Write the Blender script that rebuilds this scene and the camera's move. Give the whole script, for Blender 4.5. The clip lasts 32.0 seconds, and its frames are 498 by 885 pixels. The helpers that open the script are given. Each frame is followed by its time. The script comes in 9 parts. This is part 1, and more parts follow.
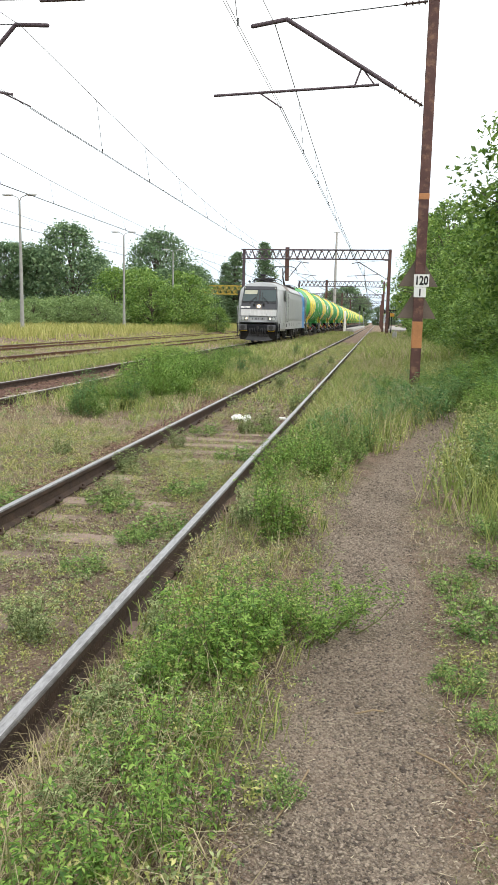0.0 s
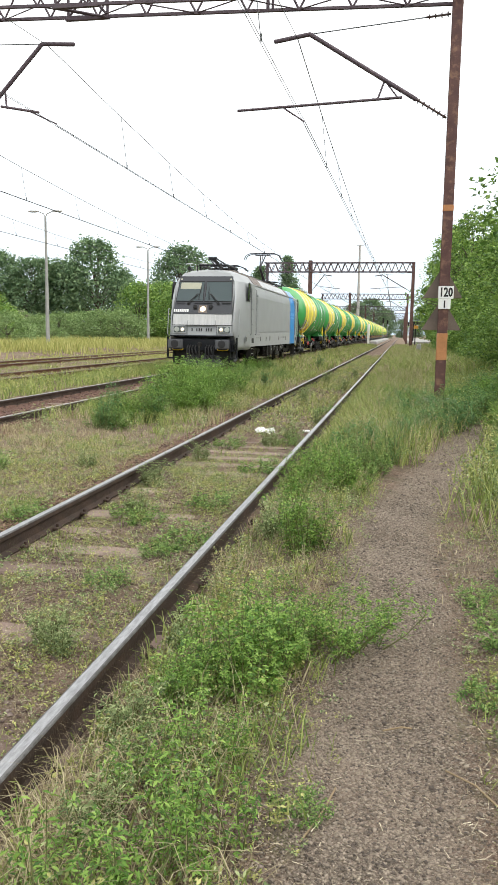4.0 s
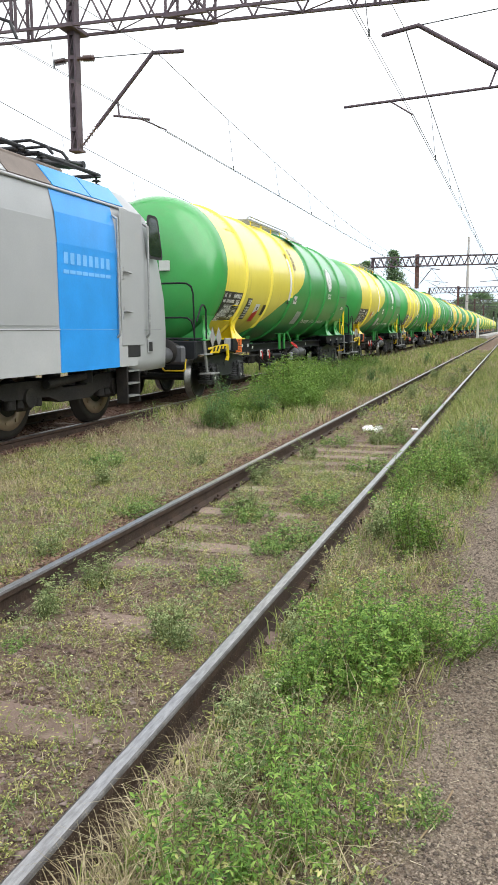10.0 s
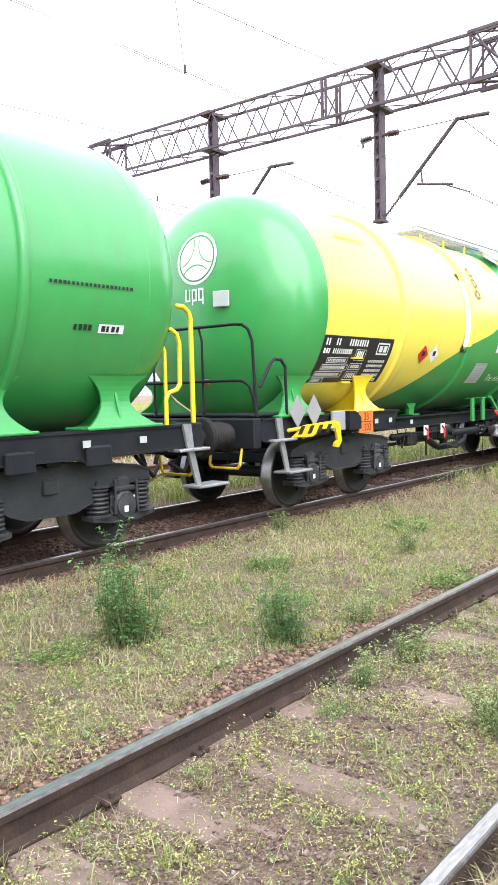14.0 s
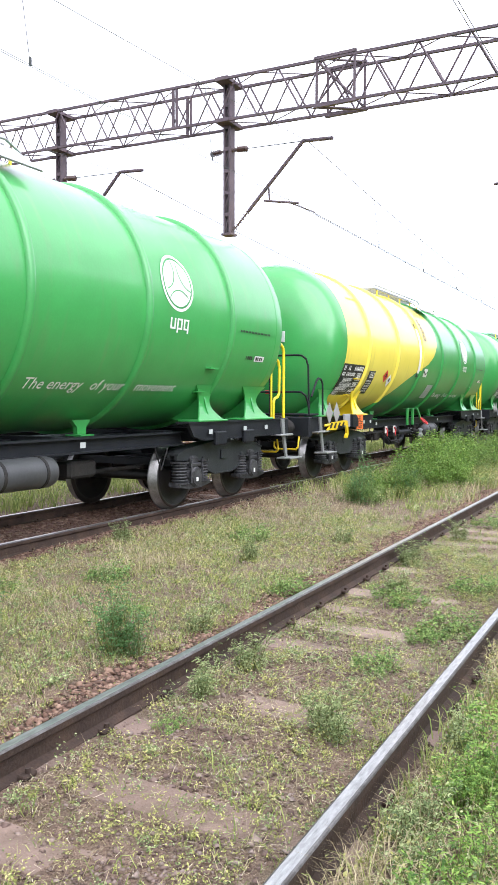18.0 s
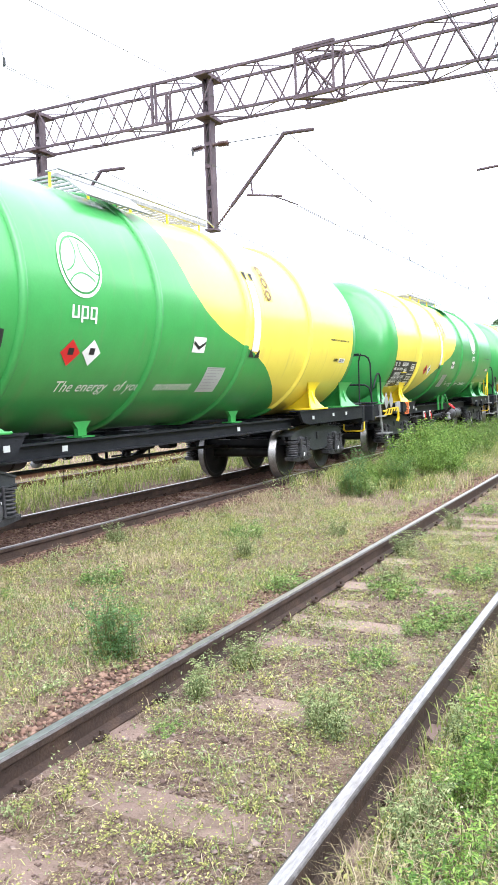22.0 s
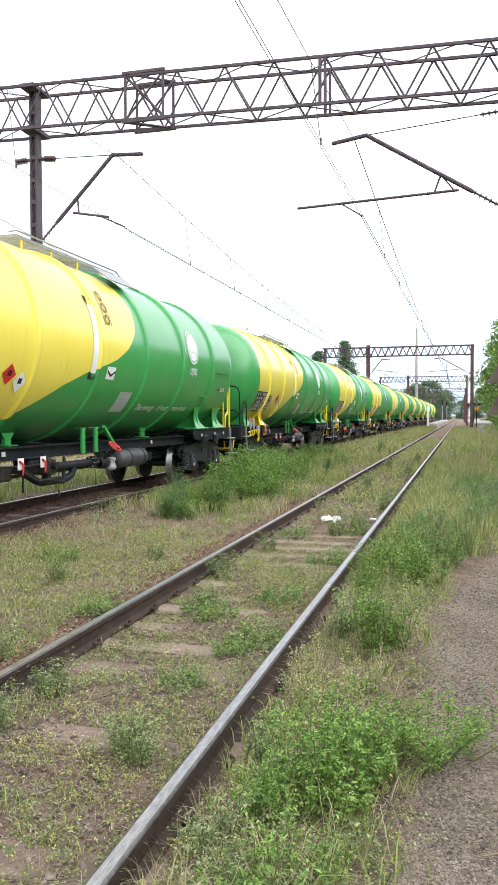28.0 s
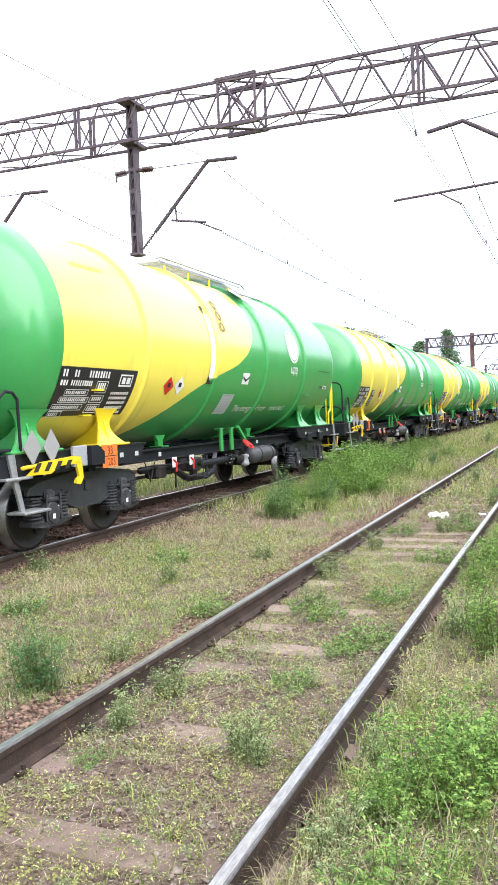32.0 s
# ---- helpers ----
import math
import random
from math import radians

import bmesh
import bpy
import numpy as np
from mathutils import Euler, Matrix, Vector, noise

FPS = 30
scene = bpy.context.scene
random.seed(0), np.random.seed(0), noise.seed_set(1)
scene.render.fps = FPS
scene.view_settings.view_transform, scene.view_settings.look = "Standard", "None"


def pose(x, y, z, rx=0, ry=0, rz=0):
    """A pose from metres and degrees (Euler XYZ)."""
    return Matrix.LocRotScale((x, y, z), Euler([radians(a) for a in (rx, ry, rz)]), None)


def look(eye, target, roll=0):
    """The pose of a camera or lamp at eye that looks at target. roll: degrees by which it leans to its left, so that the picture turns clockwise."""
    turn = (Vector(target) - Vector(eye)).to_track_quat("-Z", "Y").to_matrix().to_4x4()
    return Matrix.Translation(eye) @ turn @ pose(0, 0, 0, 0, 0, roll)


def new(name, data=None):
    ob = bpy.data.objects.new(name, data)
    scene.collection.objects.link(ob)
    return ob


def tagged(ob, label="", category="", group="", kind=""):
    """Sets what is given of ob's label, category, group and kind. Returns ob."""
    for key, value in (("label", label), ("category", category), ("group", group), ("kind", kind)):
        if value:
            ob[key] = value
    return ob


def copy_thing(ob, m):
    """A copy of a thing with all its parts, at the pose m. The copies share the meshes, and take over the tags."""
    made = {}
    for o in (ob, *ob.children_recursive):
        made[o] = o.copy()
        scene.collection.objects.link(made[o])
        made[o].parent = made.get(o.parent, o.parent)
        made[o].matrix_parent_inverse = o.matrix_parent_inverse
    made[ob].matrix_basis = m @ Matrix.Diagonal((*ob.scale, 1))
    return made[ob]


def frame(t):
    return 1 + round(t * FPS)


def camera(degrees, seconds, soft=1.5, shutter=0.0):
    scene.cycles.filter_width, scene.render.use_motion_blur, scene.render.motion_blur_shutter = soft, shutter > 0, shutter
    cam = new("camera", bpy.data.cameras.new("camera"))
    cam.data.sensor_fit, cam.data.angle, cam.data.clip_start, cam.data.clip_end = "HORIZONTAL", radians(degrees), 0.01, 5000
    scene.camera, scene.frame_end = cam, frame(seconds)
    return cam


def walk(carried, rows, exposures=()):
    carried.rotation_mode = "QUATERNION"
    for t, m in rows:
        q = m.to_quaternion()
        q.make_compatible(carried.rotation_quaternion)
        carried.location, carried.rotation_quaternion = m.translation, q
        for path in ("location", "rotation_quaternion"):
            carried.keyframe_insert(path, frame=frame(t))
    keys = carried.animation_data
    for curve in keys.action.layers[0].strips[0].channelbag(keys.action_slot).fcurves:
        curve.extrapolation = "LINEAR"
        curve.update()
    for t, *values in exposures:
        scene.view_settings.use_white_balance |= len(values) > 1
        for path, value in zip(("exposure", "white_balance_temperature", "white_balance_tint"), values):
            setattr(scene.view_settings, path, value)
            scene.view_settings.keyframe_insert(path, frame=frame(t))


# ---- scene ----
EXPOSURES = [(t, e, k, g) for t, e, k, g in ((0.0, 0.50, 6550, 10), (6.0, 0.52, 6500, 10), (8.0, 0.5, 6450, 10), (10.5, 0.63, 6300, 12), (12.0, 0.9, 6050, 16), (13.0, 1.28, 6050, 17), (16.0, 1.38, 6000, 18), (18.0, 1.15, 6000, 18), (19.0, 1.22, 6000, 18), (20.0, 1.42, 6000, 18), (21.0, 1.70, 6000, 18), (22.0, 1.48, 6000, 18), (23.0, 1.2, 6000, 18), (24.0, 1.0, 6000, 17), (25.0, 0.48, 6150, 14), (26.0, 0.6, 6200, 13), (28.5, 0.8, 6150, 14), (29.0, 0.9, 6150, 14), (29.5, 0.55, 6150, 14), (30.0, 0.52, 6150, 14), (31.0, 1.05, 6000, 16), (32.0, 1.26, 6000, 16))]
cam = camera(35.2, 32.0, 1.1)
PATH = [
    (0, (0.059, 1.266, 1.627), (-0.25, 3.217, 1.318), 1.2),
    (0.5, (0.062, 1.261, 1.622), (-0.254, 3.213, 1.323), 1.3),
    (1, (0.06, 1.26, 1.623), (-0.269, 3.212, 1.34), 1.4),
    (1.5, (0.059, 1.27, 1.623), (-0.279, 3.222, 1.345), 1.4),
    (2, (0.051, 1.274, 1.619), (-0.295, 3.226, 1.348), 1.4),
    (2.5, (0.055, 1.278, 1.62), (-0.299, 3.228, 1.352), 1.2),
    (4.5, (0.048, 1.29, 1.62), (-0.332, 3.234, 1.341), 0.7),
    (5, (0.045, 1.28, 1.627), (-0.371, 3.218, 1.355), 0.9),
    (5.5, (0.036, 1.26, 1.639), (-0.444, 3.183, 1.371), 1.2),
    (6, (0.042, 1.251, 1.65), (-0.488, 3.16, 1.372), 0.9),
    (6.5, (0.025, 1.233, 1.65), (-0.568, 3.122, 1.368), 1.3),
    (7, (0.027, 1.248, 1.646), (-0.584, 3.131, 1.361), 1.0),
    (7.5, (0.02, 1.236, 1.648), (-0.618, 3.109, 1.358), 1.0),
    (8, (0.013, 1.222, 1.653), (-0.644, 3.087, 1.353), 0.9),
    (8.5, (0.02, 1.232, 1.649), (-0.638, 3.097, 1.35), 0.3),
    (9, (0.022, 1.235, 1.646), (-0.625, 3.103, 1.344), 0.1),
    (9.5, (0.025, 1.24, 1.641), (-0.597, 3.117, 1.339), -0.3),
    (10, (0.018, 1.224, 1.645), (-0.607, 3.103, 1.359), -0.2),
    (10.5, (0.01, 1.208, 1.657), (-0.655, 3.074, 1.387), 0.1),
    (11, (-0.005, 1.222, 1.651), (-0.714, 3.074, 1.388), -0.1),
    (11.5, (-0.024, 1.243, 1.66), (-0.833, 3.059, 1.44), 0.0),
    (12, (-0.066, 1.205, 1.67), (-1.03, 2.946, 1.465), 0.2),
    (12.5, (-0.105, 1.181, 1.7), (-1.286, 2.786, 1.531), 0.1),
    (13, (-0.099, 1.138, 1.724), (-1.386, 2.66, 1.562), -0.4),
    (13.5, (-0.103, 1.117, 1.732), (-1.392, 2.64, 1.594), -1.0),
    (15.5, (-0.104, 1.158, 1.711), (-1.321, 2.74, 1.589), -2.3),
    (16, (-0.131, 1.146, 1.707), (-1.337, 2.737, 1.595), -1.8),
    (16.5, (-0.15, 1.163, 1.704), (-1.259, 2.823, 1.578), -1.5),
    (17, (-0.139, 1.186, 1.695), (-1.137, 2.915, 1.579), -1.1),
    (17.5, (-0.138, 1.207, 1.697), (-1.124, 2.944, 1.58), -0.3),
    (18, (-0.126, 1.21, 1.702), (-1.073, 2.969, 1.597), 0.1),
    (18.5, (-0.118, 1.191, 1.708), (-1.057, 2.954, 1.599), -0.0),
    (19, (-0.087, 1.173, 1.728), (-1.014, 2.941, 1.613), -0.3),
    (19.5, (-0.096, 1.192, 1.699), (-0.982, 2.982, 1.589), -0.4),
    (20, (-0.145, 1.202, 1.689), (-1.126, 2.941, 1.579), -0.4),
    (20.5, (-0.188, 1.192, 1.685), (-1.294, 2.855, 1.589), -0.4),
    (21, (-0.186, 1.208, 1.688), (-1.327, 2.846, 1.571), -0.8),
    (21.5, (-0.196, 1.224, 1.696), (-1.324, 2.87, 1.562), -1.1),
    (21.6, (-0.189, 1.228, 1.697), (-1.318, 2.873, 1.563), -1.2),
    (22, (-0.12, 1.277, 1.711), (-1.052, 3.042, 1.593), -2.0),
    (22.5, (-0.064, 1.263, 1.728), (-0.798, 3.119, 1.612), -1.9),
    (23, (-0.053, 1.227, 1.726), (-0.757, 3.096, 1.617), -2.0),
    (23.5, (-0.06, 1.21, 1.728), (-0.774, 3.076, 1.64), -1.7),
    (24, (-0.072, 1.21, 1.734), (-0.761, 3.086, 1.653), -1.4),
    (24.5, (-0.078, 1.239, 1.741), (-0.773, 3.114, 1.69), -1.0),
    (25, (-0.071, 1.252, 1.726), (-0.755, 3.131, 1.682), -0.5),
    (25.5, (-0.061, 1.261, 1.721), (-0.73, 3.146, 1.686), -0.5),
    (26, (-0.072, 1.251, 1.72), (-0.692, 3.152, 1.693), 0.2),
    (26.5, (-0.084, 1.308, 1.692), (-0.641, 3.229, 1.667), -0.2),
    (28.5, (-0.041, 1.272, 1.703), (-0.561, 3.201, 1.631), -0.2),
    (29, (-0.096, 1.265, 1.713), (-0.664, 3.182, 1.67), 0.2),
    (29.5, (-0.113, 1.233, 1.746), (-0.934, 3.056, 1.717), -0.3),
    (30, (-0.135, 1.239, 1.729), (-1.096, 2.993, 1.707), -0.5),
    (30.5, (-0.144, 1.201, 1.748), (-1.142, 2.933, 1.724), 0.1),
    (31, (-0.079, 1.234, 1.77), (-1.045, 2.984, 1.715), -1.5),
    (31.5, (-0.041, 1.217, 1.771), (-0.859, 3.042, 1.709), -2.0),
    (32, (-0.039, 1.206, 1.764), (-0.805, 3.052, 1.692), -2.3),
]
walk(cam, [(t, look(eye, target, roll)) for t, eye, target, roll in PATH], EXPOSURES)

# ---- world and light: a bright overcast day ----
SUN_AZ, SUN_EL = 114.0, 43.0
world = bpy.data.worlds.new("overcast_sky")
scene.world = world
world.use_nodes = True
wn, wl = world.node_tree.nodes, world.node_tree.links
wn.clear()
w_out, w_bg = wn.new("ShaderNodeOutputWorld"), wn.new("ShaderNodeBackground")
w_sky, w_geo = wn.new("ShaderNodeTexSky"), wn.new("ShaderNodeTexCoord")
w_sky.sky_type, w_sky.sun_disc = "NISHITA", False
w_sky.sun_elevation, w_sky.sun_rotation = radians(SUN_EL), radians(SUN_AZ)
w_sep, w_ramp, w_mix = wn.new("ShaderNodeSeparateXYZ"), wn.new("ShaderNodeValToRGB"), wn.new("ShaderNodeMix")
w_noise, w_scale, w_add = wn.new("ShaderNodeTexNoise"), wn.new("ShaderNodeVectorMath"), wn.new("ShaderNodeMix")
w_mix.data_type = w_add.data_type = "RGBA"
w_ramp.color_ramp.elements[0].position, w_ramp.color_ramp.elements[0].color = 0.0, (0.52, 0.64, 0.76, 1)
w_ramp.color_ramp.elements[1].position, w_ramp.color_ramp.elements[1].color = 0.30, (0.98, 1.0, 1.0, 1)
e = w_ramp.color_ramp.elements.new(0.12)
e.color = (0.80, 0.88, 0.94, 1)
wl.new(w_geo.outputs["Generated"], w_sep.inputs[0])
wl.new(w_sep.outputs["Z"], w_ramp.inputs[0])
w_mix.inputs[0].default_value = 0.93
w_dim = wn.new("ShaderNodeVectorMath")
w_dim.operation = "SCALE"
w_dim.inputs["Scale"].default_value = 0.12
wl.new(w_sky.outputs[0], w_dim.inputs[0])
wl.new(w_dim.outputs[0], w_mix.inputs[6])
wl.new(w_ramp.outputs[0], w_mix.inputs[7])
w_noise.inputs["Scale"].default_value, w_noise.inputs["Detail"].default_value = 2.2, 4
wl.new(w_geo.outputs["Generated"], w_noise.inputs["Vector"])
w_add.blend_type, w_add.inputs[0].default_value = "OVERLAY", 0.12
wl.new(w_mix.outputs[2], w_add.inputs[6])
wl.new(w_noise.outputs["Fac"], w_add.inputs[7])
wl.new(w_add.outputs[2], w_bg.inputs[0])
w_bg.inputs[1].default_value = 1.15
wl.new(w_bg.outputs[0], w_out.inputs[0])
sun = new("sun", bpy.data.lights.new("sun", "SUN"))
sun.data.energy, sun.data.angle, sun.data.color = 1.9, radians(75), (1.0, 0.97, 0.92)
sun.matrix_world = pose(0, 0, 30, 90 - SUN_EL, 0, 180 - SUN_AZ)


# ---- materials ----
def socket(node, name, value):
    node.inputs[name].default_value = value


def material(name, colors, scale=6.0, rough=0.7, metal=0.0, bump=0.2, fine=60.0, detail=6, spread=0.25, island=0.0, coat=0.0, dirt=None, dirt_at=0.6, dirt_scale=1.2, spec=0.5, translucent=0.0, objrand=0.0, stretch=None):
    """A surface of two or three colours mixed by noise at two scales, with fine relief."""
    m = bpy.data.materials.new(name)
    m.use_nodes = True
    n, l = m.node_tree.nodes, m.node_tree.links
    bsdf = n["Principled BSDF"]
    tc = n.new("ShaderNodeTexCoord")
    vec = tc.outputs["Object"]
    if stretch:
        mp = n.new("ShaderNodeMapping")
        mp.inputs["Scale"].default_value = stretch
        l.new(vec, mp.inputs[0])
        vec = mp.outputs[0]
    big, small = n.new("ShaderNodeTexNoise"), n.new("ShaderNodeTexNoise")
    socket(big, "Scale", scale), socket(big, "Detail", detail)
    socket(small, "Scale", fine), socket(small, "Detail", 3)
    l.new(vec, big.inputs["Vector"]), l.new(vec, small.inputs["Vector"])
    ramp = n.new("ShaderNodeValToRGB")
    els = ramp.color_ramp.elements
    k = len(colors)
    while len(els) < k:
        els.new(0.5)
    for i, c in enumerate(colors):
        els[i].position = 0.5 + spread * (2 * i / max(1, k - 1) - 1) if k > 1 else 0.5
        els[i].color = (*c, 1)
    mixv = n.new("ShaderNodeMix")
    mixv.inputs[0].default_value = 0.35
    l.new(big.outputs["Fac"], mixv.inputs[2]), l.new(small.outputs["Fac"], mixv.inputs[3])
    val = mixv.outputs[0]
    if island or objrand:
        geo = n.new("ShaderNodeNewGeometry") if island else n.new("ShaderNodeObjectInfo")
        out = geo.outputs["Random Per Island"] if island else geo.outputs["Random"]
        m2 = n.new("ShaderNodeMix")
        m2.inputs[0].default_value = island or objrand
        l.new(val, m2.inputs[2]), l.new(out, m2.inputs[3])
        val = m2.outputs[0]
    l.new(val, ramp.inputs[0])
    col = ramp.outputs[0]
    if dirt:
        dn, dr, dm = n.new("ShaderNodeTexNoise"), n.new("ShaderNodeValToRGB"), n.new("ShaderNodeMix")
        dm.data_type = "RGBA"
        socket(dn, "Scale", dirt_scale), socket(dn, "Detail", 8), socket(dn, "Roughness", 0.65)
        l.new(vec, dn.inputs["Vector"])
        dr.color_ramp.elements[0].position, dr.color_ramp.elements[1].position = dirt_at, min(1.0, dirt_at + 0.18)
        l.new(dn.outputs["Fac"], dr.inputs[0]), l.new(dr.outputs[0], dm.inputs[0])
        l.new(col, dm.inputs[6])
        dm.inputs[7].default_value = (*dirt, 1)
        col = dm.outputs[2]
    l.new(col, bsdf.inputs["Base Color"])
    socket(bsdf, "Roughness", rough), socket(bsdf, "Metallic", metal), socket(bsdf, "Specular IOR Level", spec)
    if coat:
        socket(bsdf, "Coat Weight", coat), socket(bsdf, "Coat Roughness", 0.08)
    if bump:
        b = n.new("ShaderNodeBump")
        socket(b, "Strength", bump), socket(b, "Distance", 0.02)
        l.new(small.outputs["Fac"], b.inputs["Height"]), l.new(b.outputs[0], bsdf.inputs["Normal"])
    if translucent:
        tr, mx = n.new("ShaderNodeBsdfTranslucent"), n.new("ShaderNodeMixShader")
        mx.inputs[0].default_value = translucent
        l.new(col, tr.inputs[0]), l.new(bsdf.outputs[0], mx.inputs[1]), l.new(tr.outputs[0], mx.inputs[2])
        l.new(mx.outputs[0], n["Material Output"].inputs[0])
    return m


def plain(name, c, rough=0.5, metal=0.0, coat=0.0, vary=0.12, scale=3.0, bump=0.05):
    d = tuple(max(0, v * (1 - vary)) for v in c)
    u = tuple(min(1, v * (1 + vary)) for v in c)
    return material(name, [d, c, u], scale=scale, rough=rough, metal=metal, coat=coat, bump=bump, fine=40)


def glow(name, c, strength):
    m = bpy.data.materials.new(name)
    m.use_nodes = True
    b = m.node_tree.nodes["Principled BSDF"]
    b.inputs["Base Color"].default_value = (*c, 1)
    b.inputs["Emission Color"].default_value = (*c, 1)
    b.inputs["Emission Strength"].default_value = strength
    return m


def glass(name, tint, rough=0.02):
    m = bpy.data.materials.new(name)
    m.use_nodes = True
    b = m.node_tree.nodes["Principled BSDF"]
    socket(b, "Base Color", (*tint, 1)), socket(b, "Roughness", rough), socket(b, "Transmission Weight", 0.85), socket(b, "IOR", 1.45)
    return m


GREEN, YELLOW = (0.042, 0.30, 0.068), (0.80, 0.62, 0.015)
M_GREEN = plain("green_paint", GREEN, 0.33, coat=0.25, vary=0.08)
M_YELLOW = plain("yellow_paint", YELLOW, 0.33, coat=0.25, vary=0.05)
M_BLACK = material("black_frame_paint", [(0.009, 0.010, 0.012), (0.016, 0.018, 0.021), (0.026, 0.027, 0.029)], scale=3, rough=0.5, bump=0.1, dirt=(0.04, 0.036, 0.032), dirt_at=0.70, spec=0.16)
M_DARK = material("grimy_dark_steel", [(0.008, 0.008, 0.009), (0.02, 0.019, 0.018), (0.042, 0.036, 0.031)], scale=4, rough=0.6, bump=0.3, spec=0.22)
M_WHEEL = material("dark_rolled_steel", [(0.012, 0.012, 0.012), (0.026, 0.024, 0.022)], scale=8, rough=0.55, metal=0.3, bump=0.15)
M_RIM = plain("worn_rim_steel", (0.075, 0.072, 0.07), 0.36, 0.8, vary=0.35)
M_RAILTOP = material("worn_bright_rail_head", [(0.20, 0.195, 0.193), (0.38, 0.375, 0.375), (0.60, 0.595, 0.60)], scale=9, rough=0.34, metal=1.0, bump=0.12, fine=160, stretch=(9, 1.6, 1), dirt=(0.19, 0.155, 0.13), dirt_at=0.62, dirt_scale=16)
M_RAILEDGE = material("rusted_rail_head_edge", [(0.06, 0.053, 0.049), (0.13, 0.122, 0.117), (0.27, 0.265, 0.262)], scale=14, rough=0.45, metal=0.8, bump=0.2, fine=120, stretch=(3, 1.2, 1))
M_DULLTOP = material("browned_rail_head", [(0.25, 0.20, 0.175), (0.43, 0.375, 0.34), (0.62, 0.575, 0.55)], scale=5, rough=0.38, metal=0.9, bump=0.08, stretch=(14, 0.5, 1))
M_RUST = material("rusty_rail_side", [(0.02, 0.012, 0.009), (0.042, 0.025, 0.017), (0.08, 0.047, 0.03)], scale=7, rough=0.85, bump=0.3)
M_RUSTRAIL = material("rusty_unused_rail", [(0.06, 0.028, 0.014), (0.11, 0.05, 0.024), (0.17, 0.085, 0.045)], scale=5, rough=0.8, bump=0.3)
M_SLEEPER = material("weathered_concrete_sleeper", [(0.15, 0.103, 0.082), (0.26, 0.187, 0.152), (0.37, 0.28, 0.23)], scale=5, rough=0.9, bump=0.5, fine=90, objrand=0.35, dirt=(0.12, 0.085, 0.06), dirt_at=0.48, dirt_scale=3)
M_MASTPAINT = material("flaking_red_brown_mast_paint", [(0.05, 0.020, 0.018), (0.085, 0.036, 0.031), (0.13, 0.06, 0.05)], scale=5, rough=0.7, bump=0.3, dirt=(0.22, 0.12, 0.075), dirt_at=0.5, dirt_scale=7)
M_GANTRY = material("dark_violet_brown_steel", [(0.046, 0.033, 0.042), (0.08, 0.058, 0.07), (0.125, 0.09, 0.10)], scale=3, rough=0.7, bump=0.2)
M_WIRE = plain("copper_oxide_wire", (0.055, 0.06, 0.06), 0.6, 0.4)
M_INSUL = plain("brown_porcelain", (0.06, 0.03, 0.025), 0.3)
M_WHITE = plain("white_enamel", (0.78, 0.78, 0.76), 0.4, vary=0.05)
M_INK = plain("black_lettering", (0.012, 0.012, 0.012), 0.6)
M_GREYSIGN = plain("weathered_sign_back", (0.17, 0.13, 0.105), 0.7, vary=0.35)
M_ORANGE = plain("faded_orange_band", (0.45, 0.20, 0.08), 0.7, vary=0.3)
M_CONC = material("grey_concrete", [(0.24, 0.235, 0.22), (0.35, 0.34, 0.32), (0.45, 0.44, 0.42)], scale=4, rough=0.9, bump=0.3)


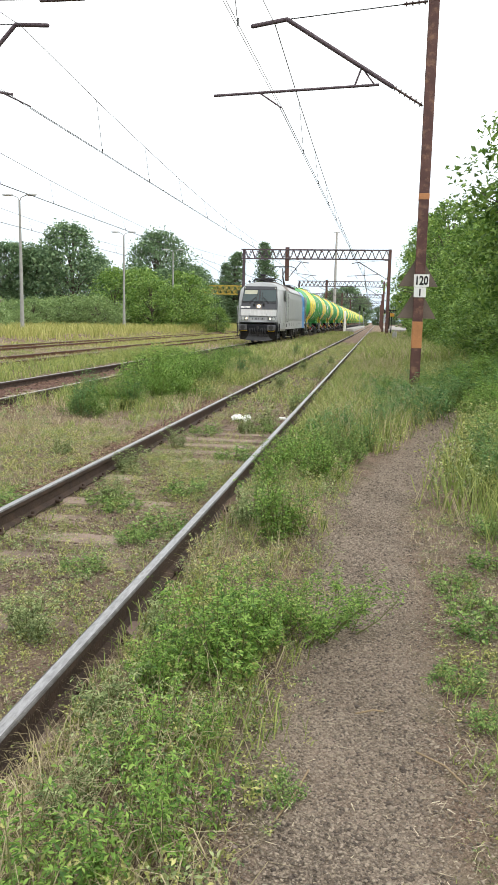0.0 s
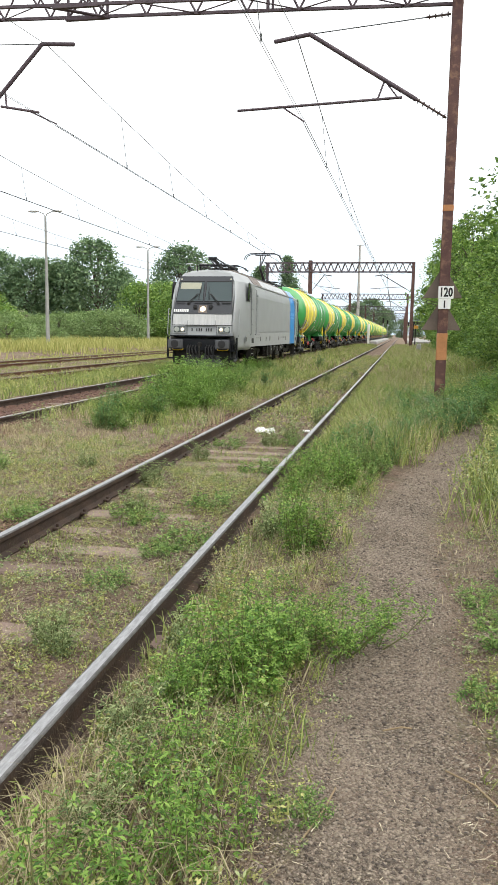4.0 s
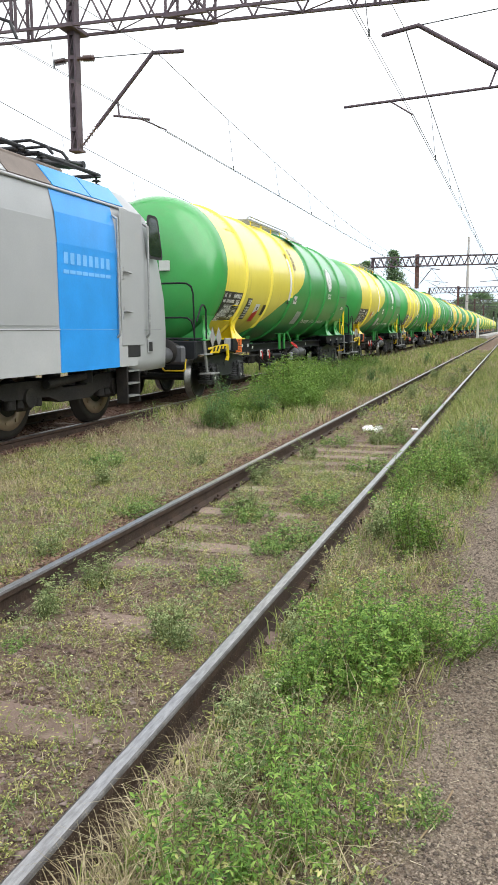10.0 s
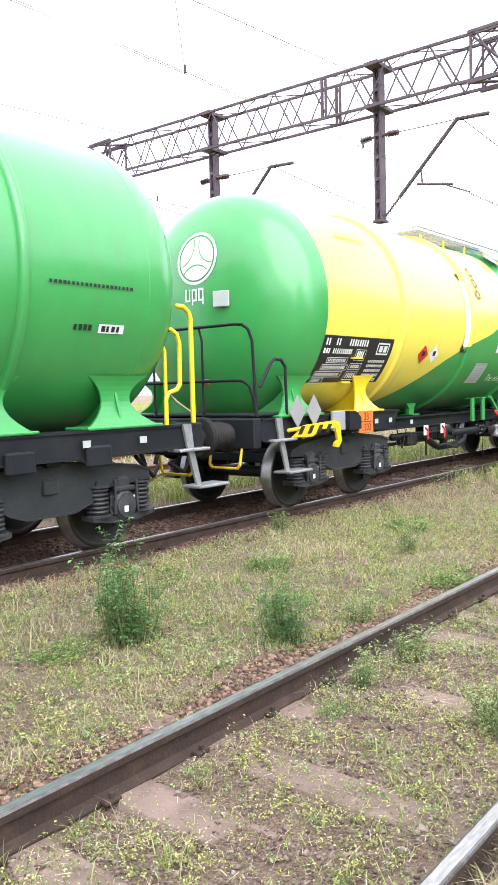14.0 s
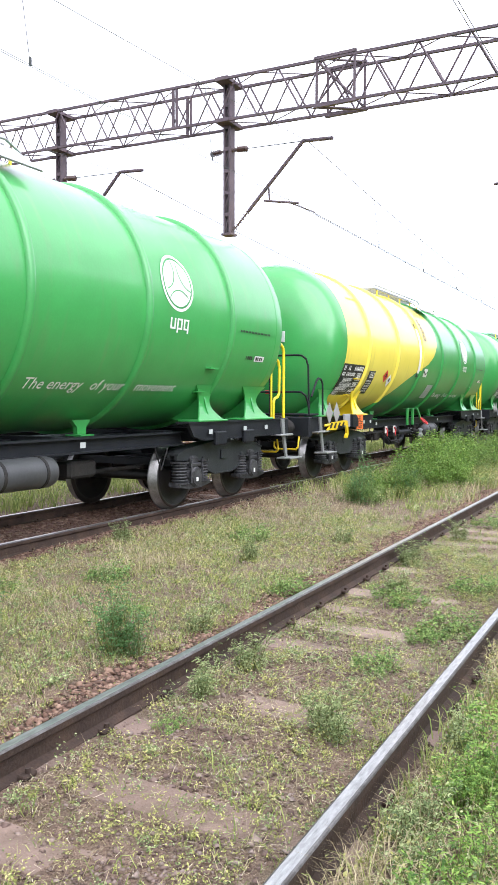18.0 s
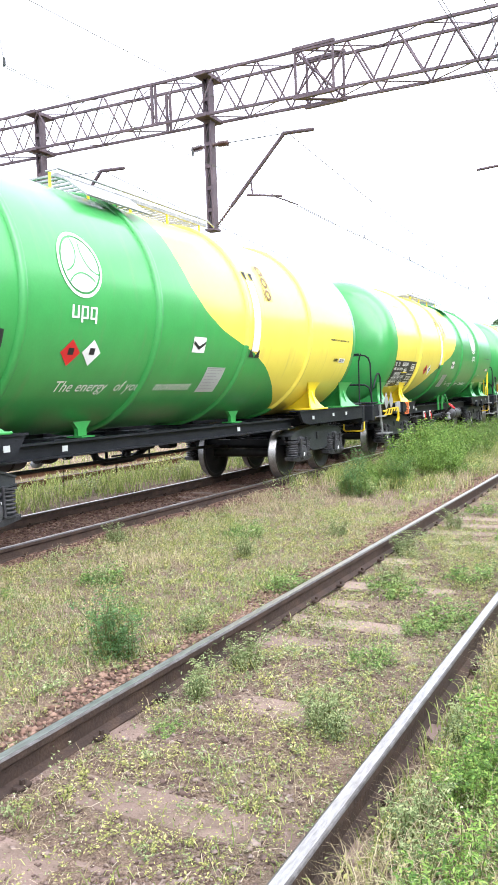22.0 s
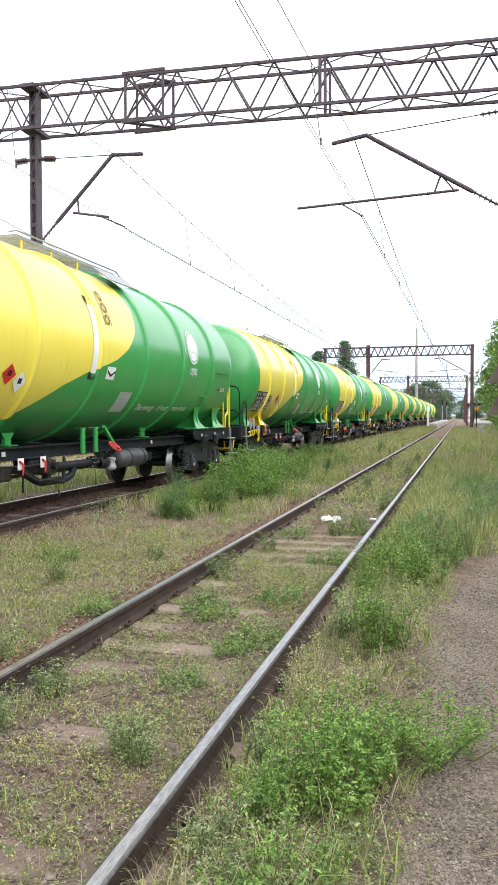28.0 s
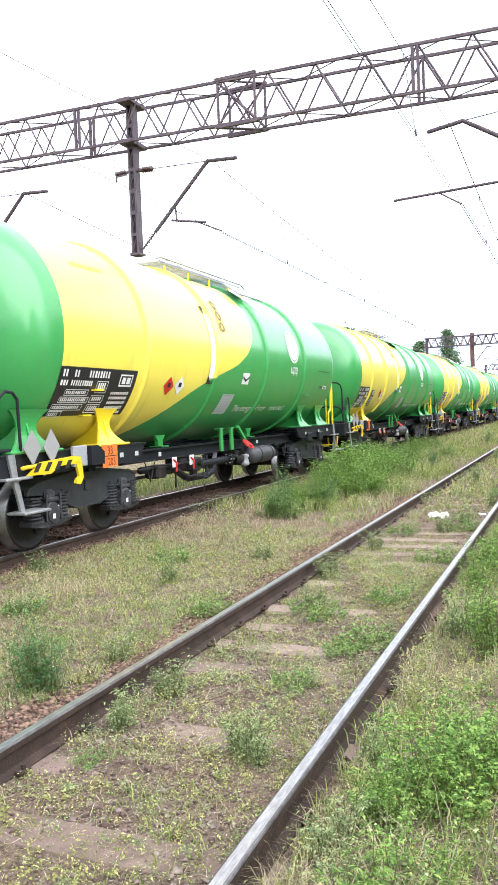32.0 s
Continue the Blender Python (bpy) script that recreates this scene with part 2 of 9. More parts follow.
# ---- mesh building ----
class Build:
    """Collects vertices and faces, then becomes one mesh."""

    def __init__(self):
        self.v, self.f, self.s = [], [], []

    def add(self, verts, faces, smooth=False):
        o = len(self.v)
        self.v.extend([tuple(p) for p in verts])
        self.f.extend([tuple(i + o for i in f) for f in faces])
        self.s.extend([smooth] * len(faces))
        return self

    def box(self, c, s, rot=None, ch=0.0):
        hx, hy, hz = s[0] / 2, s[1] / 2, s[2] / 2
        m = Matrix.Translation(c) @ (rot.to_4x4() if rot is not None else Matrix.Identity(4))
        if ch <= 0:
            pts = [(x, y, z) for z in (-hz, hz) for x, y in ((-hx, -hy), (hx, -hy), (hx, hy), (-hx, hy))]
            fs = [(3, 2, 1, 0), (4, 5, 6, 7), (0, 1, 5, 4), (1, 2, 6, 5), (2, 3, 7, 6), (3, 0, 4, 7)]
        else:
            ch = min(ch, 0.45 * min(s))
            def ring(kx, ky, z):
                return [(-kx + ch, -ky, z), (kx - ch, -ky, z), (kx, -ky + ch, z), (kx, ky - ch, z), (kx - ch, ky, z), (-kx + ch, ky, z), (-kx, ky - ch, z), (-kx, -ky + ch, z)]
            pts = ring(hx - ch * 0.7, hy - ch * 0.7, -hz) + ring(hx, hy, -hz + ch) + ring(hx, hy, hz - ch) + ring(hx - ch * 0.7, hy - ch * 0.7, hz)
            fs = [tuple(range(7, -1, -1)), tuple(range(24, 32))]
            for k in range(3):
                for i in range(8):
                    j = (i + 1) % 8
                    fs.append((k * 8 + i, k * 8 + j, k * 8 + 8 + j, k * 8 + 8 + i))
        return self.add([m @ Vector(p) for p in pts], fs)

    def rod(self, a, b, r, n=8, r2=None, caps=True, smooth=True):
        a, b = Vector(a), Vector(b)
        d = b - a
        if d.length < 1e-6:
            return self
        q = d.to_track_quat("Z", "Y").to_matrix()
        r2 = r if r2 is None else r2
        pts = []
        for base, rr in ((a, r), (b, r2)):
            for i in range(n):
                t = 2 * math.pi * i / n
                pts.append(base + q @ Vector((rr * math.cos(t), rr * math.sin(t), 0)))
        self.add(pts, [(i, (i + 1) % n, n + (i + 1) % n, n + i) for i in range(n)], smooth)
        if caps:
            self.add(pts[:n], [tuple(range(n - 1, -1, -1))])
            self.add(pts[n:], [tuple(range(n))])
        return self

    def pipe(self, pts, r, n=8):
        pts = [Vector(p) for p in pts]
        for a, b in zip(pts[:-1], pts[1:]):
            self.rod(a, b, r, n, caps=False)
        for p in (pts[0], pts[-1]):
            self.ball(p, r, 6, 4)
        for p in pts[1:-1]:
            self.ball(p, r, 6, 4)
        return self

    def ball(self, c, r, n=10, m=6, sq=(1, 1, 1)):
        c = Vector(c)
        pts, fs = [], []
        for j in range(m + 1):
            p = math.pi * j / m
            for i in range(n):
                t = 2 * math.pi * i / n
                pts.append(c + Vector((r * sq[0] * math.sin(p) * math.cos(t), r * sq[1] * math.sin(p) * math.sin(t), r * sq[2] * math.cos(p))))
        for j in range(m):
            for i in range(n):
                fs.append((j * n + i, (j + 1) * n + i, (j + 1) * n + (i + 1) % n, j * n + (i + 1) % n))
        return self.add(pts, fs, True)

    def lathe(self, profile, axis="y", c=(0, 0, 0), n=32, smooth=True):
        """profile: (along, radius) pairs."""
        pts, fs = [], []
        for a, r in profile:
            for i in range(n):
                t = 2 * math.pi * i / n
                u, w = r * math.cos(t), r * math.sin(t)
                p = (u, a, w) if axis == "y" else ((a, u, w) if axis == "x" else (u, w, a))
                pts.append((p[0] + c[0], p[1] + c[1], p[2] + c[2]))
        for j in range(len(profile) - 1):
            for i in range(n):
                k = (i + 1) % n
                q = (j * n + i, (j + 1) * n + i, (j + 1) * n + k, j * n + k)
                fs.append(q if axis != "x" else q[::-1])
        return self.add(pts, fs, smooth)

    def poly(self, pts, depth, direction):
        """A flat outline pushed along a direction."""
        d = Vector(direction) * depth
        a = [Vector(p) for p in pts]
        n = len(a)
        return self.add(a + [p + d for p in a], [tuple(range(n - 1, -1, -1)), tuple(range(n, 2 * n))] + [(i, (i + 1) % n, n + (i + 1) % n, n + i) for i in range(n)])

    def mesh(self, name, mat):
        me = bpy.data.meshes.new(name)
        me.from_pydata(self.v, [], self.f)
        me.polygons.foreach_set("use_smooth", self.s)
        if mat:
            for k in (mat if isinstance(mat, (list, tuple)) else [mat]):
                me.materials.append(k)
        bm = bmesh.new()
        bm.from_mesh(me)
        bmesh.ops.recalc_face_normals(bm, faces=bm.faces)
        bm.to_mesh(me)
        bm.free()
        return me


def part(name, b, mat, parent=None, label="", at=None):
    ob = new(name, b.mesh(name, mat) if isinstance(b, Build) else b)
    if parent is not None:
        ob.parent = parent
    if at is not None:
        ob.matrix_basis = at
    if label:
        ob["label"] = label
    if name in ("writing", "number_bars", "side_marks", "name_signs"):
        ob["kind"] = "stuff"
    return ob


def thing(name, label, category, group="", kind="", at=None):
    ob = new(name)
    ob.empty_display_size = 0.2
    if at is not None:
        ob.matrix_basis = at
    return tagged(ob, label, category, group, kind)


def big_mesh(name, verts, tris, mat, quads=False):
    """A large mesh out of arrays."""
    me = bpy.data.meshes.new(name)
    k = 4 if quads else 3
    v, f = np.asarray(verts, np.float32).reshape(-1, 3), np.asarray(tris, np.int32).reshape(-1, k)
    me.vertices.add(len(v)), me.loops.add(len(f) * k), me.polygons.add(len(f))
    me.vertices.foreach_set("co", v.ravel()), me.loops.foreach_set("vertex_index", f.ravel())
    me.polygons.foreach_set("loop_start", np.arange(0, len(f) * k, k, dtype=np.int32))
    me.polygons.foreach_set("loop_total", np.full(len(f), k, np.int32))
    me.update(calc_edges=True)
    if mat:
        me.materials.append(mat)
    return me


def text_mesh(words, size, mat, thick=0.0, squeeze=1.0, shear=0.0, align="LEFT", bold=0.0):
    c = bpy.data.curves.new("lettering", "FONT")
    c.body, c.size, c.extrude, c.shear, c.resolution_u = words, size, thick, shear, 2
    c.align_x, c.offset = align, bold
    o = bpy.data.objects.new("lettering", c)
    scene.collection.objects.link(o)
    me = bpy.data.meshes.new_from_object(o.evaluated_get(bpy.context.evaluated_depsgraph_get()))
    bpy.data.objects.remove(o), bpy.data.curves.remove(c)
    for v in me.vertices:
        v.co.x *= squeeze
    me.materials.clear()
    me.materials.append(mat)
    return me


# ---- plan ----
TR1, TR2, TR3, TR4 = -1.9625, -7.1525, -12.1, -16.9
TOP1, TOP2 = 0.16, 0.175
GAUGE = 0.7525
BEAM_Y = 17.2


def lift(x, y):
    """Height of the ground."""
    x, y = np.asarray(x, float), np.asarray(y, float)
    z = 0.018 * np.sin(1.7 * x + 0.4 * y) * np.sin(0.9 * y - 0.3 * x) + 0.012 * np.sin(5.1 * x + 2.0) * np.sin(4.3 * y + x)
    z = z + 0.012 * np.exp(-((x - TR2) / 1.6) ** 4) - 0.05 * np.exp(-((x - TR2) / 0.62) ** 6)
    z = z - 0.035 * np.exp(-((x - TR1) / 1.1) ** 4) - 0.03 * np.exp(-((x - 0.2) / 0.6) ** 4)
    z = z + 0.30 / (1 + np.exp(np.clip((x + 20.2) * 3.0, -50, 50))) + 0.22 / (1 + np.exp(np.clip(-(x - 2.6) * 1.6, -50, 50)))
    z = np.where(np.abs(x) > 60, z * 0, z)
    return z + 0.03


def ground_material():
    m = bpy.data.materials.new("dry_weedy_railway_ground")
    m.use_nodes = True
    n, l = m.node_tree.nodes, m.node_tree.links
    b = n["Principled BSDF"]
    socket(b, "Roughness", 0.95), socket(b, "Specular IOR Level", 0.2)
    tc, sep = n.new("ShaderNodeTexCoord"), n.new("ShaderNodeSeparateXYZ")
    l.new(tc.outputs["Object"], sep.inputs[0])

    def noise_of(scale, det=6, rough=0.6):
        t = n.new("ShaderNodeTexNoise")
        socket(t, "Scale", scale), socket(t, "Detail", det), socket(t, "Roughness", rough)
        l.new(tc.outputs["Object"], t.inputs["Vector"])
        return t.outputs["Fac"]

    def ramp_of(v, stops):
        r = n.new("ShaderNodeValToRGB")
        while len(r.color_ramp.elements) < len(stops):
            r.color_ramp.elements.new(0.5)
        for el, (p, c) in zip(r.color_ramp.elements, stops):
            el.position, el.color = p, (*c, 1)
        l.new(v, r.inputs[0])
        return r.outputs[0]

    def mix_of(f, a, c):
        x = n.new("ShaderNodeMix")
        x.data_type = "RGBA"
        l.new(f, x.inputs[0]), l.new(a, x.inputs[6]), l.new(c, x.inputs[7])
        return x.outputs[2]

    def math_of(op, a, c, third=None, clamp=False):
        x = n.new("ShaderNodeMath")
        x.operation, x.use_clamp = op, clamp
        for i, v in enumerate((a, c, third)):
            if v is None:
                continue
            if isinstance(v, (int, float)):
                x.inputs[i].default_value = v
            else:
                l.new(v, x.inputs[i])
        return x.outputs[0]

    def band(x0, x1, soft, wob, veer=0.0):
        """1 between two lines along the track, with a ragged edge; it may veer off past a place."""
        run = math_of("MULTIPLY", math_of("MAXIMUM", math_of("SUBTRACT", sep.outputs["Y"], 8.0), 0.0), -veer)
        xx = math_of("ADD", run, math_of("ADD", sep.outputs["X"], math_of("MULTIPLY", math_of("SUBTRACT", noise_of(0.9, 8, 0.7), 0.5), wob)))
        a = math_of("DIVIDE", math_of("SUBTRACT", xx, x0), soft, clamp=True)
        c = math_of("DIVIDE", math_of("SUBTRACT", x1, xx), soft, clamp=True)
        return math_of("MULTIPLY", a, c, clamp=True)

    grain = noise_of(70, 4, 0.7)
    vor = n.new("ShaderNodeTexVoronoi")
    socket(vor, "Scale", 95.0)
    l.new(tc.outputs["Object"], vor.inputs["Vector"])
    crumb = n.new("ShaderNodeTexVoronoi")
    socket(crumb, "Scale", 210.0)
    l.new(tc.outputs["Object"], crumb.inputs["Vector"])
    soil_v = math_of("ADD", math_of("MULTIPLY", noise_of(5, 8, 0.7), 0.55), math_of("MULTIPLY", crumb.outputs["Color"], 0.45))
    soil = ramp_of(soil_v, [(0.25, (0.065, 0.042, 0.031)), (0.5, (0.205, 0.143, 0.105)), (0.72, (0.41, 0.31, 0.235))])
    straw = ramp_of(grain, [(0.3, (0.14, 0.11, 0.075)), (0.55, (0.28, 0.23, 0.16)), (0.75, (0.40, 0.34, 0.25))])
    moss = ramp_of(grain, [(0.3, (0.035, 0.055, 0.015)), (0.6, (0.085, 0.12, 0.03)), (0.8, (0.17, 0.19, 0.06))])
    c1 = mix_of(ramp_of(noise_of(1.7, 8, 0.65), [(0.50, (0, 0, 0)), (0.64, (1, 1, 1))]), soil, straw)
    base = mix_of(ramp_of(noise_of(2.6, 8, 0.7), [(0.54, (0, 0, 0)), (0.66, (0.8, 0.8, 0.8))]), c1, moss)
    gravel = ramp_of(math_of("ADD", math_of("MULTIPLY", vor.outputs["Color"], 0.6), math_of("MULTIPLY", crumb.outputs["Color"], 0.4)), [(0.15, (0.11, 0.086, 0.068)), (0.5, (0.28, 0.225, 0.175)), (0.85, (0.50, 0.42, 0.33))])
    walkway = mix_of(ramp_of(noise_of(1.1, 6), [(0.35, (0.6, 0.6, 0.6)), (0.65, (1, 1, 1))]), soil, gravel)
    col = mix_of(band(-0.36, 0.42, 0.16, 0.5, 0.2), base, walkway)
    bal = ramp_of(vor.outputs["Color"], [(0.1, (0.07, 0.035, 0.026)), (0.5, (0.155, 0.085, 0.064)), (0.9, (0.28, 0.18, 0.145))])
    col = mix_of(band(TR2 - 1.5, TR2 + 1.45, 0.35, 0.5), col, bal)
    trackbed = ramp_of(vor.outputs["Color"], [(0.1, (0.095, 0.06, 0.043)), (0.5, (0.185, 0.125, 0.093)), (0.9, (0.32, 0.24, 0.185))])
    half = math_of("MULTIPLY", band(TR1 - 1.25, TR1 + 1.15, 0.4, 0.6), ramp_of(noise_of(1.3, 8), [(0.40, (0.1, 0.1, 0.1)), (0.6, (1, 1, 1))]))
    col = mix_of(half, col, trackbed)
    l.new(col, b.inputs["Base Color"])
    bm_ = n.new("ShaderNodeBump")
    socket(bm_, "Strength", 1.0), socket(bm_, "Distance", 0.02)
    l.new(math_of("ADD", grain, math_of("MULTIPLY", vor.outputs["Distance"], -0.7)), bm_.inputs["Height"])
    l.new(bm_.outputs[0], b.inputs["Normal"])
    return m


def build_ground():
    def lines(lo, hi, step, far):
        near = list(np.arange(lo, hi + 1e-6, step))
        out, k, a = [], step, hi
        while a < far:
            k *= 1.35
            a += k
            out.append(a)
        back, k, a = [], step, lo
        while a > -far:
            k *= 1.35
            a -= k
            back.append(a)
        return np.array(back[::-1] + near + out)

    xs, ys = lines(-24, 8, 0.16, 2500), lines(0, 40, 0.2, 2500)
    gx, gy = np.meshgrid(xs, ys)
    v = np.stack([gx, gy, lift(gx, gy)], -1).reshape(-1, 3)
    nx, ny = len(xs), len(ys)
    i = (np.arange(ny - 1)[:, None] * nx + np.arange(nx - 1)[None, :]).ravel()
    q = np.stack([i, i + 1, i + nx + 1, i + nx], -1)
    me = big_mesh("ground", v, q, ground_material(), quads=True)
    me.polygons.foreach_set("use_smooth", [True] * len(me.polygons))
    tagged(new("ground", me), "dry weedy railway ground with a trodden gravel path", "ground", kind="structure")


build_ground()


def rail_profile():
    half = [(0.0, 0.0), (0.0625, 0.0), (0.0625, 0.012), (0.012, 0.03), (0.009, 0.10), (0.034, 0.118), (0.036, 0.150), (0.031, 0.157), (0.023, 0.160)]
    return half[1:] + [(-x, z) for x, z in half[:0:-1]]


def add_rail(name, x, top, y0, y1, head, parent, side=M_RUST):
    prof = rail_profile()
    b = Build()
    n = len(prof)
    pts = [(x + px, y, top - 0.16 + pz) for y in (y0, y1) for px, pz in prof]
    b.add(pts, [(i, (i + 1) % n, n + (i + 1) % n, n + i) for i in range(n)] + [tuple(range(n)), tuple(range(2 * n - 1, n - 1, -1))])
    me = b.mesh(name, [side, head, M_RAILEDGE])
    for p in me.polygons:
        zs = [me.vertices[i].co.z for i in p.vertices]
        if min(zs) > top - 0.0125 and len(p.vertices) == 4:
            p.material_index = 1 if min(zs) > top - 0.001 else 2
    ob = new(name, me)
    ob.parent = parent
    return ob


TRACKS = {}


def build_tracks():
    specs = [("railway_track_1", TR1, TOP1, M_RAILTOP, "rusty railway track with bright worn rail heads, overgrown by weeds", M_RUST),
             ("railway_track_2", TR2, TOP2, M_DULLTOP, "ballasted railway track that carries the tank train", M_RUST),
             ("railway_track_3", TR3, 0.17, M_RUSTRAIL, "rusty disused railway track sunk in grass", M_RUSTRAIL),
             ("railway_track_4", TR4, 0.17, M_RUSTRAIL, "rusty disused railway track sunk in grass", M_RUSTRAIL)]
    for name, xc, top, head, label, side in specs:
        t = TRACKS[name] = thing(name, label, "railway track", kind="structure")
        for sgn in (1, -1):
            r = add_rail("rail", xc + sgn * GAUGE, top, -60, 700, head, t, side)
            if xc > -10:
                cl = Build()
                for k in range(60):
                    y = 2.1 + 0.556 * k
                    for s2 in (1, -1):
                        cl.box((xc + sgn * GAUGE + s2 * 0.085, y, top - 0.135), (0.05, 0.09, 0.025), ch=0.008)
                        cl.rod((xc + sgn * GAUGE + s2 * 0.09, y, top - 0.13), (xc + sgn * GAUGE + s2 * 0.09, y, top - 0.10), 0.014, 6)
                part("rail_clips", cl, M_RUST, r)


build_tracks()


# ---- overhead line ----
def truss(x0, x1, y, top_of, height, width, parent, step=0.82, r=0.025, name="beam", detail=True):
    """A lattice beam across the tracks: four chords with zigzag bracing."""
    ch, br = Build(), Build()
    for dy in (-width / 2, width / 2):
        for dz in (0, -height):
            ch.box(((x0 + x1) / 2, y + dy, (top_of(x0) + top_of(x1)) / 2 + dz), (math.hypot(x1 - x0, top_of(x1) - top_of(x0)), r * 2.2, r * 2.2), Matrix.Rotation(-math.atan2(top_of(x1) - top_of(x0), x1 - x0), 3, "Y"))
    n = int(abs(x1 - x0) / step)
    for i in range(n):
        a, c = x0 + (x1 - x0) * i / n, x0 + (x1 - x0) * (i + 1) / n
        mid = (a + c) / 2
        for dy in (-width / 2, width / 2):
            br.rod((a, y + dy, top_of(a) - height), (mid, y + dy, top_of(mid)), r * 0.85, 4, smooth=False)
            br.rod((mid, y + dy, top_of(mid)), (c, y + dy, top_of(c) - height), r * 0.85, 4, smooth=False)
        if detail:
            s = 1 if i % 2 else -1
            br.rod((a, y - s * width / 2, top_of(a)), (c, y + s * width / 2, top_of(c)), r * 0.55, 4, smooth=False)
            br.rod((a, y + s * width / 2, top_of(a) - height), (c, y - s * width / 2, top_of(c) - height), r * 0.55, 4, smooth=False)
    part("chord", ch, M_GANTRY, parent)
    part("bracing", br, M_GANTRY, parent)


def lattice_post(b, x, y, z0, z1, w=0.18, d=0.22):
    for s in (-1, 1):
        b.box((x + s * (w / 2 - 0.02), y, (z0 + z1) / 2), (0.04, d, z1 - z0))
    n = max(2, int((z1 - z0) / 0.45))
    for i in range(n):
        a, c = z0 + (z1 - z0) * i / n, z0 + (z1 - z0) * (i + 1) / n
        for s in (-1, 1):
            b.box((x, y + s * (d / 2 - 0.01), c - 0.05), (w, 0.012, 0.08))
            b.rod((x - w / 2, y + s * (d / 2 - 0.012), a), (x + w / 2, y + s * (d / 2 - 0.012), c), 0.014, 4)
    return b


def girder(x, y, z0, z1, w):
    """An upright rolled H section."""
    b, h = Build(), z1 - z0
    for sy in (-1, 1):
        b.box((x, y + sy * (w / 2 - 0.012), z0 + h / 2), (w, 0.024, h))
    return b.box((x, y, z0 + h / 2), (0.024, w - 0.048, h))


def insulator(b, a, c, r=0.06, n=6):
    a, c = Vector(a), Vector(c)
    b.rod(a, c, 0.02, 6)
    for i in range(n):
        p = a.lerp(c, (i + 0.5) / n)
        d = (c - a).normalized() * 0.012
        b.rod(p - d, p + d, r, 10, r2=r * 0.6)


def cantilever(parent, y, foot, bend, tip, reg_root, reg_end, steady, tie, strut=None):
    """A bracket arm: inclined tube, top tip, registration tube, steady arm, tie rod and insulators."""
    f, bd = Vector((foot[0], y, foot[1])), Vector((bend[0], y, bend[1]))
    k = f.lerp(bd, 0.22)
    ins, ins2 = Build(), Build()
    insulator(ins, f, k, 0.055, 6)
    td = Vector((tie[0], y, tie[1]))
    te = td.lerp(bd, 0.17)
    insulator(ins2, td, te, 0.055, 4)
    part("insulator", ins, M_INSUL, parent, "ribbed brown insulator"), part("insulator", ins2, M_INSUL, parent, "ribbed brown insulator")
    arm = Build().pipe([k, bd, Vector((tip[0], y, tip[1]))], 0.042, 8)
    part("arm", arm, M_GANTRY, parent)
    reg = Build()
    rr, re = Vector((reg_root[0], y, reg_root[1])), Vector((reg_end[0], y, reg_end[1]))
    reg.rod(rr, re, 0.026, 8)
    if strut:
        reg.rod((strut[0], y, strut[1]), (strut[2], y, strut[3]), 0.02, 6)
        reg.rod((strut[0], y, strut[1]), (strut[0] + (strut[2] - strut[0]) * 0.2 + 0.28 * (1 if rr.x > re.x else -1), y, rr.lerp(re, 0.02).z), 0.015, 6)
    part("registration_tube", reg, M_GANTRY, parent)
    sp = rr.lerp(re, 0.72)
    part("steady_arm", Build().pipe([sp, Vector((steady[0], y, steady[1]))], 0.016, 6), M_GANTRY, parent)
    part("tie_rod", Build().rod(te, bd, 0.010, 6), M_WIRE, parent)


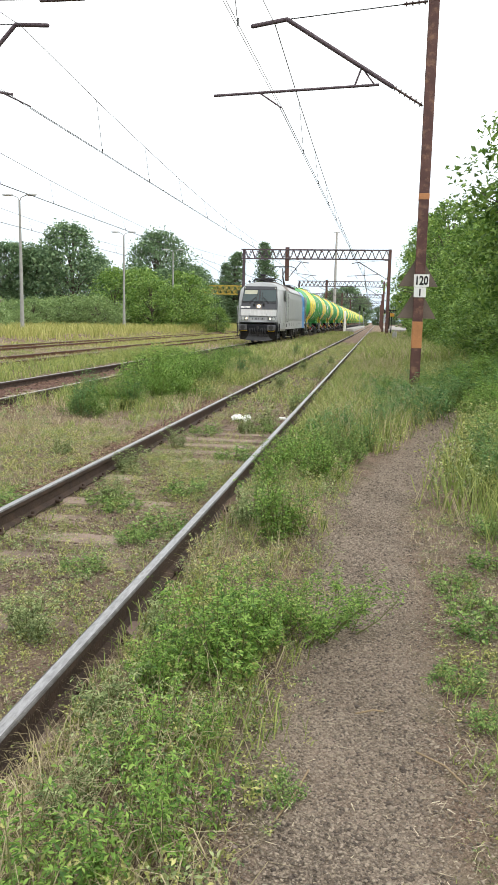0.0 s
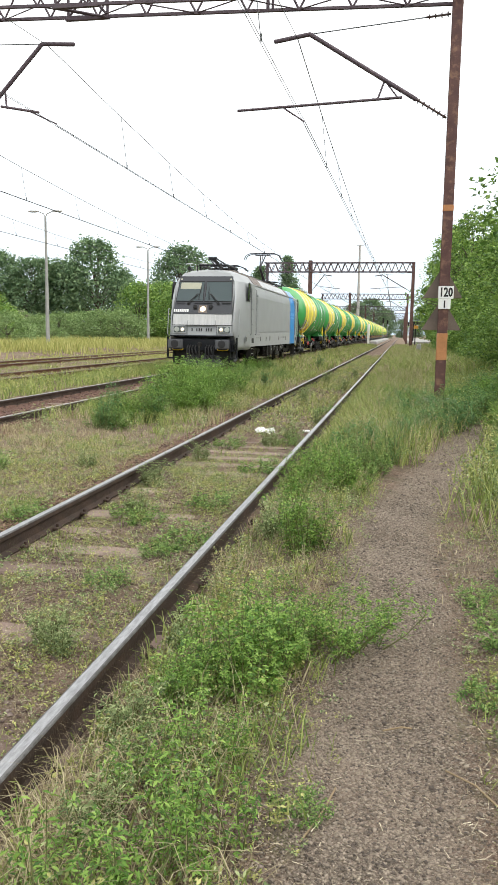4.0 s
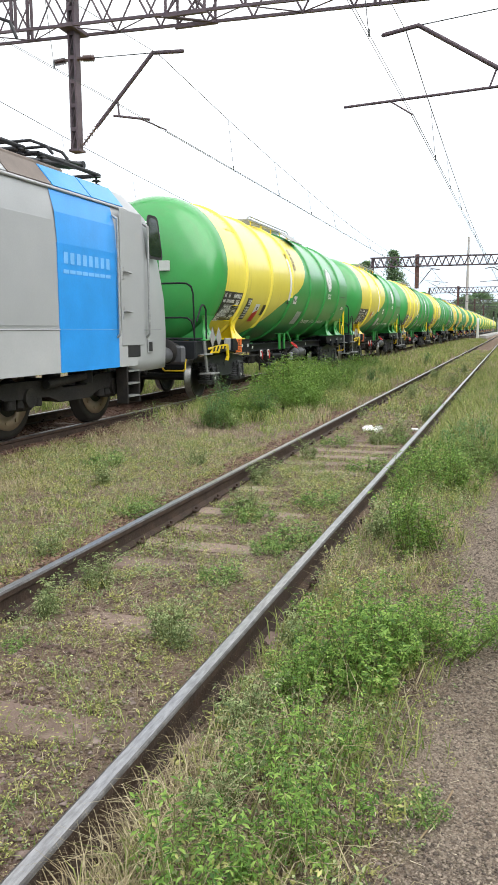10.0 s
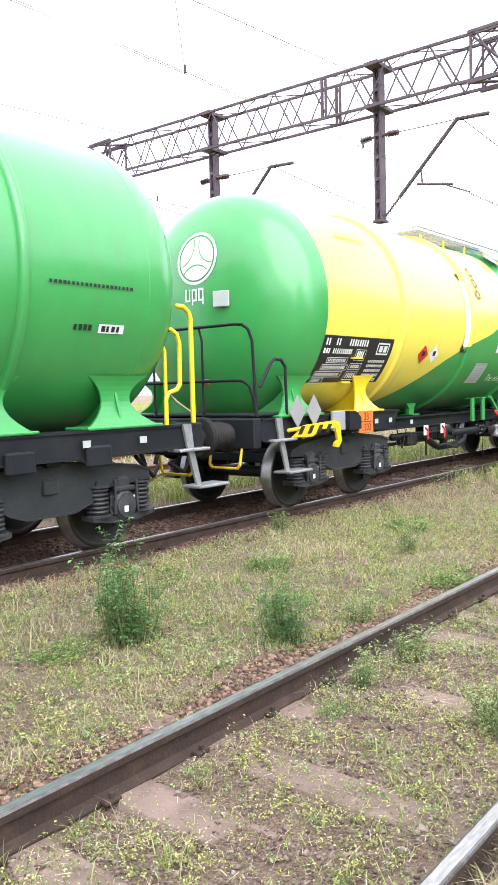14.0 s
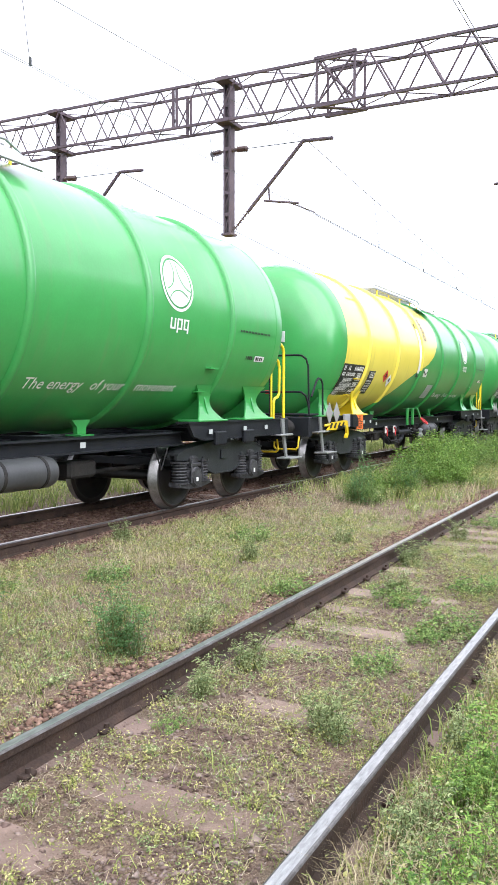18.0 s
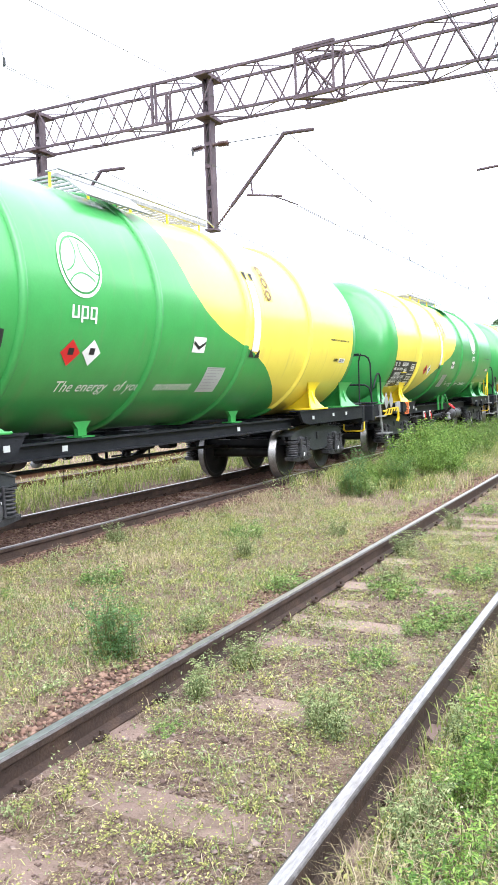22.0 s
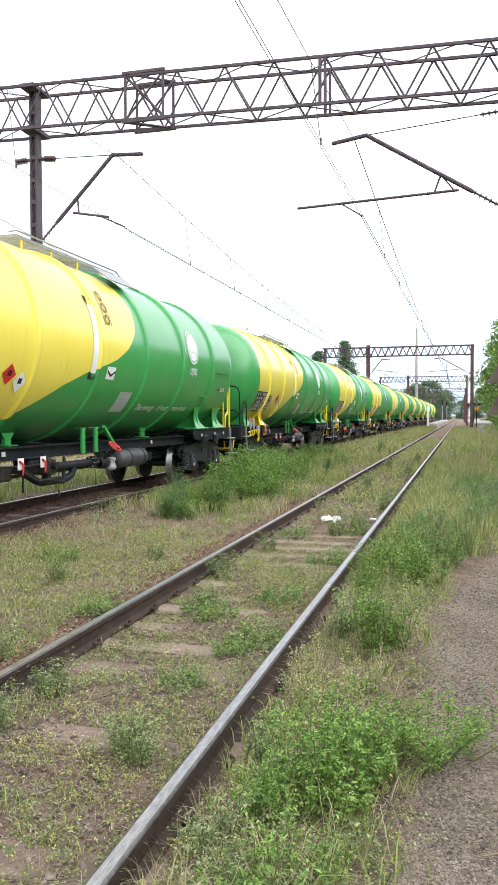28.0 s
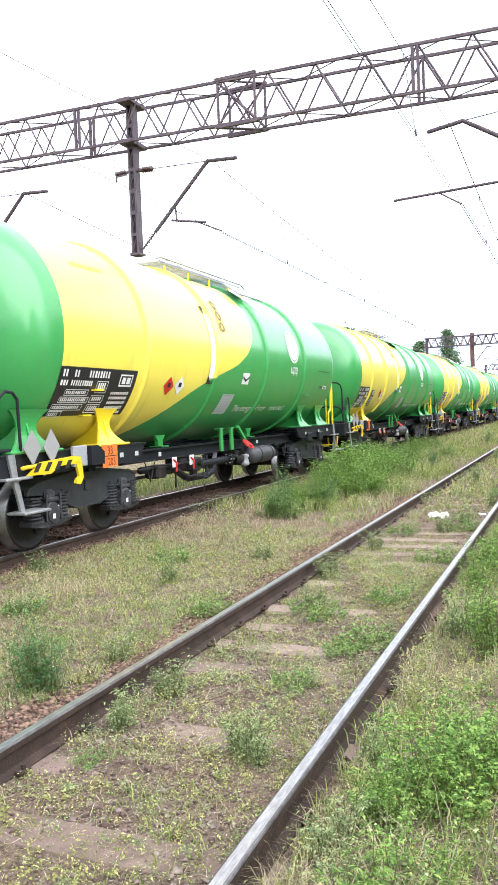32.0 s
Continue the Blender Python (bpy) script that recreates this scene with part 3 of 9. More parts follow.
def build_gantry_near():
    top = lambda x: 8.82 - 0.0244 * (x + 3.0)  # noqa: E731
    g = thing("overhead_gantry", "dark brown lattice gantry beam across the tracks with hanging posts", "gantry", kind="structure")
    truss(-26.0, 0.95, BEAM_Y, top, 0.92, 0.62, g, 1.02)
    xf = Build()
    for x0 in (-6.95, -18.95):
        for dy in (-0.31, 0.31):
            y = BEAM_Y + dy
            xf.box((x0, y, top(x0) - 0.46), (0.045, 0.045, 1.0)), xf.box((x0 + 0.85, y, top(x0) - 0.46), (0.045, 0.045, 1.0))
            xf.rod((x0, y, top(x0)), (x0 + 0.85, y, top(x0) - 0.92), 0.026, 4), xf.rod((x0 + 0.85, y, top(x0)), (x0, y, top(x0) - 0.92), 0.026, 4)
        for dz in (0.04, -0.96):
            xf.rod((x0, BEAM_Y - 0.31, top(x0) + dz), (x0 + 0.85, BEAM_Y + 0.31, top(x0) + dz), 0.026, 4)
            xf.box((x0 + 0.42, BEAM_Y - 0.31, top(x0) + dz), (0.95, 0.08, 0.06)), xf.box((x0 + 0.42, BEAM_Y + 0.31, top(x0) + dz), (0.95, 0.08, 0.06))
    part("joint_frame", xf, M_GANTRY, g)
    vt = Build()
    for x in (-2.78, -10.6, -22.6):
        for dy in (-0.31, 0.31):
            vt.box((x, BEAM_Y + dy, top(x) - 0.46), (0.06, 0.05, 0.92))
            vt.box((x + 0.1, BEAM_Y + dy, top(x) - 0.46), (0.05, 0.05, 0.92))
    part("upright", vt, M_GANTRY, g)
    for x, low in ((-9.27, 5.55), (-14.3, 5.62)):
        hp = lattice_post(Build(), x, BEAM_Y, low, top(x) + 0.04)
        for z in (top(x), top(x) - 0.92):
            hp.box((x, BEAM_Y, z), (0.34, 0.72, 0.08))
        hp.box((x, BEAM_Y, low), (0.26, 0.28, 0.05))
        part("hanging_post", hp, M_GANTRY, g)
        for sx in (1, -1):
            st = Build().box((x + sx * 0.16, BEAM_Y, 7.46), (0.2, 0.05, 0.05))
            insulator(st, (x + sx * 0.22, BEAM_Y, 7.46), (x + sx * 0.50, BEAM_Y, 7.44), 0.075, 5)
            part("stub_insulator", st, M_INSUL, g, "ribbed brown insulator on a short arm")
    part("leg", lattice_post(Build(), -26.0, BEAM_Y, 0.0, top(-26), 0.3, 0.4), M_GANTRY, g)
    for sh in (0.0, -5.0):
        c = thing("catenary_bracket", "rusty brown bracket arm that carries the overhead wires", "bracket", "brackets of the overhead line")
        cantilever(c, BEAM_Y, (-9.13 + sh, 5.66), (-7.40 + sh, 7.40), (-6.72 + sh, 7.36), (-8.35 + sh, 6.22), (-7.50 + sh, 6.07), (-7.12 + sh, 5.83), (-9.2 + sh, 7.46), (-8.25 + sh, 6.58, -8.22 + sh, 6.2))
    # the mast beside the path
    m = thing("catenary_mast", "rusty red-brown steel catenary mast standing in weeds", "mast", "masts of the overhead line")
    b = Build()
    mx = 0.835
    for sy in (-1, 1):
        b.box((mx, BEAM_Y + sy * 0.09, 4.45), (0.19, 0.02, 8.9), ch=0.006)
    b.box((mx, BEAM_Y, 4.45), (0.016, 0.16, 8.9))
    part("post", b, M_MASTPAINT, m)
    part("foundation", Build().box((mx, BEAM_Y, 0.12), (0.7, 0.7, 0.5), ch=0.04), M_CONC, m)
    part("painted_band", Build().box((mx, BEAM_Y, 1.40), (0.20, 0.212, 0.52), ch=0.01), M_ORANGE, m, "faded orange band with peeling paint")
    part("painted_band", Build().box((mx, BEAM_Y, 4.02), (0.20, 0.212, 0.12), ch=0.01), M_ORANGE, m)
    pl = Build().box((mx + 0.03, BEAM_Y - 0.125, 2.44), (0.29, 0.006, 0.24), ch=0.002)
    pl.box((mx + 0.01, BEAM_Y - 0.125, 2.22), (0.23, 0.006, 0.19), ch=0.002)
    sg = part("number_plate", pl, M_WHITE, m, "white enamel plate with black figures")
    part("lettering", text_mesh("120", 0.235, M_INK, 0.002, 0.72, align="CENTER", bold=0.008), None, sg, at=pose(mx + 0.03, BEAM_Y - 0.131, 2.365, 90, 0, 0))
    part("lettering", text_mesh("1", 0.19, M_INK, 0.002, 0.9, align="CENTER", bold=0.006), None, sg, at=pose(mx + 0.01, BEAM_Y - 0.131, 2.15, 90, 0, 0))
    for tip_up, z in ((True, 2.72), (True, 2.10)):
        t = [(mx - 0.40, BEAM_Y + 0.13, z - 0.38), (mx + 0.36, BEAM_Y + 0.13, z - 0.38), (mx - 0.02, BEAM_Y + 0.13, z + 0.26)]
        part("triangle_plate", Build().poly(t, 0.006, (0, 1, 0)), M_GREYSIGN, m, "grey back of a triangular sign")
    c = thing("catenary_bracket", "rusty brown bracket arm that carries the overhead wires", "bracket", "brackets of the overhead line")
    cantilever(c, BEAM_Y, (0.72, 5.68), (-1.90, 7.30), (-2.56, 7.20), (-0.11, 6.08), (-3.30, 5.95), (-1.98, 5.71), (0.72, 7.52), (-0.45, 6.40, -0.57, 6.07))


build_gantry_near()


def build_gantries_far():
    for y, x0, x1, mid in ((78.0, -13.2, 0.95, -8.75), (137.0, -13.6, 0.9, -8.7), (197.0, -22.0, 0.95, -8.7), (258.0, -22.0, 1.0, -8.7), (318.0, -13.0, 1.0, -8.7)):
        top = lambda x: 8.32  # noqa: E731
        g = thing("overhead_gantry", "brown lattice gantry across the tracks, far down the line", "gantry", kind="structure")
        truss(x0, x1, y, top, 0.85, 0.6, g, 0.66, 0.04, detail=y < 100)
        part("leg", girder(x1, y, 0.0, 8.4, 0.30), M_MASTPAINT, g)
        part("leg", girder(x0 + 0.25, y, 0.0, 8.3, 0.24), M_GANTRY, g)
        part("hanging_post", girder(mid, y, 5.4, 8.55, 0.36), M_MASTPAINT, g)
        for dx, foot in ((0.0, x1 - 0.1), (-5.19, mid + 0.1)):
            sgn = -1 if dx == 0.0 else 1
            c = thing("catenary_bracket", "rusty brown bracket arm that carries the overhead wires", "bracket", "brackets of the overhead line")
            tx = -2.0 if dx == 0.0 else -6.9
            cantilever(c, y, (foot, 5.6), (tx + (0.1 if dx == 0.0 else -0.5), 7.2), (tx - (0.55 if dx == 0.0 else -0.2), 7.1), (foot + sgn * 0.9, 6.1), (tx + sgn * 1.0, 5.9), (tx, 5.66), (foot, 7.4))


build_gantries_far()


def build_wires():
    for xc, cx0, zc, zm, lab in ((TR1, -1.98, 5.71, 7.22, 1), (TR2, -7.12, 5.80, 7.36, 2), (TR3, -12.1, 5.78, 7.34, 3), (TR4, -16.9, 5.75, 7.3, 4)):
        w = thing("overhead_wires", "thin overhead contact wire and sagging carrier cable with droppers", "overhead wire", kind="structure")
        stops = [-43.0, BEAM_Y, 78.0, 137.0, 197.0, 258.0, 318.0, 380.0]
        con, mes, drp = Build(), Build(), Build()
        for k in range(len(stops) - 1):
            a, c = stops[k], stops[k + 1]
            xa = (cx0 if k in (1,) else xc + (0.2 if k % 2 else -0.2))
            xb = (cx0 if k + 1 in (1,) else xc + (0.2 if (k + 1) % 2 else -0.2))
            if xc == TR1:
                xa, xb = (-3.2 if k == 0 else -1.3 if k == 2 else xa), (-1.3 if k == 1 else xb)
            seg = 14
            r = 0.006 if k == 0 else 0.010 if k == 1 else 0.020
            for i in range(seg):
                t0, t1 = i / seg, (i + 1) / seg
                for off in (-0.02, 0.02):
                    con.rod((xa + (xb - xa) * t0 + off, a + (c - a) * t0, zc), (xa + (xb - xa) * t1 + off, a + (c - a) * t1, zc), r * 0.8, 4, caps=False)
                s0, s1 = 1.05 * 4 * t0 * (1 - t0), 1.05 * 4 * t1 * (1 - t1)
                p0 = (xa + (xb - xa) * t0 - 0.15, a + (c - a) * t0, zm - s0)
                mes.rod(p0, (xa + (xb - xa) * t1 - 0.15, a + (c - a) * t1, zm - s1), r, 4, caps=False)
                if 0 < i:
                    drp.rod(p0, (xa + (xb - xa) * t0, a + (c - a) * t0, zc), 0.006, 4, caps=False)
                    drp.box((xa + (xb - xa) * t0, a + (c - a) * t0, zc + 0.05), (0.02, 0.03, 0.1))
        part("contact_wire", con, M_WIRE, w)
        part("carrier_cable", mes, M_WIRE, w)
        part("dropper", drp, M_WIRE, w)


build_wires()


# ---- the train ----
AXLE1_TO_NEXT, BOGIE_BASE, PIVOT = 15.45, 1.70, 10.5
TANK_R, TANK_Z, TANK_Y0, TANK_Y1, DOME = 1.54, 2.685, -0.12, 12.29, 0.82
M_GREY = plain("grey_paint", (0.30, 0.31, 0.32), 0.5, vary=0.2)
M_STEPGREY = material("galvanised_step", [(0.22, 0.23, 0.23), (0.34, 0.35, 0.35), (0.45, 0.46, 0.46)], scale=12, rough=0.5, metal=0.6)
M_ORANGEPL = plain("orange_hazard_plate", (0.80, 0.17, 0.025), 0.5)
M_RED = plain("red_paint", (0.55, 0.02, 0.02), 0.45)
M_LABELBLACK = plain("black_label_field", (0.016, 0.016, 0.017), 0.5)
M_MARK = plain("white_marking", (0.72, 0.73, 0.71), 0.5, vary=0.06)
M_LABELGREY = plain("pale_grey_notice", (0.42, 0.45, 0.43), 0.5)
M_DIAMOND = plain("pale_grey_plate", (0.27, 0.27, 0.255), 0.6, vary=0.12)
M_HAZ = plain("black_and_yellow_lever", (0.70, 0.50, 0.01), 0.4)


def livery(name, flip, shift=0.0):
    """Green and yellow tank paint, parted by a wave."""
    m = plain(name, GREEN, 0.5, coat=0.85, vary=0.1)
    socket(m.node_tree.nodes["Principled BSDF"], "Specular IOR Level", 0.3)
    socket(m.node_tree.nodes["Principled BSDF"], "Coat Roughness", 0.20)
    socket(m.node_tree.nodes["Principled BSDF"], "Coat IOR", 1.6)
    n, l = m.node_tree.nodes, m.node_tree.links
    b = n["Principled BSDF"]
    green = b.inputs["Base Color"].links[0].from_socket
    tc, sep = n.new("ShaderNodeTexCoord"), n.new("ShaderNodeSeparateXYZ")
    l.new(tc.outputs["Object"], sep.inputs[0])

    def mt(op, a, c):
        x = n.new("ShaderNodeMath")
        x.operation = op
        for i, v in enumerate((a, c)):
            if isinstance(v, (int, float)):
                x.inputs[i].default_value = v
            else:
                l.new(v, x.inputs[i])
        return x.outputs[0]

    y = mt("SUBTRACT", 11.0, sep.outputs["Y"]) if flip else sep.outputs["Y"]
    y = mt("SUBTRACT", y, shift)
    r = n.new("ShaderNodeValToRGB")
    r.color_ramp.interpolation = "B_SPLINE"
    stops = [(1.25, 2.45), (1.5, 3.05), (1.75, 3.55), (2.00, 4.05), (2.20, 4.6), (2.34, 5.15), (2.48, 5.65), (2.70, 6.12), (3.0, 6.45), (3.5, 6.68), (4.3, 6.5)]
    while len(r.color_ramp.elements) < len(stops):
        r.color_ramp.elements.new(0.5)
    for el, (z, v) in zip(r.color_ramp.elements, stops):
        el.position, el.color = z / 5.0, (v / 10.0, v / 10.0, v / 10.0, 1)
    l.new(mt("DIVIDE", sep.outputs["Z"], 5.0), r.inputs[0])
    edge = mt("MULTIPLY", r.outputs[0], 10.0)
    fac = mt("MULTIPLY", mt("GREATER_THAN", y, -0.10 - shift), mt("LESS_THAN", y, edge))
    mix = n.new("ShaderNodeMix")
    mix.data_type = "RGBA"
    l.new(fac, mix.inputs[0]), l.new(green, mix.inputs[6])
    # yellow paled towards white: part of the sky's sheen is put into the colour
    yr = n.new("ShaderNodeValToRGB")
    yr.color_ramp.elements[0].color, yr.color_ramp.elements[1].color = (0.765, 0.64, 0.075, 1), (0.835, 0.71, 0.105, 1)
    nz = n.new("ShaderNodeTexNoise")
    socket(nz, "Scale", 2.0)
    l.new(tc.outputs["Object"], nz.inputs["Vector"]), l.new(nz.outputs["Fac"], yr.inputs[0]), l.new(yr.outputs[0], mix.inputs[7])
    # road dust low on the belly and faint streaks
    dn, dr, dm = n.new("ShaderNodeTexNoise"), n.new("ShaderNodeValToRGB"), n.new("ShaderNodeMix")
    dm.data_type = "RGBA"
    mp = n.new("ShaderNodeMapping")
    mp.inputs["Scale"].default_value = (1, 5, 0.8)
    l.new(tc.outputs["Object"], mp.inputs[0]), l.new(mp.outputs[0], dn.inputs["Vector"])
    socket(dn, "Scale", 1.4), socket(dn, "Detail", 8)
    dr.color_ramp.elements[0].position, dr.color_ramp.elements[1].position = 0.55, 0.95
    dr.color_ramp.elements[1].color = (0.35, 0.35, 0.35, 1)
    l.new(dn.outputs["Fac"], dr.inputs[0]), l.new(dr.outputs[0], dm.inputs[0])
    l.new(mix.outputs[2], dm.inputs[6])
    dm.inputs[7].default_value = (0.16, 0.15, 0.09, 1)
    l.new(dm.outputs[2], b.inputs["Base Color"])
    return m


M_LIVERY, M_LIVERY_LONG, M_LIVERY_TURNED = livery("green_yellow_tank_paint", False), livery("green_yellow_tank_paint", False, -0.5), livery("yellow_green_tank_paint", True, -0.5)


def on_tank(y, z, lift_=0.007):
    """A point of the tank's near side."""
    s = max(-0.999, min(0.999, (z - TANK_Z) / TANK_R))
    a = math.asin(s)
    return Vector(((TANK_R + lift_) * math.cos(a), y, TANK_Z + (TANK_R + lift_) * math.sin(a)))


def wrap(b, corners, nu=6, nv=6, lift_=0.007):
    """A four-cornered patch (y, z) laid on the tank's side."""
    c = [Vector(p) for p in corners]
    pts = []
    for j in range(nv + 1):
        for i in range(nu + 1):
            u, v = i / nu, j / nv
            p = c[0].lerp(c[1], u).lerp(c[3].lerp(c[2], u), v)
            pts.append(on_tank(p.x, p.y, lift_))
    w = nu + 1
    return b.add(pts, [(j * w + i, j * w + i + 1, (j + 1) * w + i + 1, (j + 1) * w + i) for j in range(nv) for i in range(nu)], True)


def wrap_disc(b, y, z, r0, r1, n=32, lift_=0.007, a0=0.0, a1=2 * math.pi):
    pts = []
    for i in range(n + 1):
        t = a0 + (a1 - a0) * i / n
        for r in (r0, r1):
            pts.append(on_tank(y + r * math.cos(t), z + r * math.sin(t), lift_))
    return b.add(pts, [(2 * i, 2 * i + 1, 2 * i + 3, 2 * i + 2) for i in range(n)], True)


def on_dome(x, z, out=0.008):
    q = max(0.0, 1 - (math.hypot(x, z) / TANK_R) ** 2.5)
    return Vector((x, TANK_Y0 - DOME * q ** 0.4 - out, TANK_Z + z))


def logo(b, f, r=0.35):
    """A round emblem: a ring and a disc. f maps (u, v) onto a surface."""
    for r0, r1 in ((0.90, 1.0), (0.01, 0.3), (0.3, 0.6), (0.6, 0.83)):
        pts = []
        for i in range(33):
            t = 2 * math.pi * i / 32
            for rr in (r0, r1):
                pts.append(f(r * rr * math.cos(t), r * rr * math.sin(t)))
        b.add(pts, [(2 * i, 2 * i + 1, 2 * i + 3, 2 * i + 2) for i in range(32)], True)


def logo_lines(b, f, r=0.35):
    """Thin curved lines that part the disc like the panels of a ball."""
    for a in (0.55, 2.65, 4.74):
        cu, cv, pts = 1.02 * r * math.cos(a), 1.02 * r * math.sin(a), []
        span = 2.0
        for i in range(19):
            t = a + math.pi + (i / 18 - 0.5) * span + 0.18
            for rr in (0.745 * r, 0.79 * r):
                u, v = cu + rr * math.cos(t), cv + rr * math.sin(t)
                k = min(1.0, 0.83 * r / max(1e-6, math.hypot(u, v)))
                pts.append(f(u * k, v * k))
        b.add(pts, [(2 * i, 2 * i + 1, 2 * i + 3, 2 * i + 2) for i in range(18)], True)


def letters(b, f, h=0.15):
    """Three outlined blocks below the emblem."""
    for k in (-1, 0, 1):
        o, lo = 0.115 * k, 0.0 if k < 0 else -0.30
        strokes = [(-0.045, -0.021, lo if k == 0 else 0, 1), (0.021, 0.045, lo if k == 1 else 0, 1), (-0.045, 0.045, 0, 0.16)]
        if k >= 0:
            strokes.append((-0.045, 0.045, 0.84, 1))
        for u0, u1, v0, v1 in strokes:
            b.add([f(o + u0, v0 * h), f(o + u1, v0 * h), f(o + u1, v1 * h), f(o + u0, v1 * h)], [(0, 1, 2, 3)])


def glyphs(b, f, y0, y1, z, h, w, seed):
    """A row of letter-sized strokes that cannot be read."""
    rnd = random.Random(seed)
    y = y0
    while y + w < y1:
        k = rnd.uniform(0.65, 1.0) * w
        wrap(b, [f(y, z), f(y + k, z), f(y + k, z - h), f(y, z - h)], 1, 1, 0.012)
        y += w * 1.32


def frame_line(b, f, y0, y1, z, h, t=0.008):
    for a, c, p, q in ((y0, y1, z, z - t), (y0, y1, z - h + t, z - h), (y0, y0 + t, z, z - h), (y1 - t, y1, z, z - h)):
        wrap(b, [f(a, p), f(c, p), f(c, q), f(a, q)], 3, 1, 0.012)


M_BOGIE = material("dusty_bogie_paint", [(0.016, 0.018, 0.019), (0.030, 0.034, 0.035), (0.055, 0.058, 0.057)], scale=3, rough=0.5, bump=0.15, dirt=(0.07, 0.062, 0.055), dirt_at=0.64, spec=0.3)
M_TREAD = material("polished_wheel_tread", [(0.14, 0.135, 0.13), (0.27, 0.265, 0.26), (0.42, 0.415, 0.41)], scale=8, rough=0.38, metal=0.9, bump=0.05)
M_SPRING = material("scuffed_spring_steel", [(0.012, 0.012, 0.013), (0.032, 0.033, 0.035), (0.095, 0.096, 0.098)], scale=8, rough=0.5, bump=0.2, spec=0.4)


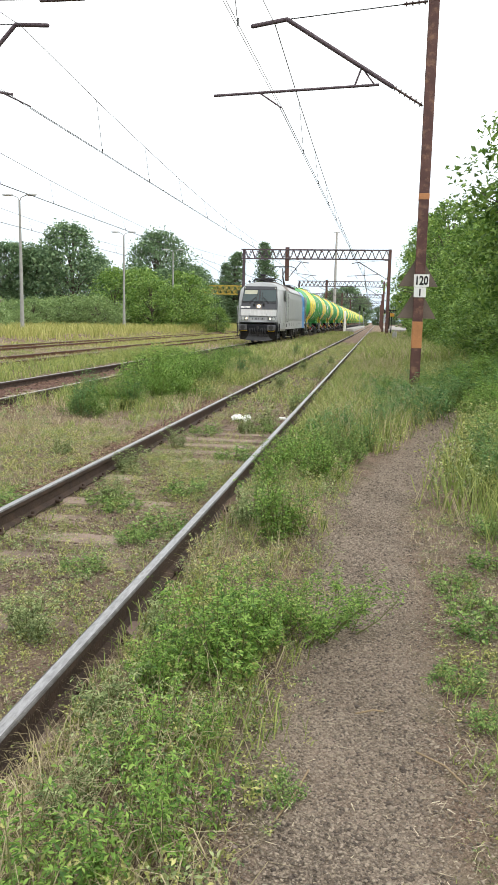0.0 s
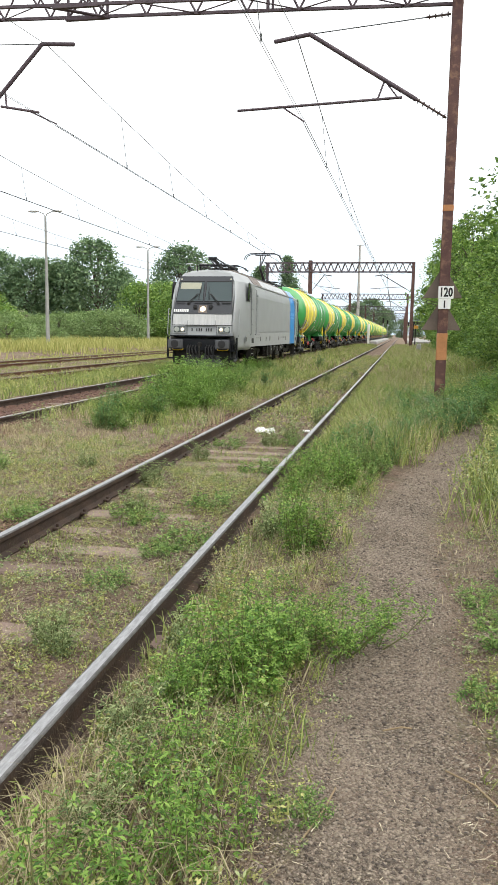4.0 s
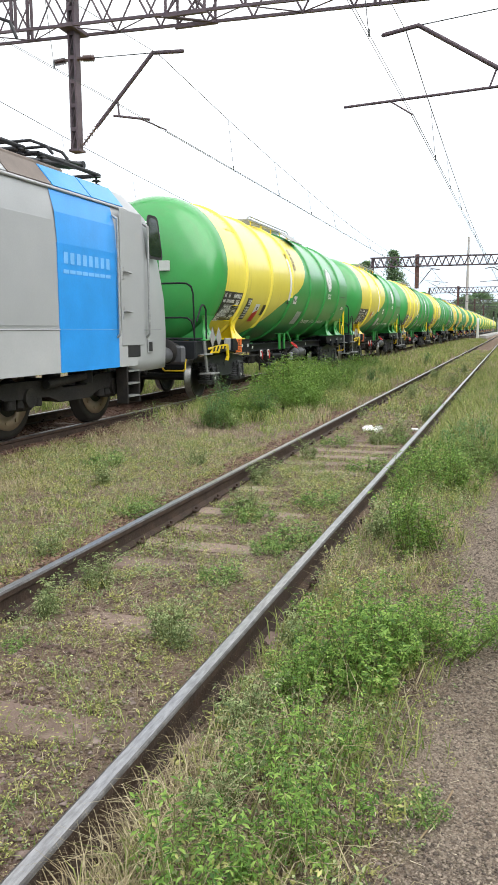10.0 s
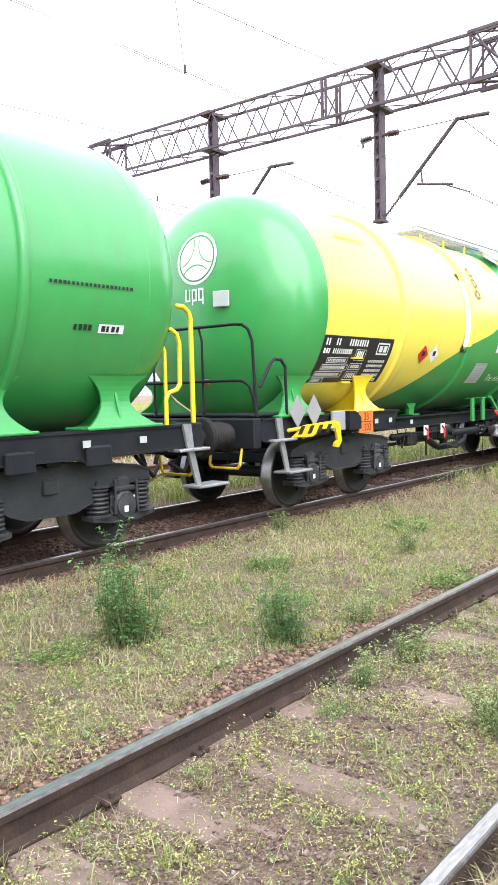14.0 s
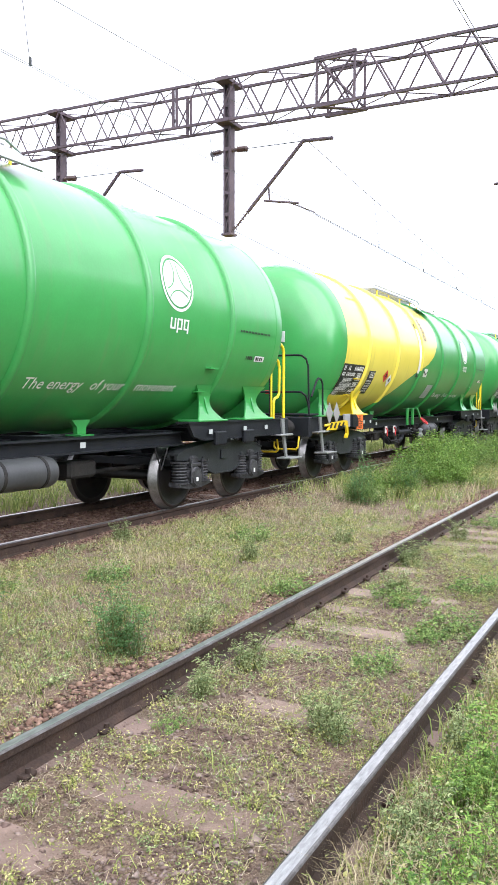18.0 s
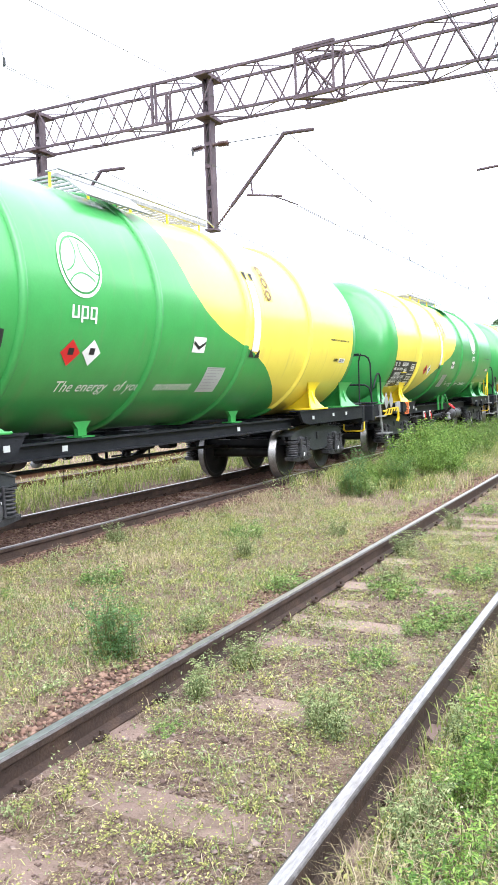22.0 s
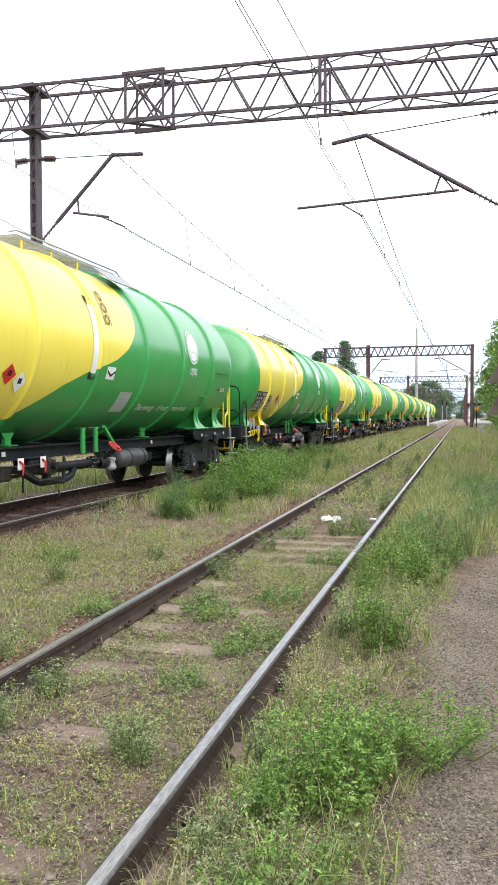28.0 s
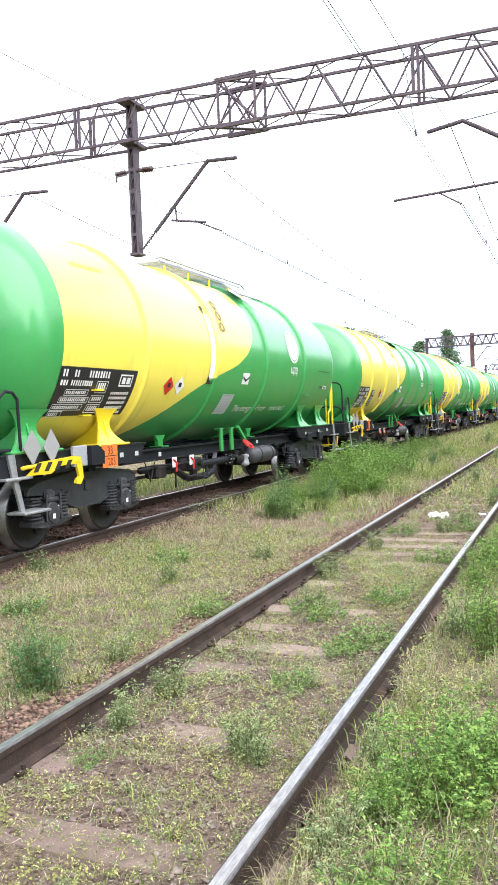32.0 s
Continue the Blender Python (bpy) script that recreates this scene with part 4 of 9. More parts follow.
def bogie(parent, yc):
    b = Build()
    b.box((0, yc, 0.62), (1.95, 0.42, 0.24), ch=0.03)
    b.box((0, yc, 0.82), (0.5, 0.5, 0.2), ch=0.03)
    b.box((0, yc, 0.68), (0.24, 2.3, 0.1))
    for y in (-1.12, 1.12):
        b.box((0, yc + y, 0.68), (1.95, 0.08, 0.1))
    fr = part("bogie", b, M_BLACK, parent, "black two-axle bogie frame")
    for s in (-1, 1):
        x = s * 1.0
        b = Build()
        prof = [(-1.24, 0.72), (-1.24, 0.78), (-1.05, 0.84), (-0.5, 0.90), (-0.3, 0.92), (0.3, 0.92), (0.5, 0.90), (1.05, 0.84), (1.24, 0.78), (1.24, 0.72), (0.66, 0.68), (0.44, 0.54), (0.26, 0.48), (-0.26, 0.48), (-0.44, 0.54), (-0.66, 0.68)]
        b.poly([(x + s * 0.06, yc + y, z) for y, z in prof], 0.05, (s, 0, 0))
        b.poly([(x - s * 0.06, yc + y, z) for y, z in prof], 0.05, (s, 0, 0))
        for (ya, za), (yb, zb) in zip(prof[1:8], prof[2:9]):
            b.poly([(x - 0.13, yc + ya, za), (x - 0.13, yc + yb, zb), (x - 0.13, yc + yb, zb + 0.022), (x - 0.13, yc + ya, za + 0.022)], 0.26, (1, 0, 0))
        for (ya, za), (yb, zb) in zip(prof[9:15], prof[10:16]):
            b.poly([(x - 0.13, yc + ya, za - 0.02), (x - 0.13, yc + yb, zb - 0.02), (x - 0.13, yc + yb, zb), (x - 0.13, yc + ya, za)], 0.26, (1, 0, 0))
        b.box((x + s * 0.125, yc, 0.74), (0.03, 0.16, 0.14), ch=0.01)
        for sy in (-1, 1):
            b.box((x + s * 0.08, yc + sy * 0.56, 0.66), (0.12, 0.07, 0.16), ch=0.015)
        part("side_frame", b, M_BOGIE, fr, "dark grey bogie side frame")
    for y in (yc - BOGIE_BASE / 2, yc + BOGIE_BASE / 2):
        w = Build()
        w.rod((-1.0, 0, 0), (1.0, 0, 0), 0.08, 12)
        for s in (-1, 1):
            x = s * GAUGE
            prof = [(-0.075, 0.10), (-0.075, 0.14), (-0.035, 0.18), (-0.03, 0.36), (-0.065, 0.40), (-0.065, 0.448), (0.045, 0.46), (0.05, 0.486), (0.07, 0.486), (0.07, 0.40), (0.02, 0.36), (0.015, 0.18), (0.075, 0.14), (0.075, 0.10)]
            w.lathe([(x - s * a, r) for a, r in prof], "x", n=36)
            w.box((x + s * 0.045, 0.27, 0), (0.03, 0.05, 0.05)), w.box((x + s * 0.045, -0.13, 0.24), (0.03, 0.05, 0.05))
        ws = part("wheelset", w, M_WHEEL, fr, "dark steel wheelset with worn treads", pose(0, y, 0.46))
        ws.data.materials.append(M_RIM), ws.data.materials.append(M_TREAD)
        for p in ws.data.polygons:
            far = min(math.hypot(ws.data.vertices[v].co.y, ws.data.vertices[v].co.z) for v in p.vertices)
            p.material_index = 2 if far > 0.44 else 1 if far > 0.395 else 0
        for s in (-1, 1):
            bx = Build().box((s * 1.06, y, 0.48), (0.24, 0.30, 0.30), ch=0.06)
            bx.lathe([(s * 1.10, 0.15), (s * 1.17, 0.15), (s * 1.185, 0.125), (s * 1.20, 0.12), (s * 1.205, 0.001)], "x", (0, y, 0.47), 10, smooth=False)
            bx.poly([(s * 0.98, y + q, z) for q, z in ((-0.40, 0.40), (-0.40, 0.35), (-0.16, 0.31), (0.16, 0.31), (0.40, 0.35), (0.40, 0.40), (0.14, 0.38), (-0.14, 0.38))], s * 0.18, (1, 0, 0))
            bx.box((s * 1.08, y, 0.68), (0.16, 0.20, 0.16), ch=0.03).box((s * 1.16, y, 0.64), (0.05, 0.26, 0.05), ch=0.012)
            part("axle_box", bx, M_SPRING, fr, "scuffed dark axle box")
            for q in (-0.15, 0.15):
                part("suspension_link", Build().rod((s * 1.19, y + q, 0.40), (s * 1.19, y + q * 0.9, 0.72), 0.016, 6), M_SPRING, fr)
            for dy in (-0.27, 0.27):
                coil = [(0.0, 0.14), (0.02, 0.14), (0.021, 0.075)]
                for k in range(6):
                    z0 = 0.03 + 0.042 * k
                    coil += [(z0, 0.075), (z0 + 0.008, 0.106), (z0 + 0.02, 0.112), (z0 + 0.032, 0.106), (z0 + 0.04, 0.075)]
                coil += [(0.285, 0.075), (0.287, 0.13), (0.31, 0.13)]
                part("spring", Build().lathe(coil, "z", (s * 1.07, y + dy, 0.385), 14, smooth=False), M_SPRING, fr)
            part("inspection_mark", Build().box((s * 1.208, y - 0.02, 0.44), (0.004, 0.05, 0.06)), M_MARK, fr)
            part("inspection_mark", Build().box((s * 1.175, y + 0.105, 0.53), (0.006, 0.035, 0.06)), M_MARK, fr)
    return fr


def saddle(parent, y, mat, w=0.46):
    """Flared tank supports on both solebars: a waisted outer plate, a web behind it and a foot flange."""
    for s in (-1, 1):
        b = Build()
        n = 10
        outer, inner = [], []
        for i in range(n + 1):
            t = i / n
            z = 1.25 + 0.50 * t
            surf = math.sqrt(TANK_R ** 2 - (z - TANK_Z) ** 2)
            xs = 1.30 + (surf + 0.012 - 1.30) * t ** 1.3
            h = w * (0.55 - 1.25 * t + 1.15 * t * t)
            outer += [(s * xs, y - h, z), (s * xs, y + h, z)]
            inner += [(s * (xs - 0.025), y - h, z), (s * (xs - 0.025), y + h, z)]
        b.add(outer + inner, [(2 * i, 2 * i + 1, 2 * i + 3, 2 * i + 2) for i in range(n)] + [(2 * n + 2 + 2 * i, 2 * n + 4 + 2 * i, 2 * n + 5 + 2 * i, 2 * n + 3 + 2 * i) for i in range(n)]
              + [(2 * i + q, 2 * i + 2 + q, 2 * n + 4 + 2 * i + q, 2 * n + 2 + 2 * i + q) for i in range(n) for q in (0, 1)])
        b.box((s * 1.16, y, 1.255), (0.36, w + 0.12, 0.03), ch=0.01)
        b.poly([(s * 1.27, y - 0.015, 1.25), (s * 0.55, y - 0.015, 1.25), (s * 0.55, y - 0.015, TANK_Z - math.sqrt(TANK_R ** 2 - 0.55 ** 2) + 0.02), (s * 0.9, y - 0.015, TANK_Z - math.sqrt(TANK_R ** 2 - 0.9 ** 2) + 0.02), (s * 1.15, y - 0.015, TANK_Z - math.sqrt(TANK_R ** 2 - 1.15 ** 2) + 0.02)], 0.03, (0, 1, 0))
        part("saddle", b, mat, parent)


M_RESERVOIR = plain("worn_grey_reservoir_paint", (0.05, 0.052, 0.054), 0.5, vary=0.3)


def build_wagon(turned=False, first=False, rings=(1.14, 3.07, 4.98, 6.92, 8.88, 10.88), wide=False):
    """A tank wagon. wide: the kind with fewer rings, a broad data panel and a longer yellow half."""
    d = 1.2 if wide else 0.0  # the broad-panel kind is shorter
    far_end, pivot = TANK_Y1 - d, PIVOT - d
    lab = "glossy green and yellow tank wagon " + ("turned with its green half ahead" if turned else "with white markings on black bogies")
    w = thing("tank_wagon", lab, "tank wagon", "tank wagons of the train")
    # tank
    n = 12
    prof = [(TANK_Y0 - DOME * math.cos(math.pi / 2 * i / n) ** 0.8, max(0.001, TANK_R * math.sin(math.pi / 2 * i / n) ** 0.8)) for i in range(n + 1)]
    prof += [(TANK_Y0 + (far_end - TANK_Y0) * i / 6, TANK_R) for i in range(1, 6)]
    prof += [(far_end + DOME * math.sin(math.pi / 2 * i / n) ** 0.8, max(0.001, TANK_R * max(0.0, math.cos(math.pi / 2 * i / n)) ** 0.8)) for i in range(n + 1)]
    b = Build().lathe(prof, "y", (0, 0, TANK_Z), 72)
    paint = M_LIVERY_TURNED if turned else M_LIVERY_LONG if wide else M_LIVERY
    part("tank", b, paint, w, "cylindrical tank, green with a yellow wave")
    for y in rings:
        part("stiffening_ring", Build().lathe([(y - 0.052, TANK_R - 0.004), (y - 0.045, TANK_R + 0.035), (y - 0.03, TANK_R + 0.05), (y + 0.03, TANK_R + 0.05), (y + 0.045, TANK_R + 0.035), (y + 0.052, TANK_R - 0.004)], "y", (0, 0, TANK_Z), 72), paint, w)
    for y in (TANK_Y0, far_end):
        part("weld_seam", Build().lathe([(y - 0.02, TANK_R - 0.002), (y, TANK_R + 0.006), (y + 0.02, TANK_R - 0.002)], "y", (0, 0, TANK_Z), 64), paint, w)
    # frame
    f = Build()
    for s in (-1, 1):
        for a, c in ((-1.22, 2.1), (10.1 - d, 13.08 - d)):
            f.poly([(s * 1.30, a, 0.98), (s * 1.30, a, 1.24), (s * 1.30, c, 1.24), (s * 1.30, c - 0.15, 1.04), (s * 1.30, c - 0.4, 0.98)] if a < 5 else [(s * 1.30, c, 0.98), (s * 1.30, c, 1.24), (s * 1.30, a, 1.24), (s * 1.30, a + 0.15, 1.04), (s * 1.30, a + 0.4, 0.98)], 0.05, (-s, 0, 0))
            f.box((s * 1.21, (a + c) / 2, 1.23), (0.22, c - a, 0.025)), f.box((s * 1.21, (a + c) / 2, 0.99), (0.2, c - a - 0.8, 0.025))
        f.box((s * 0.95, 6.1 - d / 2, 1.01), (0.10, 8.6 - d, 0.17), ch=0.01)
        f.box((s * 0.99, 6.1 - d / 2, 1.095), (0.16, 8.6 - d, 0.02)), f.box((s * 0.99, 6.1 - d / 2, 0.93), (0.16, 8.6 - d, 0.02))
    f.box((0, 5.93 - d / 2, 1.0), (0.5, 14.1 - d, 0.16))
    for y in (0.85, 2.1, 4.4, 6.2, 8.0, 10.2 - d, 11.35 - d):
        f.box((0, y, 1.02), (2.4 if y in (0.85, 11.35 - d) else 1.84, 0.16, 0.20))
    part("frame", f, M_BLACK, w, "black steel underframe")
    for ye, s in ((-1.29, -1), (13.15 - d, 1)):
        part("headstock", Build().box((0, ye, 1.07), (2.62, 0.14, 0.36), ch=0.02), M_BLACK, w)
        for sx in (-1, 1):
            bf = Build()
            bf.lathe([(ye, 0.21), (ye + s * 0.05, 0.21), (ye + s * 0.06, 0.145), (ye + s * 0.27, 0.145)], "y", (sx * 0.875, 0, 1.05), 20)
            for k in range(5):
                bf.lathe([(ye + s * (0.17 + 0.045 * k), 0.14), (ye + s * (0.185 + 0.045 * k), 0.17), (ye + s * (0.205 + 0.045 * k), 0.14)], "y", (sx * 0.875, 0, 1.05), 18)
            bf.rod((sx * 0.875, ye + s * 0.27, 1.05), (sx * 0.875, ye + s * 0.48, 1.05), 0.11, 16)
            bf.lathe([(ye + s * 0.465, 0.02), (ye + s * 0.465, 0.22), (ye + s * 0.48, 0.235), (ye + s * 0.505, 0.22), (ye + s * 0.512, 0.02)], "y", (sx * 0.875, 0, 1.05), 24)
            part("buffer", bf, M_DARK, w)
        hk = Build().box((0, ye + s * 0.2, 1.03), (0.07, 0.4, 0.12), ch=0.02).rod((0, ye + s * 0.3, 1.0), (0, ye + s * 0.42, 0.7), 0.03, 8)
        hk.pipe([(0.3, ye, 0.85), (0.32, ye + s * 0.25, 0.6), (0.25, ye + s * 0.42, 0.72)], 0.025, 6)
        part("coupling", hk, M_DARK, w)
        hb = Build().pipe([(0.62, ye + s * 0.06, 0.88), (0.62, ye + s * 0.1, 0.70), (0.66, ye + s * 0.1, 0.66), (1.06, ye + s * 0.1, 0.66), (1.1, ye + s * 0.1, 0.70), (1.1, ye + s * 0.06, 0.88)], 0.018, 6)
        part("shunter_handle", hb, M_HAZ, w, "yellow bent grab handle")
    bogie(w, BOGIE_BASE / 2)
    bogie(w, pivot + BOGIE_BASE / 2)
    for y, m in ((-0.42, M_GREEN), (1.22, M_YELLOW), (10.72 - d, M_GREEN), (12.12 - d, M_GREEN)):
        saddle(w, y, m, 0.84 if y in (-0.42, 12.12 - d) else 0.66)
    for y in (3.55, 8.58 - d):
        for x in (-0.72, 0.72):
            sp = Build().poly([(x - 0.03, y - 0.17, 1.30), (x - 0.03, y + 0.17, 1.30), (x - 0.03, y + 0.08, 1.21), (x - 0.03, y + 0.08, 1.10), (x - 0.03, y - 0.08, 1.10), (x - 0.03, y - 0.08, 1.21)], 0.06, (1, 0, 0))
            part("support", sp.box((x, y, 1.115), (0.24, 0.24, 0.02)), M_GREEN, w)
    # brake platform with railing at one end
    part("platform", Build().box((0, -1.05, 1.285), (2.5, 0.56, 0.035), ch=0.01), M_BLACK, w, "black end platform")
    rl = Build()
    for z in (1.70, 2.36):
        rl.pipe([(-1.2, -1.34, z), (1.02, -1.34, z), (1.14, -1.34, z - 0.01), (1.22, -1.32, z - 0.07), (1.25, -1.29, z - 0.2), (1.25, -1.24, 1.27)], 0.019, 8)
    for x in (-1.2, -0.35, 0.5):
        rl.pipe([(x, -1.34, 1.27), (x, -1.34, 2.2), (x - 0.05, -1.34, 2.36)], 0.016, 8)
    rl.pipe([(1.28, -1.2, 1.62), (1.28, -0.98, 1.9), (1.28, -0.9, 1.95), (1.28, -0.78, 1.94), (1.28, -0.70, 1.86), (1.28, -0.68, 1.25)], 0.019, 8)
    part("railing", rl, M_BLACK, w, "black tube railing")
    part("handbrake_light", Build().box((0.35, -1.12, 1.70), (0.1, 0.05, 0.07), ch=0.01), M_RED, w)
    for y0 in (-0.84, 13.02 - d):
        st = Build()
        st.box((1.33, y0 + 0.20, 0.575), (0.26, 0.48, 0.03), ch=0.008).box((1.30, y0 - 0.02, 0.97), (0.2, 0.46, 0.03), ch=0.008)
        st.poly([(1.31, y0 - 0.14, 1.24), (1.31, y0 - 0.02, 1.24), (1.31, y0 + 0.02, 0.95), (1.31, y0 + 0.12, 0.575), (1.31, y0 + 0.05, 0.575), (1.31, y0 - 0.07, 0.95)], 0.03, (1, 0, 0))
        part("step", st, M_STEPGREY, w, "galvanised step irons")
    ld = Build()
    ld.pipe([(1.26, y - d, z) for y, z in ((13.12, 1.20), (13.12, 2.34), (13.09, 2.42), (13.01, 2.47), (12.92, 2.47))], 0.027, 8)
    ld.pipe([(1.28, y - d, z) for y, z in ((12.70, 1.24), (12.70, 1.50), (12.74, 1.57), (12.86, 1.60), (12.91, 1.66), (12.92, 2.08), (12.88, 2.18), (12.80, 2.22))], 0.024, 8)
    ld.pipe([(1.20, y - d, z) for y, z in ((12.78, 1.26), (12.78, 2.0), (12.74, 2.08))], 0.020, 8)
    part("hand_ladder", ld, M_YELLOW, w, "bright yellow tube grab ladder")
    for q in (0.0, 12.45 - d) if turned else (0.0,):
        lv = Build()
        lv.pipe([(1.37, q - 0.78, 1.08), (1.37, q - 0.4, 1.10), (1.37, q + 0.1, 1.09)], 0.024, 8)
        lv.poly([(1.36, q + y, z) for y, z in ((-0.72, 0.99), (-0.45, 1.13), (0.2, 1.16), (0.33, 1.14), (0.30, 1.06), (-0.1, 1.06), (-0.3, 0.98))], 0.035, (1, 0, 0))
        lv.poly([(1.36, q + y, z) for y, z in ((0.22, 1.08), (0.34, 1.1), (0.37, 0.88), (0.30, 0.8), (0.2, 0.82), (0.22, 0.87), (0.28, 0.9))], 0.035, (1, 0, 0))
        lever = part("coupling_lever", lv, M_HAZ, w, "yellow and black coupling lever")
        sb = Build()
        for y in (-0.62, -0.42, -0.22, -0.02):
            sb.poly([(1.394, q + y, 1.02), (1.394, q + y + 0.08, 1.02), (1.394, q + y + 0.16, 1.12), (1.394, q + y + 0.08, 1.12)], 0.006, (1, 0, 0))
        tagged(part("stripe", sb, M_INK, lever), kind="stuff")
    for y in (-0.60, -0.24):
        part("diamond_plate", Build().poly([(1.375, y, 1.10), (1.375, y + 0.16, 1.30), (1.375, y, 1.51), (1.375, y - 0.16, 1.30)], 0.01, (1, 0, 0)), M_DIAMOND, w, "grey diamond shaped plate")
    part("instruction_box", Build().box((1.36, 0.34, 1.15), (0.05, 0.3, 0.26), ch=0.01), M_GREY, w)
    part("cabinet", Build().poly([(1.32, 0.50, 1.02), (1.32, 0.80, 1.02), (1.32, 0.80, 1.18), (1.32, 0.66, 1.27), (1.32, 0.50, 1.27)], 0.12, (1, 0, 0)), M_BLACK, w)
    op = part("hazard_plate", Build().box((1.39, 1.0, 1.11), (0.012, 0.37, 0.30), ch=0.003), M_ORANGEPL, w, "orange hazard number plate")
    part("lettering", text_mesh("30" if first else "33", 0.155, M_INK, 0.001, 0.9, align="CENTER"), None, op, at=pose(1.398, 1.0, 1.13, 90, 0, 90))
    part("lettering", text_mesh("1202" if first else "1203", 0.145, M_INK, 0.001, 0.85, align="CENTER"), None, op, at=pose(1.398, 1.0, 0.985, 90, 0, 90))
    part("plate_line", Build().box((1.397, 1.0, 1.11), (0.002, 0.35, 0.012)), M_INK, op)
    # brake gear and outlet pipes between the bogies
    part("outlet_bracket", Build().box((1.12, 5.17, 1.13), (0.05, 0.10, 0.40), ch=0.008).box((1.08, 5.17, 1.34), (0.14, 0.14, 0.02), ch=0.006), M_GREEN, w)
    part("outlet_bracket", Build().box((1.12, 5.64, 1.13), (0.05, 0.10, 0.40), ch=0.008).box((1.08, 5.64, 1.34), (0.14, 0.14, 0.02), ch=0.006), M_GREEN, w)
    part("brace", Build().box((1.15, 6.13, 1.17), (0.05, 0.62, 0.055), Matrix.Rotation(-0.66, 3, "X")), M_GREEN, w)
    part("main_pipe", Build().pipe([(0.9, 2.6, 0.78), (1.0, 3.4, 0.78), (1.02, 3.85, 0.58), (1.02, 4.0, 0.54), (1.02, 4.75, 0.54), (1.04, 4.92, 0.60), (1.05, 4.97, 0.72), (1.05, 5.1, 0.76)], 0.058, 12), M_BLACK, w)
    part("main_pipe", Build().rod((1.05, 4.2, 0.76), (1.05, 6.3, 0.76), 0.062, 14), M_BLACK, w)
    ov = part("outlet_valve", Build().lathe([(5.82, 0.07), (5.88, 0.10), (5.98, 0.115), (6.1, 0.10), (6.16, 0.07)], "y", (1.08, 0, 0.74), 18), M_DARK, w)
    part("spindle", Build().rod((1.1, 5.92, 0.78), (1.32, 5.90, 0.98), 0.035, 8).rod((1.08, 5.92, 0.74), (1.08, 5.92, 0.90), 0.06, 10), M_DARK, ov)
    part("valve_cap", Build().lathe([(0.0, 0.02), (0.02, 0.075), (0.06, 0.095), (0.09, 0.08), (0.16, 0.06), (0.20, 0.085), (0.23, 0.07), (0.24, 0.01)], "z", (1.16, 6.16, 0.58), 14), M_GREY, ov, "bare grey valve cap")
    for y in (5.55, 5.62, 6.24):
        part("flange", Build().rod((1.06, y, 0.76), (1.06, y + 0.03, 0.76), 0.105, 14), M_DARK, ov)
    for i in range(7):
        t = 2 * math.pi * i / 7
        part("flange_bolt", Build().rod((1.06 + 0.085 * math.cos(t), 5.52, 0.76 + 0.085 * math.sin(t)), (1.06 + 0.085 * math.cos(t), 5.68, 0.76 + 0.085 * math.sin(t)), 0.014, 6), M_STEPGREY, ov)
    hw = Build()
    ua, ub = Vector((0.0, 1.0, 0.0)), Vector((0.75, 0.0, -0.66))
    hc = Vector((1.35, 5.90, 1.02))
    for i in range(18):
        a, c = 2 * math.pi * i / 18, 2 * math.pi * (i + 1) / 18
        hw.rod(hc + (ua * math.cos(a) + ub * math.sin(a)) * 0.115, hc + (ua * math.cos(c) + ub * math.sin(c)) * 0.115, 0.017, 6)
    for i in range(3):
        a = 2.1 * i + 0.4
        hw.rod(hc, hc + (ua * math.cos(a) + ub * math.sin(a)) * 0.11, 0.012, 6)
    part("hand_wheel", hw, M_RED, w, "small red valve hand wheel")
    part("pull_cord", Build().pipe([(1.2, 4.10, 0.92), (1.22, 4.16, 0.75), (1.22, 4.18, 0.42)], 0.005, 5).rod((1.22, 4.18, 0.42), (1.22, 4.18, 0.32), 0.012, 6), M_RUST, w, "thin cord with a small pull")
    part("drain_cord", Build().rod((1.12, 5.60, 0.70), (1.12, 5.63, 0.24), 0.006, 5), M_DARK, w)
    part("air_reservoir", Build().lathe([(6.50, 0.01), (6.51, 0.10), (6.56, 0.155), (6.62, 0.17), (7.56, 0.17), (7.62, 0.155), (7.67, 0.10), (7.68, 0.01)], "y", (1.1, 0, 0.765), 28), M_RESERVOIR, w, "dark grey air reservoir")
    for y in (6.82, 7.42):
        part("strap", Build().rod((1.1, y, 0.765), (1.1, y + 0.04, 0.765), 0.176, 28), M_DARK, w)
    rod_ = Build()
    rod_.rod((0.5, 1.9, 0.62), (0.5, 10.3 - d, 0.62), 0.03, 6).rod((1.1, 2.2, 0.82), (1.1, 4.4, 0.82), 0.02, 6)
    rod_.pipe([(1.15, 2.6, 0.86), (1.2, 3.0, 0.84), (1.2, 3.6, 0.60), (1.2, 4.3, 0.60)], 0.018, 6)
    rod_.box((0.9, 3.9, 0.80), (0.3, 0.5, 0.22), ch=0.03).box((1.0, 2.9, 0.74), (0.25, 0.3, 0.2), ch=0.03).box((0.8, 8.4, 0.72), (0.25, 0.5, 0.2), ch=0.03)
    rod_.rod((1.14, 3.3, 0.45), (1.14, 3.3, 0.95), 0.018, 6)
    part("brake_rigging", rod_, M_DARK, w)
    part("distributor_valve", Build().box((1.10, 4.02, 0.78), (0.2, 0.26, 0.24), ch=0.03).rod((1.10, 4.02, 0.66), (1.10, 4.02, 0.54), 0.07, 12).rod((1.2, 4.02, 0.8), (1.28, 4.02, 0.8), 0.05, 10), M_DARK, w)
